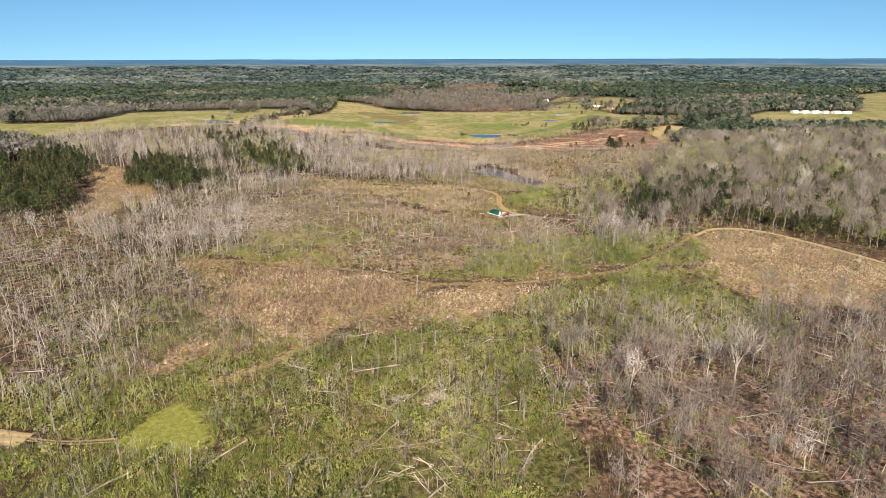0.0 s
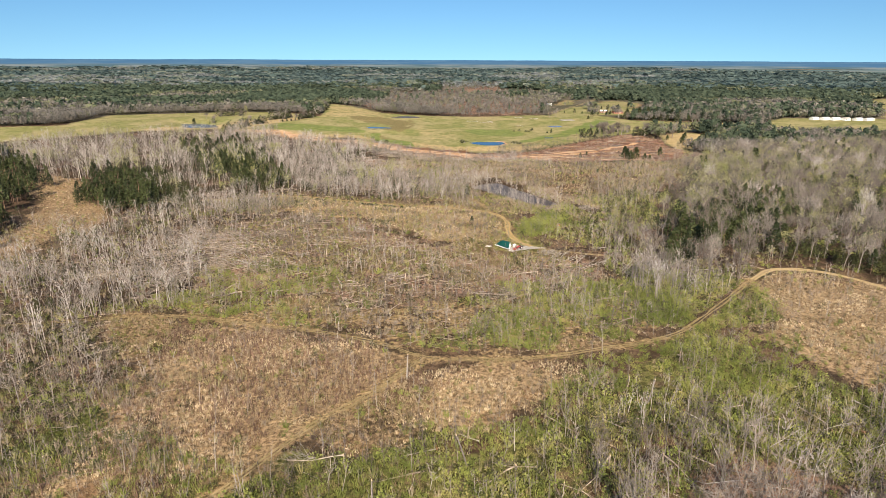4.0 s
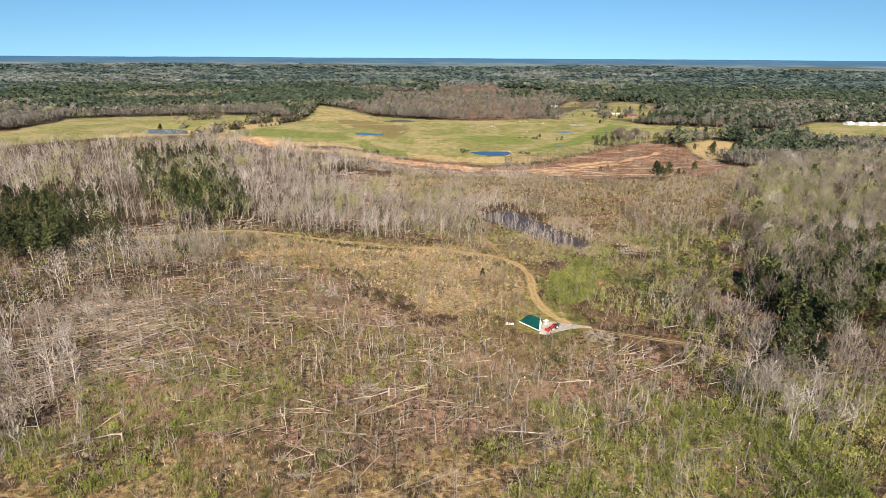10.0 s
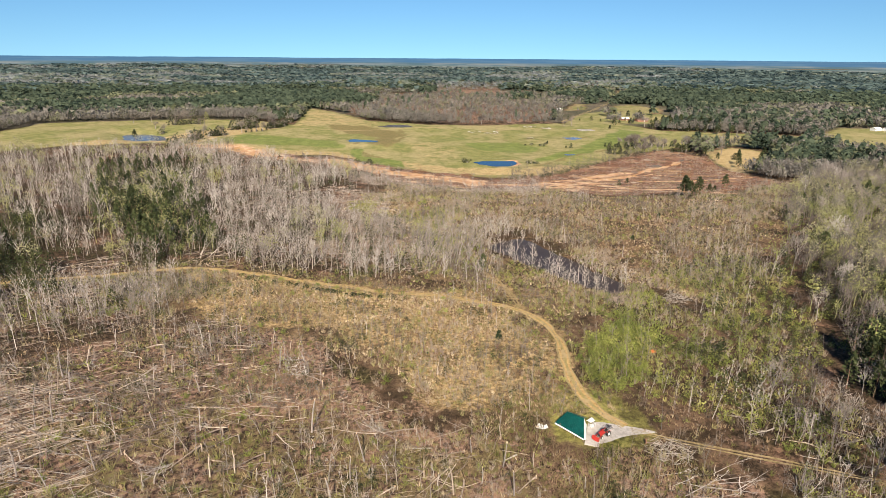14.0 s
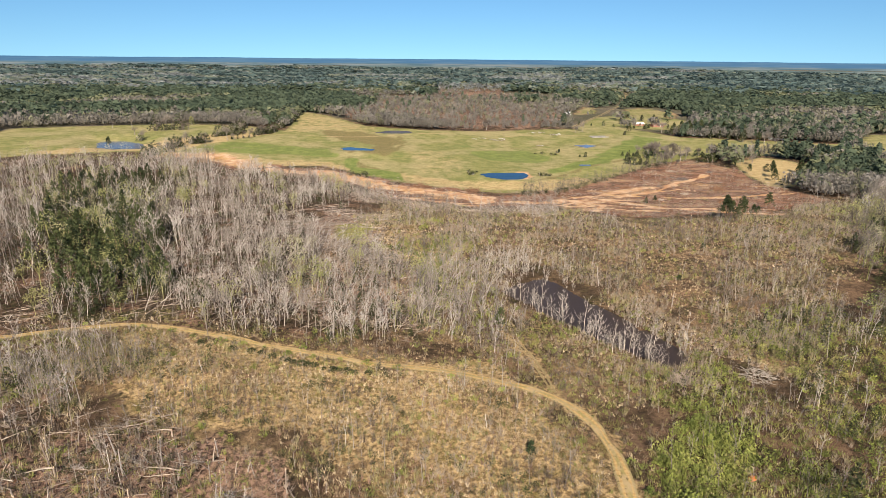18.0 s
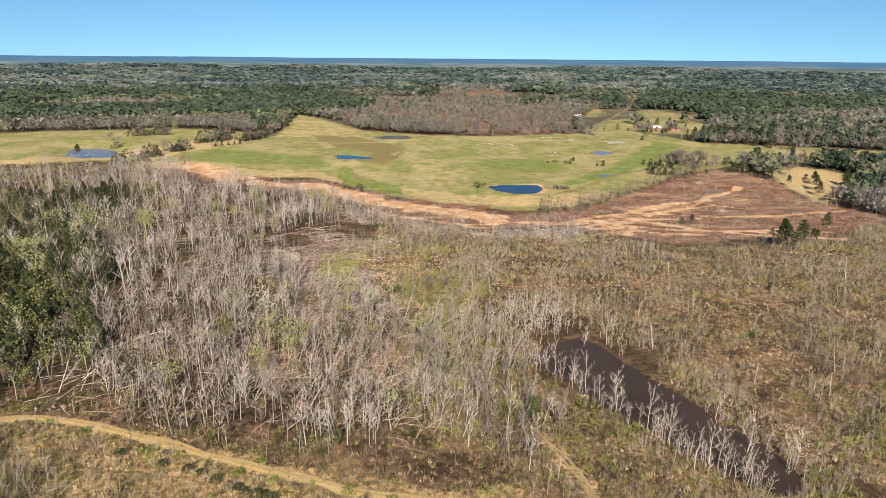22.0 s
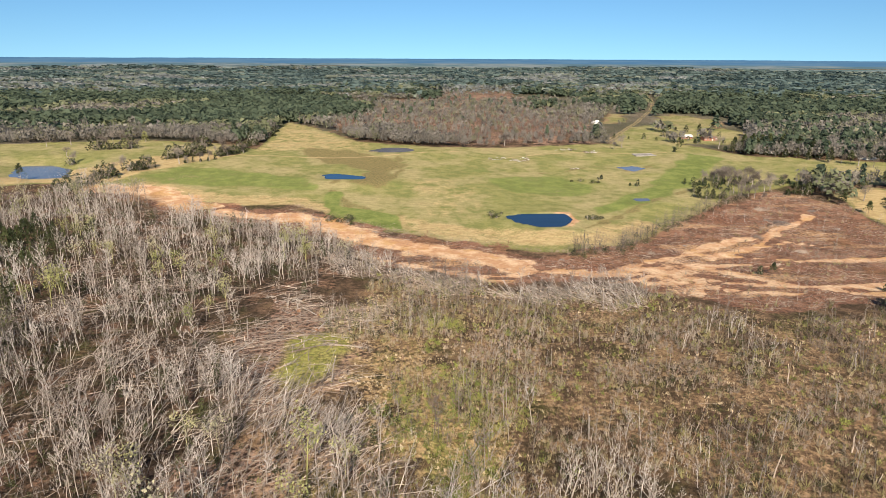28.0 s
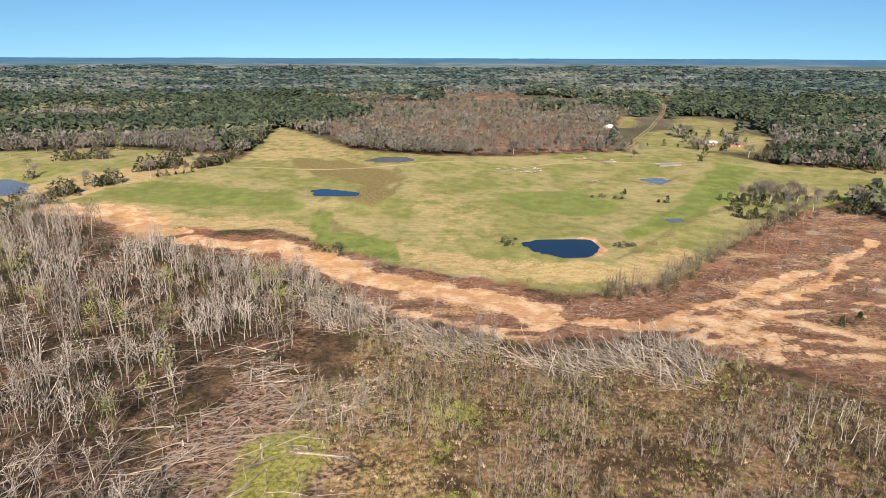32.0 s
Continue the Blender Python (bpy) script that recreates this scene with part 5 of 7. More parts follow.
scatter("olive_grass", TUFTS, np.vstack([sow(BLOW_MID, 2.0, clumpy(10, 181, 0.35, 0.6)), sow(STRIP, 1.8, clumpy(8, 182, 0.38, 0.6)), sow(HEATH, 1.9, clumpy(9, 183, 0.2, 0.5)), sow(LEAN_E, 2.0, clumpy(9, 187, 0.3, 0.55)), sow(BRUSH_N, 2.2, clumpy(14, 184, 0.42, 0.6)), sow(CREEK_S, 1.6, clumpy(9, 188, 0.25, 0.5)), sow(SHED_YARD, 1.3, clumpy(8, 190, 0.3, 0.5)), sow(CREEK_E, 1.9, clumpy(9, 189, 0.3, 0.5)),
    sow(GREENS[0], 1.8, clumpy(9, 185, 0.3, 0.55)), sow(GREENS[5], 1.6), sow(GREENS[6], 1.9), sow(GREENS[2], 2.2), sow(GOLD, 1.5, clumpy(9, 186, 0.46, 0.6)), sow(STAND_G, 1.8)]), OLIVE, "olive spring grass coming up through brush", (0.5, 1.2), 0.2, category="grass")
scatter("broomsedge", TUFTS, np.vstack([
    sow(TAN_W, 1.0, clumpy(8, 106, 0.1, 0.4)), sow(TAN_C, 1.0, clumpy(8, 107, 0.1, 0.4)), sow(TAN_E, 1.15), sow(GOLD, 1.1, gaps(11, 213, 0.44, 0.60)), sow(TAN_NW, 4), sow(HEATH_N, 1.6, clumpy(9, 102, 0.3, 0.55)),
    *(sow(p, 1.5, None, 6.0) for p in VERGES), sow(BRUSH_N, 2.1, gaps(15, 41, 0.34, 0.5)), sow(CREEK_S, 1.8, clumpy(9, 104, 0.3, 0.55)), sow(CREEK_E, 1.9), sow(BRUSH_MID, 3.6, clumpy(15, 105, 0.42, 0.65))]), SEDGE,
    "dry tan broomsedge tussocks", (0.6, 1.2), 0.1, category="grass")
scatter("russet_stalks", REEDS, np.vstack([sow(TAN_W, 1.15, clumpy(9, 108, 0.3, 0.52)), sow(TAN_C, 2.2, clumpy(9, 109, 0.4, 0.6)), sow(GOLD, 2.0, clumpy(10, 110, 0.42, 0.6)), sow(BRUSH_N, 2.6, clumpy(14, 113, 0.38, 0.6)), sow(BLOW, 3.4, clumpy(12, 114, 0.4, 0.62))]), RUSSET,
        "dead russet weed stalks among tan grass", (0.6, 1.2), 0.08, category="weeds")


# grass growing into the tracks
verge = []
for r in ROADS[:7]:
    line = smooth_line(r[1], 2)
    dist = np.r_[0, np.cumsum(np.hypot(*np.diff(line, axis=0).T))]
    n = int(dist[-1] * 5)
    k = rng.uniform(0, dist[-1], n)
    off = np.where(rng.uniform(size=n) < 0.22, rng.normal(0, 0.12, n), rng.choice([-1, 1], n) * rng.normal(0.62, 0.20, n)) * r[2]
    x, y = np.interp(k, dist, line[:, 0]), np.interp(k, dist, line[:, 1])
    dx, dy = np.interp(k + 1, dist, line[:, 0]) - np.interp(k - 1, dist, line[:, 0]), np.interp(k + 1, dist, line[:, 1]) - np.interp(k - 1, dist, line[:, 1])
    ln = np.hypot(dx, dy) + 1e-9
    verge.append(np.stack([x - dy / ln * off, y + dx / ln * off], 1))
scatter("verge_grass", TUFTS, np.vstack(verge), MEADOW, "tufts of grass along the edges of dirt tracks", (0.35, 0.8), 0.2, category="grass")


# rough grass and brush either side of the ochre track
side = []
for r in ROADS[3:5]:
    line = smooth_line(r[1], 2)
    dist = np.r_[0, np.cumsum(np.hypot(*np.diff(line, axis=0).T))]
    n = int(dist[-1] * 16)
    k = rng.uniform(0, dist[-1], n)
    x, y = np.interp(k, dist, line[:, 0]) + rng.normal(0, 7.5, n), np.interp(k, dist, line[:, 1]) + rng.normal(0, 7.5, n)
    ok = clear_of(x, y, 0.3)
    side.append(np.stack([x[ok], y[ok]], 1))
side = np.vstack(side)
thick = clumpy(9, 211, 0.36, 0.58)(side[:, 0], side[:, 1]) > rng.uniform(size=len(side))
scatter("trackside_grass", TUFTS, side[thick], OLIVE, "olive grass beside an ochre track", (0.5, 1.2), 0.2, category="grass")
scatter("trackside_sedge", TUFTS, side[~thick][::2], SEDGE, "tan grass beside an ochre track", (0.5, 1.1), 0.2, category="grass")
scatter("trackside_brush", FUZZ, side[::14], GREYB, "grey-brown brush beside an ochre track", (0.4, 0.9), 0.15, category="brush")


# trees pushed over by the wind, all one way in each stretch
lean_lots = [(sow(LEAN_N, 2.9, clumpy(11, 201, 0.36, 0.54)), 0.55, 0.62), (sow(LEAN_NW, 4.2, clumpy(14, 205, 0.3, 0.55)), 0.5, 0.5), (sow(TANGLE_M, 2.6), 1.0, 0.95), (sow(CLAY_EDGE, 2.9, clumpy(12, 202, 0.2, 0.5)), 2.2, 1.0),
             (sow(LEAN_E, 3.6), 0.9, 0.7), (sow(FAN_W, 5.0), math.pi + 0.66, 1.0), (sow(WOODS_SE, 6.0, clumpy(14, 203, 0.4, 0.6)), -0.95, 0.95), (sow(BLOW_E, 3.6, clumpy(10, 204, 0.25, 0.5)), -0.7, 1.05)]
lean_p = np.vstack([q[0] for q in lean_lots])
scatter("wind_thrown_trees", [both(bare_shape(h, 1.3, 5, 20, False, 0.5)) for h in (9, 11, 12.5, 14)], lean_p, TWIG, "leafless trees bent over side by side by the storm", (0.55, 1.05),
        np.concatenate([np.clip(rng.normal(q[2], 0.24, len(q[0])), 0.05, 1.4) for q in lean_lots]), np.concatenate([rng.normal(q[1], 0.38, len(q[0])) for q in lean_lots]), category="trees")


# fallen limbs, lying as the wind threw them
def fallen(places, mean, spread):
    return mean + rng.normal(0, spread, len(places))


def strewn(poly, gap, mean, spread, keep=None, lengths=(3.5, 11)):
    p = sow(poly, gap, keep, margin=0.5)
    return p, fallen(p, mean, spread), rng.uniform(*lengths, len(p))


litter_lots = [
    strewn(BLOW, 3.3, math.pi + 0.25, 0.6, clumpy(12, 111, 0.34, 0.58), (3, 12)), strewn(FAN_W, 2.15, math.pi + 0.66, 0.22, clumpy(11, 112, 0.3, 0.55), (5, 14)), strewn(TANGLE_M, 1.9, 1.1, 0.35, None, (4, 12)), strewn(WOODS_SE, 4.2, -1.0, 0.5, clumpy(14, 117, 0.3, 0.6), (2, 8)),
    strewn(GREENS[0], 6.0, -0.9, 0.6, clumpy(14, 118, 0.35, 0.6), (2, 8)), strewn(TANGLE, 2.3, 0.25, 0.45, lambda x, y: (inside(PATCH, x, y) < -2) * 0.8 + 0.06, (4, 12)), strewn(LEAN_W, 4.2, 1.1, 0.6, None, (2, 7)), strewn(THROWN_W, 2.5, 1.0, 0.5, gaps(12, 221, 0.3, 0.6), (4, 12)), strewn(STAND_SW, 4.2, 0.6, 0.7, None, (3, 9)), strewn(LEAN_E, 4.5, 1.1, 0.8, None, (2, 6)), strewn(CLAY_EDGE, 1.9, 2.3, 0.5, None, (4, 12)),
    strewn(WOODS_W, 3.6, 0.55, 0.5, lambda x, y: (x > -150) * gaps(14, 31, 0.38, 0.56)(x, y), (4, 12)), strewn(WOODS_SW, 5.0, 0.5, 0.6), strewn(BARE_C, 2.6, -0.9, 1.0), strewn(STAND_NW, 4.5, 0.4, 0.6),
    strewn(STAND_E, 4, -0.6, 0.8), strewn(BRUSH_N, 15, 0.5, 1.2, None, (2, 6)), strewn(CLAY, 1.9, 0.3, 1.0, clumpy(14, 115, 0.3, 0.52), (1.5, 6.5)), strewn(STRIP, 4.0, 3.2, 0.8, clumpy(12, 116, 0.35, 0.6), (2, 8)), strewn(SPROUT, 3.6, 3.0, 0.9, None, (2, 8)), strewn(OPEN_W, 5, 0.5, 0.9),
]
scatter("fallen_limbs", STICKS, np.vstack([q[0] for q in litter_lots]), LOGW, "thin fallen trunks and limbs strewn by the storm",
        np.concatenate([q[2] for q in litter_lots]), 0.0, np.concatenate([q[1] for q in litter_lots]), category="fallen limbs", sink=0.0, flat=0.75)


# far woods: crowns grow coarser with distance, the farthest in haze-tinted colours
def far_places():
    out = []
    d = 640.0
    while d < 3880:
        gap = max(6.0, d / 165)
        n = int(1.62 * d / gap)
        a = np.linspace(-0.81, 0.81, n) + rng.uniform(-0.5, 0.5, n) * 1.62 / n
        r = d + rng.uniform(-0.5, 0.5, n) * gap
        out.append(np.stack([8 + r * np.sin(a + 0.062), r * np.cos(a + 0.062), np.full(n, gap)], 1))
        d += gap
    return np.vstack(out)


far = far_places()
fx, fy = far[:, 0], far[:, 1]
wedge = inside(WEDGE, fx, fy) > 2
ok = ((inside(PASTURE, fx, fy) < 0) | wedge) & (inside(CLAY, fx, fy) < 0) & clear_of(fx, fy, 1.0)
for p in (*PASTURES_FAR[:2], *FIELDS_FAR, SAND_E):
    ok &= inside(p, fx, fy) < -2
for p in (WOODS_E, BRUSH_N):
    ok &= inside(p, fx, fy) < 0
ok &= ((inside(WOODS_W, fx, fy) < 0) | (fx < -200)) & ~((fx < -180) & (fx > -400) & (inside(WOODS_FW, fx, fy) > 0))
ok &= wedge | ~((fx < -170) & (fy > 745 + 0.45 * np.minimum(fx + 215, 0)) & (fy < 960) & (fx > -500))
ok &= ~((np.hypot(fx, fy) > 1500) & (vnoise(fx * 0.5, fy, 120, 131) > 0.78))
ok &= (fy > 985) | (np.abs(fx - 60) > 240)
ok &= ~((inside(OPENING, fx, fy) > 0) & (vnoise(fx, fy, 26, 140) < 0.80))
ok &= along(ROADS[9][1], fx, fy) > 11
far = far[ok]
fx, fy, fg = far.T
dmg = inside(DAMAGED, fx, fy) + (vnoise(fx, fy, 80, 135) - 0.5) * 170 > 0
pine_band = (inside(pairs("-1500,1180 -640,1150 -420,1130 -310,1085 -150,1050 -140,1200 -60,1500 -150,1650 -700,1700 -1500,1750"), fx, fy) > 0) & (fy > 1130 + 0.1 * (fx + 330) * (fx < -330))
pine_band |= inside(pairs("-235,1045 -138,985 -128,1010 -138,1180 -200,1250 -330,1150"), fx, fy) > 0
pine_band |= inside(pairs("330,1340 520,1240 900,1200 1700,1300 1700,1800 700,1650 420,1560"), fx, fy) > 0
v = vnoise(fx * 0.6, fy, 130, 133) * 0.6 + vnoise(fx * 0.7, fy, 45, 134) * 0.4
mix = np.where(pine_band, 0.60 + 1.0 * (v - 0.5), v + 0.02) + rng.normal(0, 0.03, len(fx))
kind = np.where(mix > 0.485, 1, np.where(mix > 0.40, 2, 0))
kind[(fy < 1120) & ~pine_band & (rng.uniform(size=len(fx)) < np.where(fy < 800, 0.62, 0.85))] = 0
kind[(fy < 800) & (kind == 1) & (rng.uniform(size=len(fx)) < 0.8)] = 0
grove = (fx > 310) & (fy < 1000) & (fy > 690) & (rng.uniform(size=len(fx)) < np.where((fx < 430) & (fy < 800), 0.75, 0.22))
kind[grove] = np.where(rng.uniform(size=int(grove.sum())) < 0.7, 1, 2)
kind[dmg & (rng.uniform(size=len(fx)) < 0.93)] = 0
keep = ~dmg | (rng.uniform(size=len(fx)) < np.where(fy < 1180, 0.34, 0.55))
away = np.hypot(fx, fy)
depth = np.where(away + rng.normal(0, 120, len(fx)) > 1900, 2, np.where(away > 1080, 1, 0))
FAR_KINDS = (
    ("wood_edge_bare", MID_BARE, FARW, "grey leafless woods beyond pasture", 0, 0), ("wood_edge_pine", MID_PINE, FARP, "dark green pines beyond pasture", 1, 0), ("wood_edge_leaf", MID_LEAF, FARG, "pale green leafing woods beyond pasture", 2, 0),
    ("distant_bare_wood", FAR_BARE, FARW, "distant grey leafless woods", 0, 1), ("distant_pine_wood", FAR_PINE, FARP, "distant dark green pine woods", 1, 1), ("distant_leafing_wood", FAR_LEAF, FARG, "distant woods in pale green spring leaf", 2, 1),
    ("horizon_bare_wood", DEEP_BARE, HAZEW, "grey leafless woods far off below the horizon", 0, 2), ("horizon_pine_wood", DEEP_PINE, HAZEP, "pine woods far off below the horizon", 1, 2), ("horizon_leafing_wood", DEEP_LEAF, HAZEG, "green leafing woods far off below the horizon", 2, 2))
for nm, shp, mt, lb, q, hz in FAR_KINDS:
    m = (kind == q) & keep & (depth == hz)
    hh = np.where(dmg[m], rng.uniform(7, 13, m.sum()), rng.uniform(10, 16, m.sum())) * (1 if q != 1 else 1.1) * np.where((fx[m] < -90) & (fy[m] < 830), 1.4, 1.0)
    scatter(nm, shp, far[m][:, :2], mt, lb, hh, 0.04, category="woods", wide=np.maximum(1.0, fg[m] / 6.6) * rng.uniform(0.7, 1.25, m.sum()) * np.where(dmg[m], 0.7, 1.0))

# ---- things ----
def thing(name, label, category, group=""):
    return tagged(new(name), label, category, group)


def part(name, bm, material, parent, label=""):
    me = bpy.data.meshes.new(name)
    bm.to_mesh(me)
    bm.free()
    me.materials.append(material)
    ob = new(name, me)
    ob.parent = parent
    return tagged(ob, label)


def part_of(name, shape, material, parent, label=""):
    v, f = shape
    ob = new(name, mesh_of(name, np.asarray(v, float), np.asarray(f, int), material))
    ob.parent = parent
    return tagged(ob, label)


def box(x0, x1, y0, y1, z0, z1, bevel=0.0):
    bm = bmesh.new()
    bmesh.ops.create_cube(bm, size=1.0)
    for v in bm.verts:
        v.co = Vector(((x0 + x1) / 2 + v.co.x * (x1 - x0), (y0 + y1) / 2 + v.co.y * (y1 - y0), (z0 + z1) / 2 + v.co.z * (z1 - z0)))
    if bevel:
        bmesh.ops.bevel(bm, geom=bm.edges[:], offset=bevel, segments=1, affect="EDGES")
    return bm


def slab_of(corners, thick):
    """A flat panel through four corners, thick downwards."""
    bm = bmesh.new()
    up = [bm.verts.new(c) for c in corners]
    lo = [bm.verts.new(Vector(c) - Vector((0, 0, thick))) for c in corners]
    bm.faces.new(up)
    bm.faces.new(lo[::-1])
    for i in range(len(up)):
        j = (i + 1) % len(up)
        bm.faces.new((up[i], lo[i], lo[j], up[j]))
    bmesh.ops.recalc_face_normals(bm, faces=bm.faces[:])
    return bm


def drum(r, half, axis="X", sides=14, inner=0.0):
    bm = bmesh.new()
    bmesh.ops.create_cone(bm, cap_ends=True, segments=sides, radius1=r, radius2=r, depth=2 * half)
    bmesh.ops.bevel(bm, geom=[e for e in bm.edges if len(e.link_faces) == 2 and abs(e.verts[0].co.z - e.verts[1].co.z) < 1e-4], offset=r * 0.12, segments=1, affect="EDGES")
    if axis == "X":
        bmesh.ops.rotate(bm, verts=bm.verts[:], cent=(0, 0, 0), matrix=Matrix.Rotation(radians(90), 3, "Y"))
    return bm


def shifted(bm, x, y, z):
    bmesh.ops.translate(bm, verts=bm.verts[:], vec=(x, y, z))
    return bm


def stand(x, y, turn, size=1.0, tilt=0.0, sink=0.08):
    """A pose on the ground."""
    z = height(x, y) - sink
    return Matrix.Translation((x, y, z)) @ Matrix.Rotation(turn, 4, "Z") @ Matrix.Rotation(tilt, 4, "Y") @ Matrix.Diagonal((size, size, size, 1))


def plant_out(protos, places, size=(0.8, 1.15), tilt=0.05, turn=None):
    """Copies of a few built things over many places; the first ones take the originals."""
    zs = terrain(places[:, 0].copy(), places[:, 1].copy())
    for i, (x, y) in enumerate(places):
        s, a = rng.uniform(*size), rng.uniform(0, 6.28) if turn is None else turn[i]
        m = Matrix.Translation((x, y, zs[i] - 0.08)) @ Matrix.Rotation(a, 4, "Z") @ Matrix.Rotation(abs(rng.normal(0, tilt)), 4, "Y") @ Matrix.Diagonal((s, s, s, 1))
        if i < len(protos):
            protos[i].matrix_basis = m
        else:
            copy_thing(protos[i % len(protos)], m)


def choose(places, n, x_lo, x_hi, y_lo, y_hi):
    k = (places[:, 0] > x_lo) & (places[:, 0] < x_hi) & (places[:, 1] > y_lo) & (places[:, 1] < y_hi)
    p = places[k]
    return p[rng.permutation(len(p))[:n]]


# standing leafless trees beside the flight line
def bare_tree(h, spread, mat_t, mat_b, label, name="bare_tree", group="", twigs=130, low=0.33):
    t = thing(name, label, "tree", group)
    trunk, crown = bare_shape(h, spread, 10, twigs, True, low)
    part_of("trunk", trunk, mat_t, t)
    part_of("crown", crown, mat_b, t)
    return t


protos = [bare_tree(h, s, BARK, TWIG, "leafless grey deciduous tree in damaged woodland", group="bare woodland trees") for h, s in ((15, 2.9), (13, 2.5), (16, 3.1), (14, 2.6), (12, 2.3))]
near_w = choose(sow(WOODS_W, 4.4), 128, -75, 25, 425, 720)
near_sw = choose(np.vstack([sow(WOODS_SW, 5), sow(STAND_NW, 5), sow(STAND_L, 3.6)]), 70, -160, -60, 95, 420)
near_se = choose(np.vstack([sow(WOODS_SE, 5), sow(STAND_E, 6)]), 95, 20, 160, 80, 330)
plant_out(protos, np.vstack([near_w, near_sw, near_se]), (0.6, 1.05), 0.07)

protos = [bare_tree(h, s, PALE, PALE, "small bleached dead tree at the edge of muddy water", "dead_tree", "dead trees round the muddy pond", 58, 0.25) for h, s in ((7, 1.3), (6, 1.2), (8, 1.5), (9, 1.2))]
bank = smooth_line(pairs("43,468 50,459 58,446 66,432 74,419 82,410"), 1)
q = rng.uniform(0, 1, 105)
seg = np.linspace(0, 1, len(bank))
shore = np.stack([np.interp(q, seg, bank[:, 0]) + rng.normal(-0.4, 2.0, 105), np.interp(q, seg, bank[:, 1]) + rng.normal(-0.8, 2.0, 105)], 1)
head = np.stack([rng.normal(55, 9, 85), rng.normal(489, 6, 85)], 1)
east = np.stack([rng.uniform(70, 94, 16), np.zeros(16)], 1)
east[:, 1] = 486 - (east[:, 0] - 66) * 2.55 + rng.normal(0, 2, 16)
ends = np.stack([rng.normal(91, 4, 10), rng.normal(418, 6, 10)], 1)
plant_out(protos, np.vstack([shore, head, east, ends]), (0.6, 1.35), 0.10)


def pine_tree(h, clumps, label, group, name="pine_tree", low=0.4):
    t = thing(name, label, "tree", group)
    trunk, crown, limbs = pine_shape(h, clumps, 1.0, True, low)
    part_of("trunk", trunk, PINEB, t)
    part_of("branchwork", limbs, PINEB, t)
    part_of("crown", crown, NEEDLE, t)
    return t


protos = [pine_tree(h, c, "tall pine with a dark green clumped crown", "pines in the mixed woods", low=lo) for h, c, lo in ((18, 60, 0.45), (16, 52, 0.4), (20, 64, 0.5), (13, 48, 0.3))]
some = np.vstack([choose(np.vstack([sow(PINE_E, 6), sow(WOODS_E, 18)]), 34, 100, 330, 280, 560), choose(sow(EVERS[2], 8), 14, -250, -110, 490, 700), choose(sow(EVERS[0], 6), 14, -230, -110, 380, 560)])
plant_out(protos, some, (0.75, 1.05), 0.03)
lone = [pine_tree(15, 56, "lone pine surviving on cleared clay", ""), pine_tree(16, 56, "lone pine in open pasture", "", low=0.25), pine_tree(12, 44, "young pine beside the muddy pond", "", low=0.2)]
for ob, (x, y, s) in zip(lone, ((192, 579, 1.0), (280, 974, 0.75), (39, 436, 0.6))):
    ob.matrix_basis = stand(x, y, 1.0, s)
extra = [(195.5, 582, 0.75), (199, 578, 0.6), (197, 586, 0.85), (203, 581, 0.95), (201, 588, 0.7), (214, 588, 0.55), (222, 596, 0.4), (176, 640, 0.4), (238, 612, 0.8), (-268, 838, 0.8), (344, 959, 0.9), (352, 953, 1.0), (306, 715, 0.7), (312, 728, 0.8), (322, 745, 0.7), (300, 742, 0.6), (296, 760, 0.7), (330, 722, 0.8), (340, 735, 0.9), (366, 942, 1.1), (374, 930, 1.1), (387, 911, 1.0), (356, 948, 1.1), (380, 920, 1.1), (348, 962, 1.0), (350, 950, 0.9), (338, 960, 1.0), (362, 938, 1.0), (344, 948, 0.9), (385, 876, 0.8), (330, 962, 0.85)]
for x, y, s in extra:
    copy_thing(lone[0], stand(x, y, rng.uniform(0, 6), s))


# storm-broken trees
def splinter_top(x, y, z, r, n=6, tall=0.9):
    bits = []
    for i in range(n):
        g = i * 6.28 / n + rng.uniform(-0.3, 0.3)
        o = np.array([x + 0.6 * r * math.cos(g), y + 0.6 * r * math.sin(g), z - 0.12])
        bits.append(spike(o, o + np.array([rng.normal(0, 0.08), rng.normal(0, 0.08), rng.uniform(0.35, 1) * tall]), r * 0.55, 4))
    return join_tris(bits)


def limbs_of(a, b, n, ln, r):
    bits = []
    d = np.asarray(b, float) - np.asarray(a, float)
    for _ in range(n):
        k = rng.uniform(0.45, 1.0)
        o = np.asarray(a, float) + d * k
        e = o + (d / np.linalg.norm(d) * rng.uniform(0.5, 1.0) + rng.normal(0, 0.55, 3)) * ln
        e[2] = max(e[2], 0.05)
        bits.append(spike(o, e, r))
        m = (o + e) / 2
        for _ in range(2):
            w = m + rng.normal(0, 0.4, 3) * ln + (e - o) * 0.4
            w[2] = max(w[2], 0.05)
            bits.append(spike(m, w, r * 0.5))
    return join_tris(bits)


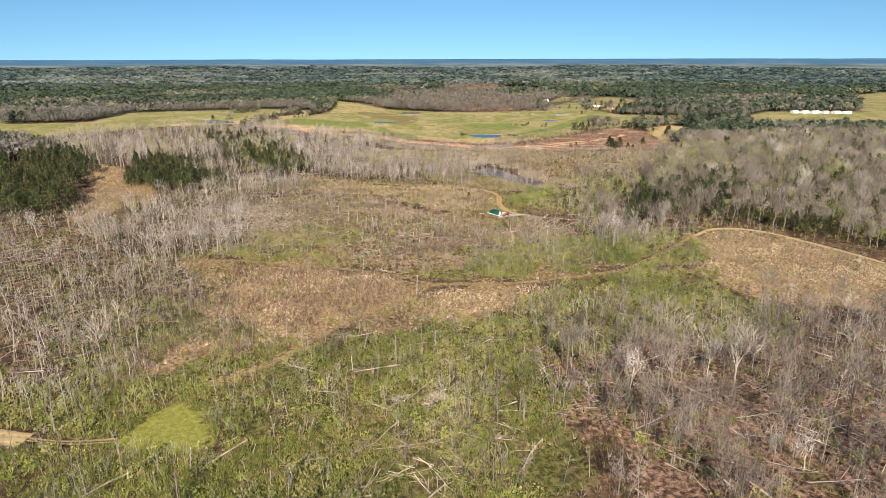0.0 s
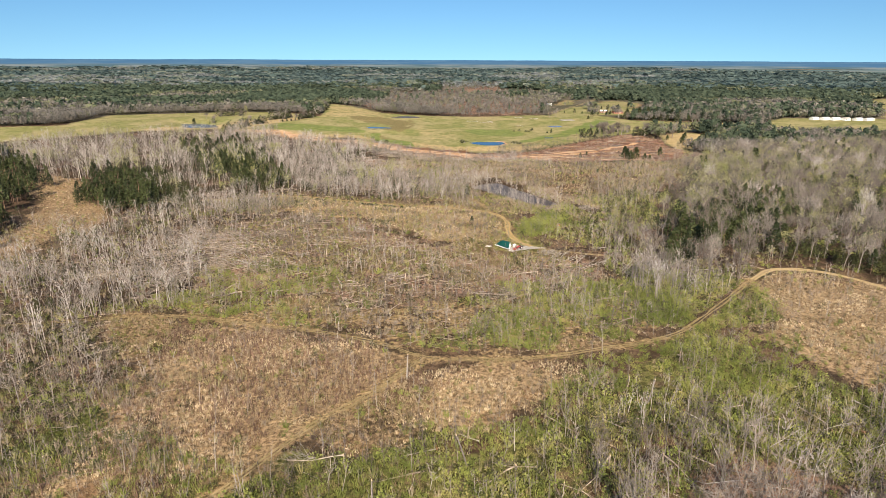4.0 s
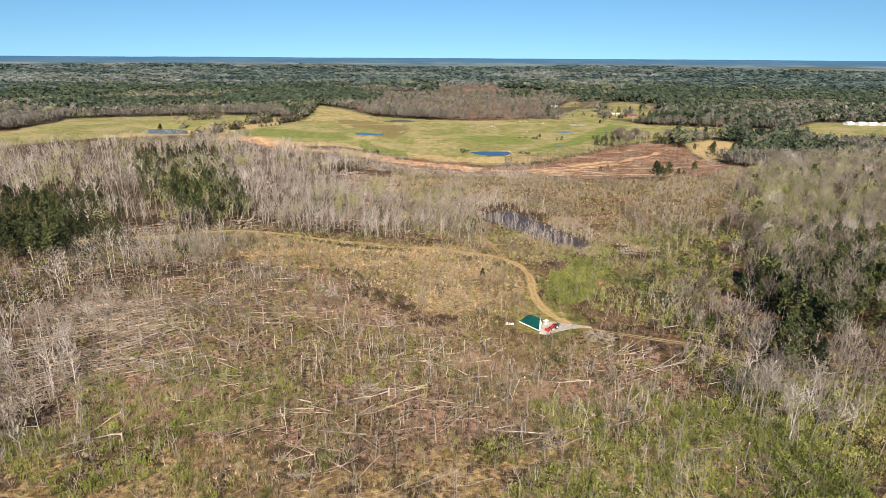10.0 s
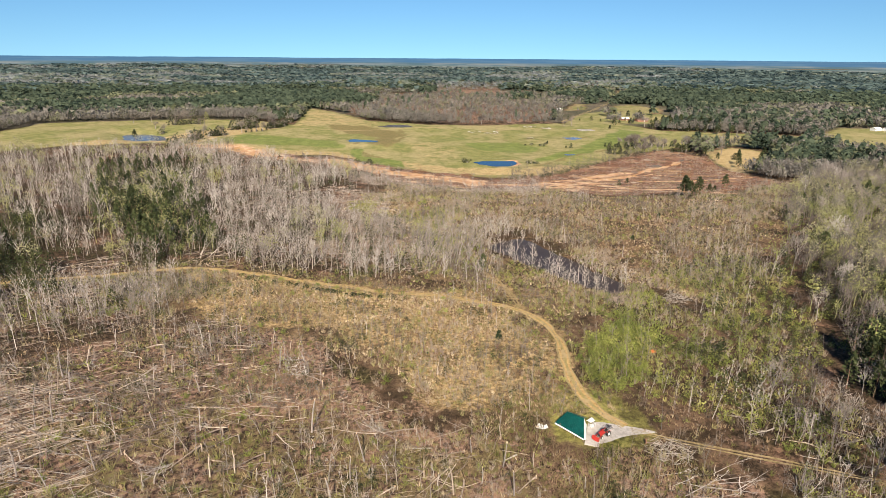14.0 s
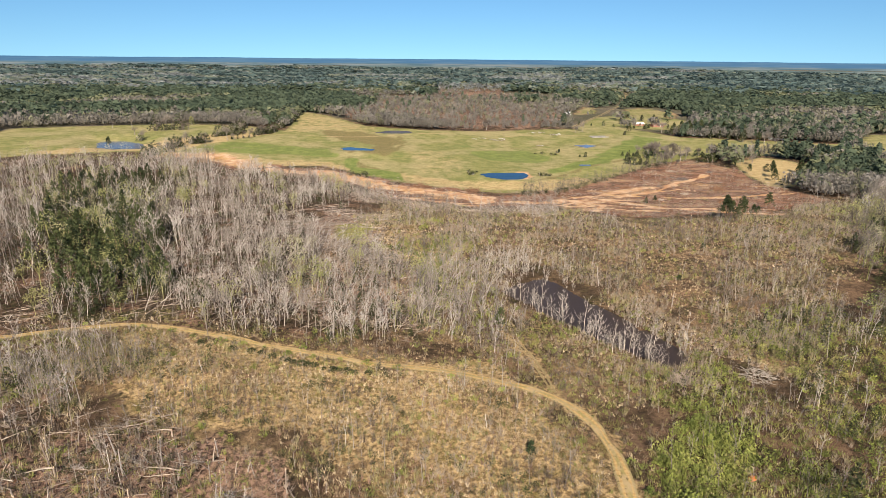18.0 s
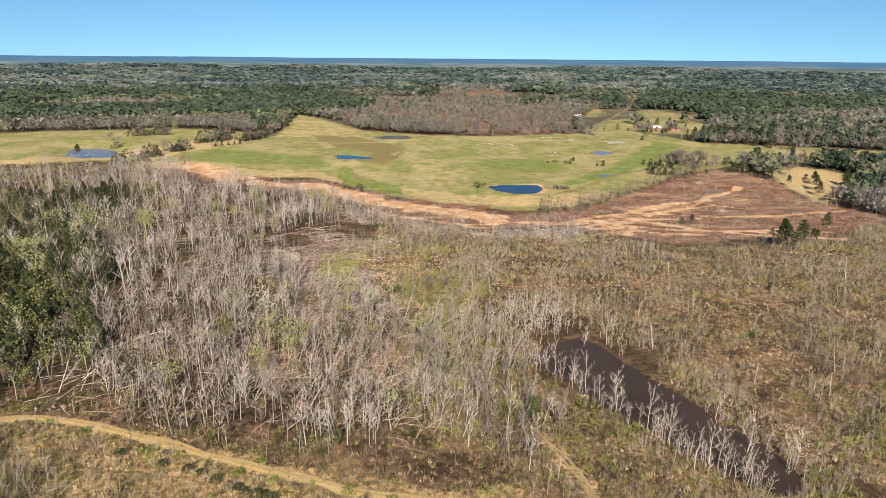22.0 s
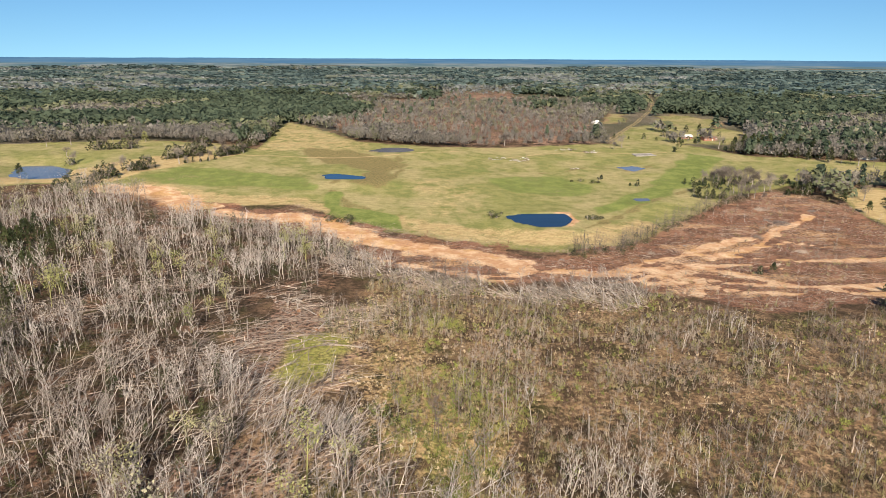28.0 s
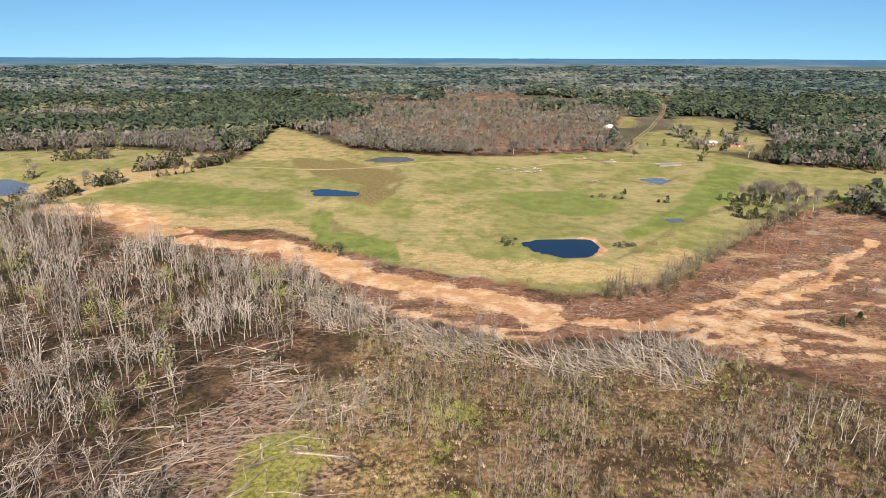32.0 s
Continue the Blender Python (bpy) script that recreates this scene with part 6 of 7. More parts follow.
def snapped_tree(stump_h, log_len, label="storm-snapped tree, its trunk still hinged to the stump"):
    """A stump with its trunk fallen over along x."""
    t = thing("snapped_tree", label, "broken tree", "snapped trees in the blowdown")
    r = rng.uniform(0.13, 0.20)
    part_of("stump", tube([(0, 0, -0.1), (0.02, 0, 0.25), (0, 0.03, stump_h)], [r * 1.35, r * 1.05, r * 0.9], 7), LOGW, t)
    part_of("splintered_top", splinter_top(0, 0, stump_h, r * 0.9, 6, 0.8), SPLINT, t, "pale freshly splintered wood")
    a, b = (0.1, 0, stump_h), (log_len, rng.uniform(-1.6, 1.6), 0.16)
    part_of("fallen_trunk", tube([a, (log_len * 0.22, rng.uniform(-0.2, 0.2), stump_h * 0.86), (log_len * 0.55, rng.uniform(-0.3, 0.3), stump_h * 0.3), b], [r * 0.9, r * 0.8, r * 0.6, r * 0.22], 6), LOGW, t)
    part_of("crown", limbs_of(a, b, 20, log_len * 0.26, 0.045), TWIG, t)
    return t


def snag(h, limbs, mat):
    t = thing("broken_snag", "tall broken tree trunk, its top snapped off", "broken tree", "broken trunks in the blowdown")
    path = wiggle(h, 0.35, 4)
    r = 0.10 + 0.012 * h
    bits = [tube(path, [r * 1.25, r, r * 0.9, r * 0.75], 6)]
    part_of("splintered_top", splinter_top(path[-1, 0], path[-1, 1], path[-1, 2], r * 0.8, 5, 0.9), SPLINT, t, "pale freshly splintered wood")
    if limbs:
        for i in range(limbs):
            k = rng.uniform(0.5, 0.95)
            o = np.array([np.interp(k, np.linspace(0, 1, 4), path[:, j]) for j in range(3)])
            g = rng.uniform(0, 6.28)
            bits.append(spike(o, o + np.array([math.cos(g), math.sin(g), rng.uniform(-0.2, 1.0)]) * rng.uniform(0.6, 1.8), 0.05))
    part_of("trunk", join_tris(bits), mat, t)
    return t


def fallen_tree(ln, root):
    t = thing("fallen_tree", "uprooted fallen tree with its bare crown on the ground" if root else "fallen bare trunk lying on the ground", "fallen tree", "fallen trees")
    r = rng.uniform(0.16, 0.25)
    a, b = (0, 0, r + 0.1), (ln, rng.uniform(-0.8, 0.8), 0.18)
    part_of("trunk", tube([a, (ln * 0.5, 0.15, r + 0.08), b], [r * 1.1, r * 0.8, r * 0.25], 6), LOGW if rng.uniform() < 0.6 else PALE, t)
    part_of("crown", limbs_of(a, b, 18, ln * 0.27, 0.05), TWIG, t)
    if root:
        bits = [tube([(-0.25, 0, 0.5), (0.1, 0, 0.5)], [0.85, 0.5], 9)]
        for g in np.linspace(0, 6.28, 9)[:-1]:
            bits.append(spike((-0.1, 0.3 * math.cos(g), 0.5 + 0.3 * math.sin(g)), (-0.35, 1.25 * math.cos(g), max(0.02, 0.55 + 1.1 * math.sin(g))), 0.09, 4))
        part_of("root_plate", join_tris(bits), ROOT, t, "torn root plate with red earth")
    return t


ROOT = plain_mat("torn_roots_and_earth", (0.28, 0.16, 0.10), 0.95, 0, 0.4, 2.0, 0.1)
protos = [snapped_tree(h, ln) for h, ln in ((1.4, 11), (0.8, 9), (2.2, 12), (1.0, 13), (1.8, 8), (0.5, 10))]
p = np.vstack([choose(sow(BLOW, 6.0, margin=2), 95, -110, 90, 245, 390), choose(sow(GREENS[1], 7, margin=2), 12, 0, 200, 0, 400), choose(sow(GREENS[0], 8, margin=2), 18, -60, 110, 95, 220),
               choose(sow(TANGLE, 5), 20, -60, 0, 500, 640), choose(sow(CLAY_EDGE, 5), 26, -60, 120, 590, 720)])
plant_out(protos, p, (0.7, 1.25), 0.0, turn=math.pi + 0.25 + rng.normal(0, 0.65, len(p)))
protos = [snag(h, n, m) for h, n, m in ((6, 3, PALE), (8, 5, LOGW), (4, 0, LOGW), (10, 6, BARK), (3, 0, PALE), (7, 2, BARK))]
p = np.vstack([choose(sow(BLOW, 6.0, margin=1.5), 165, -115, 90, 245, 390), choose(np.vstack([sow(g, 7) for g in GREENS[:2]]), 40, -60, 120, 95, 285),
               choose(sow(LEAN_W, 5), 26, -80, 30, 420, 510), choose(sow(TANGLE, 5), 16, -60, 0, 500, 640), choose(sow(CLAY_EDGE, 6), 30, -60, 120, 590, 720), choose(sow(BRUSH_N, 12), 40, 20, 260, 430, 640),
               choose(sow(TAN_W, 9), 12, -80, 10, 140, 240), choose(sow(GOLD, 12), 10, -90, 50, 320, 440)])
plant_out(protos, p, (0.6, 1.1), 0.10)
protos = [fallen_tree(ln, ro) for ln, ro in ((11, True), (13, False), (9, False), (14, True), (8, False), (12, False))]
p = np.vstack([choose(sow(BLOW, 7.0, margin=2), 60, -115, 90, 245, 390), choose(np.vstack([sow(WOODS_SE, 6), sow(GREENS[0], 7, margin=2)]), 110, -60, 150, 90, 230),
               choose(sow(LEAN_W, 6), 18, -80, 30, 420, 510), choose(sow(TANGLE, 4.5), 34, -60, 0, 500, 640), choose(sow(CLAY_EDGE, 5), 40, -60, 120, 590, 720),
               choose(sow(WOODS_SW, 8), 16, -160, -60, 95, 320), choose(sow(STAND_E, 6), 14, 70, 150, 240, 330), choose(sow(WOODS_W, 10), 30, -90, 20, 430, 700)])
mean = np.where((p[:, 0] > 25) & (p[:, 1] < 235), -0.95, np.where(p[:, 1] > 590, 2.3, np.where(p[:, 1] > 420, 0.7, math.pi + 0.2)))
plant_out(protos, p, (0.6, 1.05), 0.0, turn=mean + rng.normal(0, 0.5, len(p)))
protos = [bare_tree(h, s, PALE if i % 2 else BARK, TWIG, "battered leaning tree with broken bare limbs", "leaning_tree", "leaning trees in the blowdown", 46, 0.3) for i, (h, s) in enumerate(((10, 2.2), (8, 1.8), (11, 2.6), (7, 2.0)))]
p = np.vstack([choose(sow(BLOW, 7, margin=1.5), 70, -115, 90, 245, 390), choose(sow(STRIP, 6, margin=1.5), 26, -115, 100, 200, 270), choose(sow(SPROUT, 6), 24, 0, 110, 200, 290), choose(sow(GREENS[0], 7, margin=1.5), 40, -60, 120, 95, 230), choose(sow(TANGLE, 6), 12, -60, 0, 500, 640)])
plant_out(protos, p, (0.65, 1.15), 0.28)
# a few that stand out
for ob, (x, y, a, s) in zip([snapped_tree(2.6, 12), snapped_tree(3.0, 13), fallen_tree(15, True), fallen_tree(14, True), fallen_tree(13, True)],
                            ((-26, 247, 0.1, 0.8), (73, 230, 3.3, 0.9), (-85, 259, 2.9, 1.1), (60, 312, -0.25, 0.9), (3, 131, 0.4, 0.9))):
    ob.matrix_basis = stand(x, y, a, s)

# cedars, hedgerow bushes and pasture trees
def bushy(name, r, h, leaves, size, mat, label, group, category="bush", bare=0):
    t = thing(name, label, category, group)
    part_of("trunk", tube([(0, 0, -0.1), (0.05, 0, h * 0.45)], [0.05 + 0.02 * h, 0.03], 5), BARK, t)
    part_of("foliage", bush_shape(r, h, leaves, size), mat, t)
    if bare:
        part_of("twigwork", bush_shape(r * 1.1, h * 1.1, 1, 0.1, bare), TWIG, t)
    return t


protos = [bushy("cedar", r, h, 170, 0.38, CEDAR, "dark green conical cedar", "cedars along tracks and hedges", "tree") for r, h in ((1.1, 3.6), (1.4, 5.0), (0.9, 2.6))]
cedars = pairs("35,367 222,832 227,829 231,827 236,830 243,826 250,828 256,823 262,825 268,826 276,822 288,816 295,812 326,800 332,804 338,799 346,806 229,815 234,818 240,813 246,811 224,812 292,1012 313,1003 300,1010 304,817 309,812 298,823 315,806 -163,890 -158,893 -153,897 -149,902 -168,886 330,950 340,938 320,960 352,926 360,922 372,915 378,905 20,470 184,828 179,830 164,853 300,1030 280,1030 270,1040 255,1045 345,1060 360,1050 325,1045 310,1060 240,1050 170,640 210,615 120,480 150,520 180,450")
plant_out(protos, cedars[cedars[:, 0] < 200], (0.8, 1.25), 0.02)
protos = [bushy("cedar", r, h, 150, 0.5, CEDAR, "broad dark green cedar at a pasture edge", "cedars at the pasture edge", "tree") for r, h in ((2.0, 6.0), (2.4, 7.5), (1.6, 5.0))]
plant_out(protos, cedars[cedars[:, 0] >= 200], (0.7, 1.2), 0.02)
protos = [bushy("roadside_bush", r, h, 70, 0.3, SHRUB, "low green bush beside an ochre track", "bushes beside the ochre track") for r, h in ((1.3, 1.3), (1.0, 1.0), (1.7, 1.6))]
plant_out(protos, pairs("-79,441.5 -20,417.5 -4,413.5 -12,416 -28,420 -50,428 -60,433 -100,447 -88,449 -36,425 -43,427 5,410 20,403 33,395 -68,437 -24,424 56,352 56,362 57,340 48,340"), (0.7, 1.3), 0.05)
protos = [bushy("verge_bush", r, h, 90, 0.34, DARKG, "dark green bush in the row below an ochre track", "dark bushes below the ochre track") for r, h in ((1.5, 1.6), (1.1, 1.2), (1.8, 2.0))]
plant_out(protos, pairs("-39,422 -36,421 -32,418 -29,417 -27,415.5 -25,414 -23,413 -21,412.5 -19,411.5 -16,410 -13,409 -11,408.6 -9,408 -7,407.6 -3,407 -45,424 -56,428"), (0.6, 1.25), 0.05)
protos = [bushy("hedge_bush", r, h, 90, 0.42, DARKG, "dark scrubby bush in a pasture hedgerow", "hedgerow bushes", "bush", 24) for r, h in ((2.4, 2.6), (1.8, 2.0), (3.0, 3.2))]
hedge = np.vstack([np.stack([np.interp(np.linspace(0, 1, n), (0, 1), (a[0], b[0])) + rng.normal(0, 1.5, n), np.interp(np.linspace(0, 1, n), (0, 1), (a[1], b[1])) + rng.normal(0, 1.5, n)], 1) for a, b, n in (
    ((-214, 803), (-206, 812), 4), ((-209, 828), (-203, 838), 4), ((-199, 854), (-190, 864), 4), ((-150, 916), (-142, 930), 6), ((-188, 962), (-178, 970), 4), ((-140, 940), (-134, 1060), 10),
    ((-213, 790), (-214, 801), 4), ((-187, 904), (-168, 926), 8), ((120, 736), (128, 742), 7), ((61, 742), (66, 748), 4), ((-34, 736), (-24, 730), 5), ((140, 848), (157, 839), 4), ((214, 792), (232, 788), 6), ((161, 851), (165, 855), 1), ((-33, 740), (-20, 738), 3), ((255, 835), (300, 820), 8), ((318, 800), (345, 812), 5), ((305, 700), (330, 770), 7), ((-268, 958), (-248, 966), 4), ((-264, 901), (-262, 903), 1))])
plant_out(protos, hedge[hedge[:, 0] >= -100], (0.7, 1.25), 0.05)
protos = [bushy("hedge_bush", r, h, 110, 0.42, DARKG, "tall dark scrub in a pasture hedgerow with bare twigs", "tall hedgerow scrub", "bush", 40) for r, h in ((2.4, 3.4), (2.0, 2.8), (2.8, 4.0))]
plant_out(protos, hedge[hedge[:, 0] < -100], (1.2, 1.9), 0.05)
def broad_tree(h, r):
    t = thing("pasture_tree", "broad round-crowned leafless pasture tree", "tree", "pasture trees")
    part_of("trunk", tube(wiggle(h * 0.45, 0.2, 4), [0.03 * h, 0.025 * h, 0.02 * h, 0.012 * h], 6), BARK, t)
    part_of("crown", dome_shape(h, r, 420, "bare", 13), PASTW, t)
    return t


protos = [broad_tree(h, r) for h, r in ((11, 4.2), (9, 3.4), (13, 4.8))]
plant_out(protos, pairs("-265,960 -252,964 -246,968 -263,903 -196,860 -189,866 -146,922 -150,926 -143,917 -184,966 -176,970 -281,988 -272,993 -276,984 -281,926 -175,966 -159,938 -152,938 -182,916 -174,920 245,833 247,828 251,824 244,801 247,796 249,790 262,823 251,786 254,781 274,806 256,828 258,812 266,800 -158,892 -166,886 262,848 258,842 268,840 274,834 262,818 270,822 280,818 252,846 312,778 318,770 300,800 335,965 320,972 388,870 380,880 395,862 228,990 216,980 110,1000 -268,955 -240,958 -236,962 -205,858 -192,868 -172,884 -152,896 -140,925 -134,935 -201,836 -210,824 -330,985 -310,990 -290,1000 -270,1005 238,836 246,840 254,834 246,828 262,834 270,832 278,828 286,826 250,820 266,816 292,820 302,808"), (0.75, 1.25), 0.03)
lt = thing("leafing_tree", "single tree in fresh green leaf in pasture", "tree")
part_of("trunk", tube(wiggle(4, 0.2, 4), [0.24, 0.18, 0.14, 0.1], 7), BARK, lt)
part_of("crown", bush_shape(3.0, 9.5, 300, 0.5), YOUNG, lt)
lt.matrix_basis = stand(-246, 1004, 0, 1.25)
protos = [bushy("cedar_tree", r, h, 150, 0.6, DARKG, "dark evergreen cedar standing in pasture", "pasture cedars", "tree", 20) for r, h in ((1.9, 6.5), (2.4, 7.5), (1.6, 5.0))]
plant_out(protos, pairs("214,792 218,788 223,789 229,787 218,807 227,797 234,825 240,818 278,791 285,794 287,788 299,797 314,804 292,790 270,960 304,1038 313,1025 312,1007 320,1014 342,1005 337,1111 343,1096 300,1060 352,1075 366,1110"), (0.8, 1.3), 0.03)
protos = [bushy("pine_tree", r, h, 210, 0.8, DARKG, "tall dark pine at a pasture edge", "pines by pasture", "tree", 20) for r, h in ((3.4, 13), (2.8, 11))]
plant_out(protos, pairs("322,950 328,945 331,941 335,935 338,940 343,929 347,921 351,913 361,912 379,911 374,887 366,902 340,948"), (0.8, 1.2), 0.03)
# brushy fence line between pasture and clay
line = smooth_line(pairs("95,676 121,681 135,699 163,724 205,763 247,792"), 2)
q = np.linspace(0, 1, 230)
sg = np.linspace(0, 1, len(line))
fence_row = np.stack([np.interp(q, sg, line[:, 0]), np.interp(q, sg, line[:, 1])], 1) + rng.normal(0, 2.2, (230, 2))
scatter("fence_line_brush", BARE_SLIM, fence_row, PASTW, "leafless brush along a pasture edge", (0.7, 1.35), 0.1, category="brush")
scatter("fence_line_evergreens", SHRUBS_BIG, fence_row[::2] + rng.normal(0, 1.5, (115, 2)), DARKG, "dark evergreen shrubs along a pasture edge", (0.5, 1.4), 0.1, category="shrubs")
scatter("fence_line_shrubs", STEMS, np.repeat(fence_row, 3, 0) + rng.normal(0, 1.6, (690, 2)), BRUSH, "brown saplings along a pasture edge", (0.6, 1.3), 0.2, category="brush")
south = smooth_line(pairs("-60,768 -24,740 5,718 43,700 77,683 95,678"), 2)
row = np.stack([np.interp(q, np.linspace(0, 1, len(south)), south[:, 0]), np.interp(q, np.linspace(0, 1, len(south)), south[:, 1])], 1) + rng.normal(0, 1.6, (230, 2))
scatter("pasture_edge_brush", STEMS, np.repeat(row, 2, 0) + rng.normal(0, 1.0, (460, 2)), BRUSH, "brown brush along a pasture edge", (0.5, 1.1), 0.3, category="brush")


def brush_pile(r, h, n, mat, label):
    t = thing("brush_pile", label, "brush pile")
    bits = []
    for _ in range(n):
        g, q2 = rng.uniform(0, 6.28), r * math.sqrt(rng.uniform())
        c = np.array([q2 * math.cos(g), q2 * math.sin(g), h * (1 - (q2 / r) ** 2) * rng.uniform(0.1, 1)])
        d = rng.normal(0, 1, 3) * (1, 1, 0.25)
        d *= rng.uniform(1.0, 2.4) / np.linalg.norm(d)
        a, b = c - d, c + d
        a[2], b[2] = max(a[2], 0.03), max(b[2], 0.03)
        bits.append(tube([a, b], [0.07, 0.03], 4, cap=False))
    part_of("mound", join_tris(bits), mat, t)
    return t


for ob, (x, y) in zip([brush_pile(4, 1.4, 120, LOGW, "heap of brown cut limbs near the pond"), brush_pile(4.5, 2.0, 110, PALE, "heap of bleached bare limbs"), brush_pile(3.5, 1.5, 90, LOGW, "tangled heap of broken trunks"), brush_pile(5, 1.2, 120, PALE, "grey heap of felled branches"), brush_pile(5, 2.0, 130, BARK, "dark heap of uprooted branches on clay")],
                      ((84, 398), (106, 399), (5, 128), (64, 309), (237, 732))):
    ob.matrix_basis = stand(x, y, 0)

protos = [brush_pile(2.6, 1.3, 60, m, lb) for m, lb in ((BARK, "dark pile of cleared brush on clay"), (LOGW, "brown pile of broken trunks on clay"), (ROOT, "earthy pile of uprooted stumps on clay"))]
plant_out(protos, pairs("232,738 206,704 178,700 158,690 214,676 246,690 262,716 188,656 226,640 256,664 134,676 120,662 270,752 240,760 20,700 -8,716 -44,738 58,688 86,668"), (0.6, 1.5), 0.0)

# ---- wrecked green-roofed shed, slab and tractor ----
GREEN = plain_mat("green_painted_metal", (0.008, 0.10, 0.085), 0.4, 0.3, 0.3, 1.2)
WHITE = plain_mat("white_painted_metal", (0.78, 0.78, 0.76), 0.5, 0.1, 0.15, 1.5)
OLDC = plain_mat("weathered_concrete", (0.30, 0.28, 0.26), 0.9, 0, 0.35, 0.8, 0.2)
CONC = plain_mat("pale_concrete", (0.50, 0.46, 0.42), 0.9, 0, 0.25, 1.0, 0.2)
RED = plain_mat("red_tractor_paint", (0.40, 0.032, 0.022), 0.4, 0, 0.2, 4.0)
RUBBER = plain_mat("black_rubber", (0.02, 0.02, 0.02), 0.85, 0, 0.3, 6.0)
STEEL = plain_mat("dark_steel", (0.10, 0.10, 0.11), 0.5, 0.6, 0.3, 4.0)
TIMBER = plain_mat("weathered_timber", (0.30, 0.21, 0.14), 0.85, 0, 0.35, 2.0)
BRICK = plain_mat("red_brick_wall", (0.36, 0.16, 0.11), 0.9, 0, 0.3, 4.0)
SHINGLE = plain_mat("brown_roof_shingle", (0.20, 0.13, 0.10), 0.9, 0, 0.3, 2.0)
GLASS = plain_mat("dark_window_glass", (0.03, 0.04, 0.05), 0.1, 0, 0.1, 2.0, 0.6)
TARP = plain_mat("orange_plastic", (0.62, 0.17, 0.05), 0.6, 0, 0.2, 2.0)

PAD_Z = height(50, 316)
shed = thing("collapsed_shed", "collapsed shed with green metal roof and white trim", "shed")
A, B, C, D = [Vector(c) for c in ((40.9, 319.3, 1.0), (44.4, 322.0, 2.1), (47.6, 318.9, 2.2), (46.0, 313.0, 0.7))]
for v in (A, B, C, D):
    v.z += PAD_Z
part("roof_sheet", slab_of((D, C, B, A), 0.07), GREEN, shed, "green ribbed metal roof sheet")
for i in range(15):
    k = (i + 0.5) / 15
    a, b = A.lerp(D, k), B.lerp(C, k)
    w = (D - A).normalized() * 0.05
    lift = Vector((0, 0, 0.045))
    part("roof_rib", slab_of((a - w + lift, a + w + lift, b + w + lift, b - w + lift), 0.05), GREEN, shed)
E2 = Vector((49.2, 321.6, PAD_Z + 0.55))
F2 = Vector((45.8, 324.4, PAD_Z + 0.4))
part("rear_roof_sheet", slab_of((C, E2, F2, B), 0.07), GREEN, shed)
up = Vector((0, 0, 0.12))
for p0, p1, wide in ((A, D, 0.26), (A, B, 0.12), (C, D, 0.2)):
    out = (p1 - p0).cross(Vector((0, 0, 1))).normalized() * -wide
    if (p0 + out - (A + C) / 2).length < (p0 - (A + C) / 2).length:
        out = -out
    part("trim_board", slab_of((p0, p1, p1 + out * 0.6 - up * 1.6, p0 + out * 0.6 - up * 1.6), 0.05), WHITE, shed, "white trim board")
part("gable_panel", slab_of((C + Vector((0.05, -0.1, -0.4)), C + Vector((0.7, -0.2, -1.7)), D + Vector((0.55, 0.3, -0.35)), D + Vector((0.12, 0.1, -0.2))), 0.06), WHITE, shed, "fallen white gable panel")
for x, y, lean in ((41.8, 318.2, 0.3), (44.2, 314.5, 0.2), (46.0, 313.2, 0.1), (47.6, 318.6, 0.1)):
    part("post", shifted(box(-0.08, 0.08, -0.08, 0.08, 0, 0.75 + (0.8 if y > 318 else 0)), x, y, PAD_Z - 0.05), TIMBER, shed)
slab = tagged(new("concrete_slab"), "pale concrete floor slab beside a collapsed shed", "slab")
part("floor_panel", shifted(box(-1.6, 1.6, -4.2, 4.2, -0.25, 0.16, 0.02), 0, 0, 0), CONC, slab)
slab.matrix_basis = Matrix.Translation((48.9, 315.3, PAD_Z)) @ Matrix.Rotation(radians(-22), 4, "Z")
pad = round_poly(pairs("48.4,311.8 51.5,312.4 55,314.2 60,315.2 65,315.2 61,317.2 56,318.8 52,320.4 49.4,320.2"), 2)
pc = pad.mean(0)
pv = np.vstack([[pc], pad])
k = len(pad)
me = mesh_of("gravel_pad", np.c_[pv, terrain(pv[:, 0].copy(), pv[:, 1].copy()) + 0.09], np.stack([np.zeros(k, int), np.arange(k) + 1, (np.arange(k) + 1) % k + 1], 1), GRAVEL)
tagged(new("gravel_pad", me), "pale gravel apron round the wrecked shed", "gravel", kind="structure")
for x, y, a in ((38.2, 318.6, 0.4), (37.4, 318.9, 1.2), (50.0, 320.6, 0.7)):
    sh = thing("bent_sheet", "crumpled white metal sheet lying on grass", "metal sheet", "scattered metal sheets")
    part("sheet", slab_of(((-0.9, -0.5, 0.25), (0.8, -0.6, 0.12), (1.0, 0.5, 0.4), (-0.7, 0.6, 0.14)), 0.03), WHITE, sh)
    part("folded_edge", slab_of(((-0.7, 0.6, 0.14), (1.0, 0.5, 0.4), (0.9, 0.8, 0.15), (-0.8, 0.9, 0.1)), 0.03), WHITE, sh)
    sh.matrix_basis = stand(x, y, a, 1.0, 0, -0.08)
rack = thing("scrap_rack", "white metal frame and scrap standing on the slab", "scrap")
for i in range(3):
    part("upright", shifted(box(-0.04, 0.04, -0.04, 0.04, 0, 0.9), i * 0.6, 0, 0), WHITE, rack)
part("rail", box(-0.1, 1.3, -0.03, 0.03, 0.82, 0.9), WHITE, rack)
part("crate", box(0.1, 0.9, 0.15, 0.75, 0, 0.5, 0.03), WHITE, rack)
rack.matrix_basis = Matrix.Translation((49.2, 317.8, PAD_Z + 0.16)) @ Matrix.Rotation(0.5, 4, "Z")

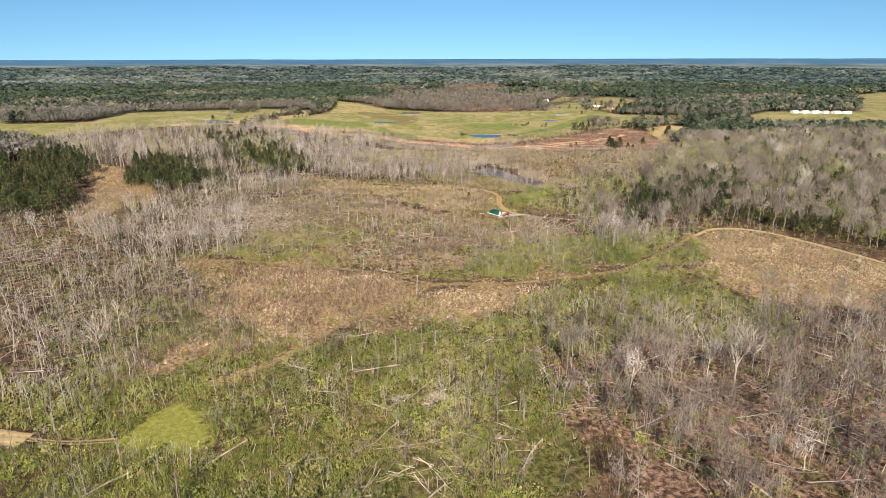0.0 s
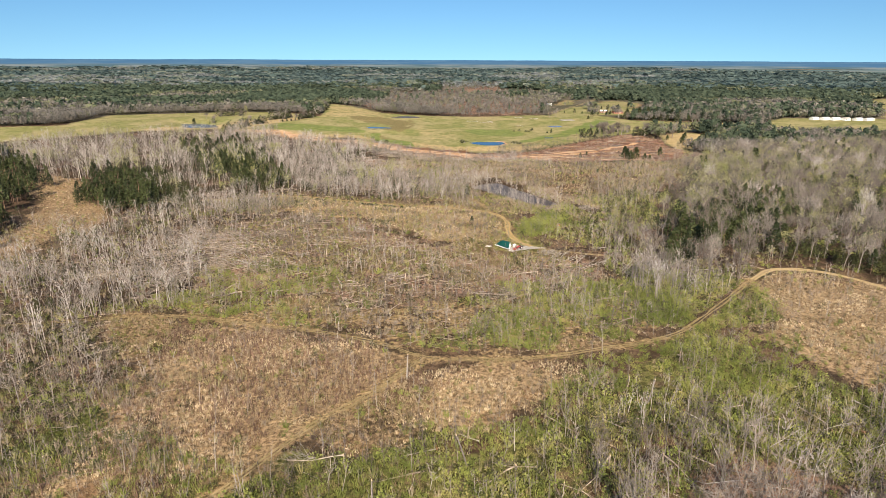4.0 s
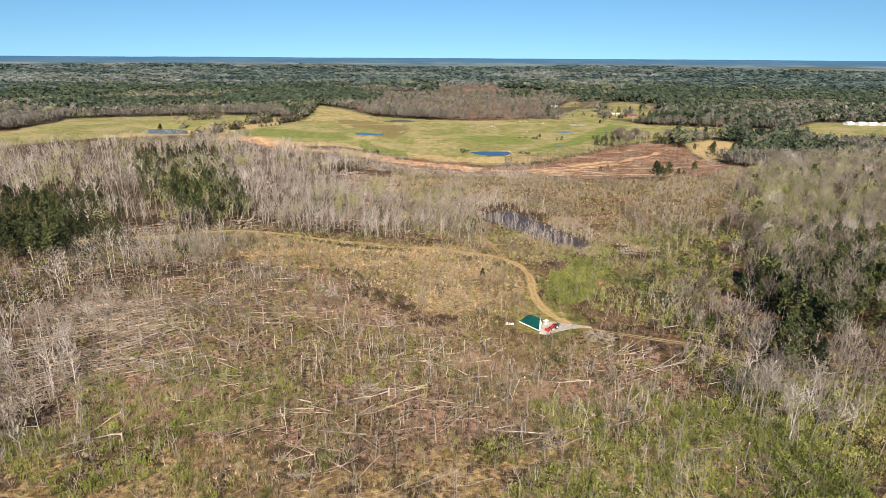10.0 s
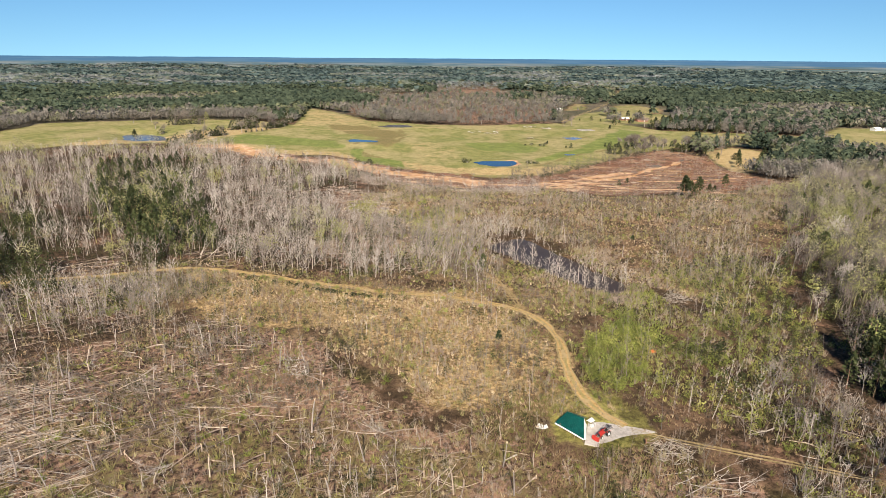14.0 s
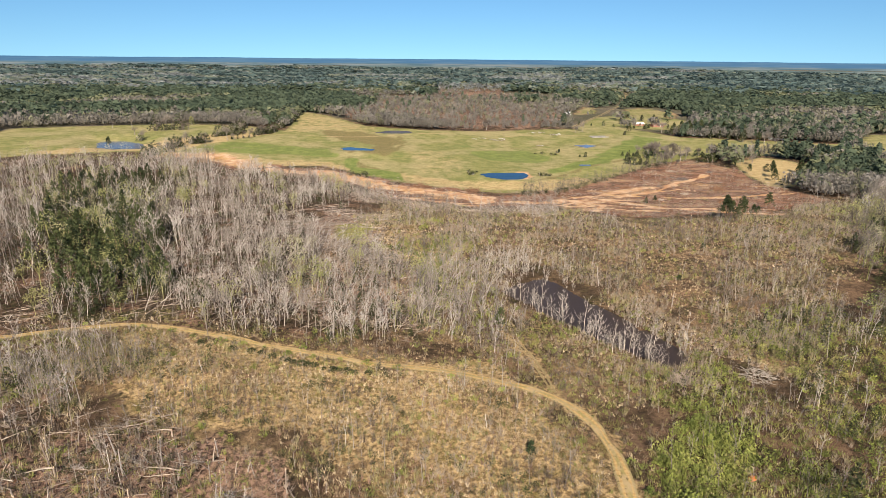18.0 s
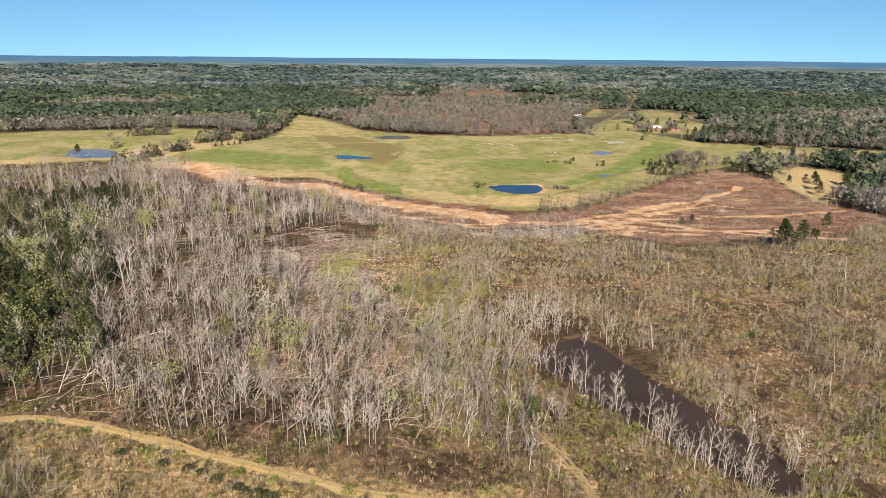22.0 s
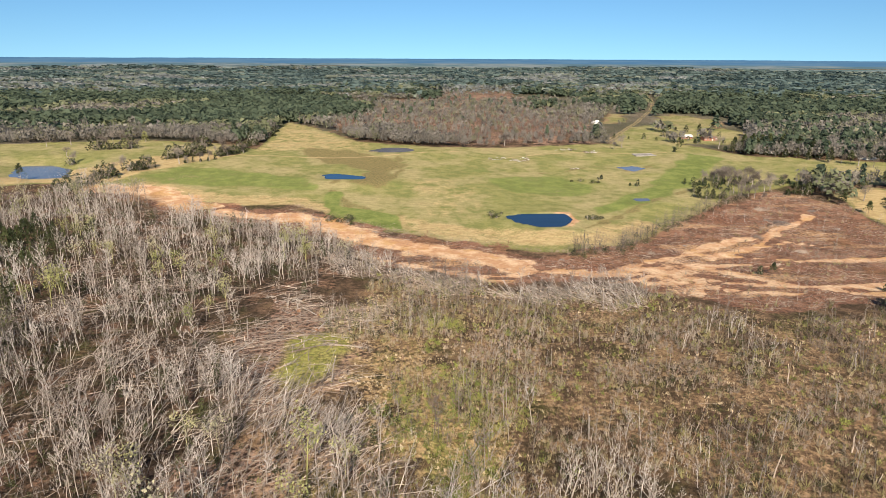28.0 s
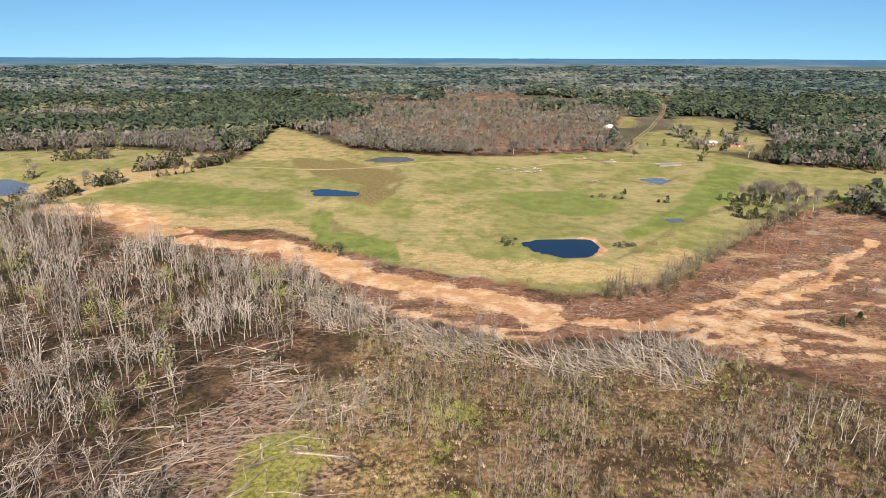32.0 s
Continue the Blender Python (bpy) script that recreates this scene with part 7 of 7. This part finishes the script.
tractor = thing("tractor", "small red tractor with a front loader", "tractor")
part("hood", box(-0.38, 0.38, 0.55, 1.95, 0.75, 1.25, 0.08), RED, tractor)
part("grille", box(-0.33, 0.33, 1.95, 2.02, 0.72, 1.2, 0.02), STEEL, tractor)
part("chassis", box(-0.25, 0.25, -0.7, 1.9, 0.5, 0.78, 0.03), STEEL, tractor)
part("dashboard", box(-0.32, 0.32, 0.42, 0.6, 0.9, 1.4, 0.04), RED, tractor)
seat = part("seat", box(-0.27, 0.27, -0.55, -0.05, 0.95, 1.1, 0.05), RUBBER, tractor)
part("backrest", box(-0.27, 0.27, -0.66, -0.55, 1.05, 1.5, 0.04), RUBBER, seat)
for s in (-1, 1):
    part("fender", box(min(s * 0.42, s * 0.82), max(s * 0.42, s * 0.82), -0.95, 0.15, 1.12, 1.22, 0.04), RED, tractor)
    rw = part("rear_wheel", shifted(drum(0.66, 0.2), s * 0.68, -0.4, 0.66), RUBBER, tractor)
    part("rim", shifted(drum(0.36, 0.215), s * 0.68, -0.4, 0.66), WHITE, rw, "pale wheel rim")
    fw = part("front_wheel", shifted(drum(0.36, 0.13), s * 0.6, 1.6, 0.36), RUBBER, tractor)
    part("rim", shifted(drum(0.2, 0.14), s * 0.6, 1.6, 0.36), WHITE, fw, "pale wheel rim")
    part("loader_arm", slab_of(((s * 0.47, 0.5, 1.35), (s * 0.55, 0.5, 1.35), (s * 0.55, 2.7, 0.5), (s * 0.47, 2.7, 0.5)), 0.16), RED, tractor)
    part("roll_bar", shifted(box(-0.04, 0.04, -0.04, 0.04, 1.1, 2.15), s * 0.45, -0.75, 0), STEEL, tractor)
part("roll_bar_top", box(-0.49, 0.49, -0.79, -0.71, 2.1, 2.18), STEEL, tractor)
part("steering_wheel", shifted(drum(0.19, 0.02, "Z"), 0, 0.32, 1.42), RUBBER, tractor)
bucket = part("bucket", slab_of(((-0.85, 2.7, 0.75), (0.85, 2.7, 0.75), (0.85, 3.25, 0.12), (-0.85, 3.25, 0.12)), 0.06), RED, tractor)
part("bucket_floor", slab_of(((-0.85, 2.65, 0.12), (0.85, 2.65, 0.12), (0.85, 3.3, 0.1), (-0.85, 3.3, 0.1)), 0.05), RED, bucket)
for s in (-0.85, 0.82):
    part("bucket_side", box(s, s + 0.03, 2.68, 3.2, 0.1, 0.7), RED, bucket)
tractor.matrix_basis = Matrix.Translation((51.4, 315.0, PAD_Z + 0.1)) @ Matrix.Rotation(radians(122), 4, "Z") @ Matrix.Diagonal((1.05, 1.05, 1.05, 1))
imp = thing("tractor_implement", "dark rear implement parked on gravel", "implement")
part("frame", box(-0.8, 0.8, -0.1, 0.1, 0.35, 0.5, 0.02), STEEL, imp)
for i in range(5):
    part("tine", slab_of(((-0.7 + i * 0.35, 0, 0.4), (-0.62 + i * 0.35, 0, 0.4), (-0.62 + i * 0.35, -0.5, 0.05), (-0.7 + i * 0.35, -0.5, 0.05)), 0.06), STEEL, imp)
part("hitch", slab_of(((-0.25, 0.1, 0.45), (0.25, 0.1, 0.45), (0.05, 0.8, 0.6), (-0.05, 0.8, 0.6)), 0.06), STEEL, imp)
imp.matrix_basis = Matrix.Translation((53.4, 317.8, PAD_Z + 0.09)) @ Matrix.Rotation(0.6, 4, "Z")
tarp = thing("orange_container", "orange plastic container lying in the brush", "container")
part("body", box(-0.9, 0.9, -0.5, 0.5, 0, 0.6, 0.12), TARP, tarp)
part("lid", box(-0.92, 0.92, -0.52, 0.52, 0.6, 0.68, 0.03), TARP, tarp)
tarp.matrix_basis = stand(79, 355, 0.4, 1.0, 0.1, 0.02)


# ---- distant farm: houses, sheds, wreckage ----
def house(w, d, h, wall, roof, label, name="house", rise=1.6, windows=4):
    t = thing(name, label, "house" if name == "house" else "shed", "houses beyond the pasture" if name == "house" else "white farm sheds")
    part("wall", box(-w / 2, w / 2, -d / 2, d / 2, -0.6, h), wall, t)
    for s in (-1, 1):
        part("roof", slab_of(((-w / 2 - 0.4, s * (d / 2 + 0.45), h - 0.15), (w / 2 + 0.4, s * (d / 2 + 0.45), h - 0.15), (w / 2 + 0.4, 0, h + rise), (-w / 2 - 0.4, 0, h + rise)), 0.14), roof, t)
        bm = bmesh.new()
        vs = [bm.verts.new((s * w / 2, y, z)) for y, z in ((-d / 2, h - 0.02), (d / 2, h - 0.02), (0, h + rise - 0.15))]
        ws = [bm.verts.new((s * (w / 2 - 0.15), y, z)) for y, z in ((-d / 2, h - 0.02), (d / 2, h - 0.02), (0, h + rise - 0.15))]
        bm.faces.new(vs)
        bm.faces.new(ws[::-1])
        for i in range(3):
            bm.faces.new((vs[i], ws[i], ws[(i + 1) % 3], vs[(i + 1) % 3]))
        bmesh.ops.recalc_face_normals(bm, faces=bm.faces[:])
        part("gable", bm, wall, t)
    for i in range(windows):
        x = -w / 2 + w * (i + 0.5) / windows
        if i == windows // 2:
            part("door", box(x - 0.5, x + 0.5, -d / 2 - 0.05, -d / 2 + 0.02, 0, 2.05), WHITE, t)
        else:
            fr = part("window", box(x - 0.6, x + 0.6, -d / 2 - 0.06, -d / 2 + 0.02, 0.9, 2.1), WHITE, t)
            part("pane", box(x - 0.5, x + 0.5, -d / 2 - 0.08, -d / 2 - 0.05, 1.0, 2.0), GLASS, fr)
    return t


for ob, (x, y, a) in zip(
        [house(16, 9, 2.7, BRICK, SHINGLE, "low red brick house with brown roof"), house(13, 8, 2.7, WHITE, SHINGLE, "white house with brown roof among trees"),
         house(15, 8, 2.7, WHITE, WHITE, "white house half hidden by trees"), house(12, 8, 2.7, BRICK, WHITE, "brick house with pale roof among trees"), house(9, 6, 2.6, WHITE, WHITE, "small white house beside a country road"),
         house(14, 8, 2.7, WHITE, SHINGLE, "white farmhouse at a wood's edge")],
        ((338, 1030, 0.15), (350, 941, -0.2), (372, 933, 0.1), (318, 1042, 0.1), (262, 1190, 0.3), (420, 900, 0.2))):
    ob.matrix_basis = stand(x, y, a, 1, 0, 0)
for i, (x, y) in enumerate(((586, 909), (600, 906), (614, 904), (629, 902), (645, 900), (660, 898), (739, 1020))):
    house(11 + 2 * (i % 3), 7, 3.0, WHITE, WHITE if i != 3 else CONC, "long white farm shed in a row", "farm_shed", 1.2, 3).matrix_basis = stand(x, y, 0.3, 1, 0, 0)
for i, (x, y) in enumerate(((-1240, 2550), (-1180, 2600), (-1300, 2620), (-1120, 2560))):
    house(22, 12, 4, WHITE, WHITE, "pale building far off among woods", "farm_shed", 2.0, 3).matrix_basis = stand(x, y, 0.2, 1.4, 0, 0)
fl = thing("house_slab", "bare grey foundation of a vanished building", "foundation")
part("foundation", box(-10, 10, -5, 5, -0.4, 0.45, 0.05), OLDC, fl)
for s in (-1, 1):
    part("low_wall", box(-10, 10, s * 5 - 0.15, s * 5 + 0.15, 0.45, 1.0), OLDC, fl)
fl.matrix_basis = stand(235, 948, 0.08, 1, 0, 0)


def wreckage(r, n, label):
    t = thing("wreckage", label, "wreckage", "storm wreckage on the pasture")
    for i in range(n):
        g, q2 = rng.uniform(0, 6.28), r * math.sqrt(rng.uniform())
        c = Vector((q2 * math.cos(g) * 1.6, q2 * math.sin(g), rng.uniform(0.1, 0.7)))
        a, l2, w2 = rng.uniform(0, 3.14), rng.uniform(0.8, 2.6), rng.uniform(0.15, 0.9)
        u, v2 = Vector((math.cos(a), math.sin(a), rng.uniform(-0.2, 0.2))) * l2, Vector((-math.sin(a), math.cos(a), rng.uniform(-0.15, 0.15))) * w2
        part("broken_board" if w2 < 0.5 else "broken_panel", slab_of((c - u - v2, c + u - v2, c + u + v2, c - u + v2), 0.06), (TIMBER, WHITE, CONC, LOGW)[i % 4], t)
    return t


for x, y, r, n, lb in ((114, 930, 8, 34, "scattered boards and roof panels of a wrecked barn"), (187, 964, 6, 26, "pile of white house wreckage"), (167, 976, 7, 24, "dark wreckage of a farm building"), (92, 932, 6, 18, "broken boards strewn over grass"), (153, 891, 3, 8, "small heap of rubble on grass")):
    wreckage(r, n, lb).matrix_basis = stand(x, y, rng.uniform(0, 1), 1, 0, 0)
for x, y, h in ((179, 678, 3.2), (180.5, 677, 2.8), (190, 666, 4.5), (120, 935, 7), (215, 985, 8), (262, 1010, 8)):
    ps = thing("wooden_post", "weathered wooden post standing alone", "post", "wooden posts")
    part("shaft", shifted(drum(0.14, h / 2, "Z", 8), 0, 0, h / 2), TIMBER, ps)
    ps.matrix_basis = stand(x, y, 0, 1, 0.02, 0.2)
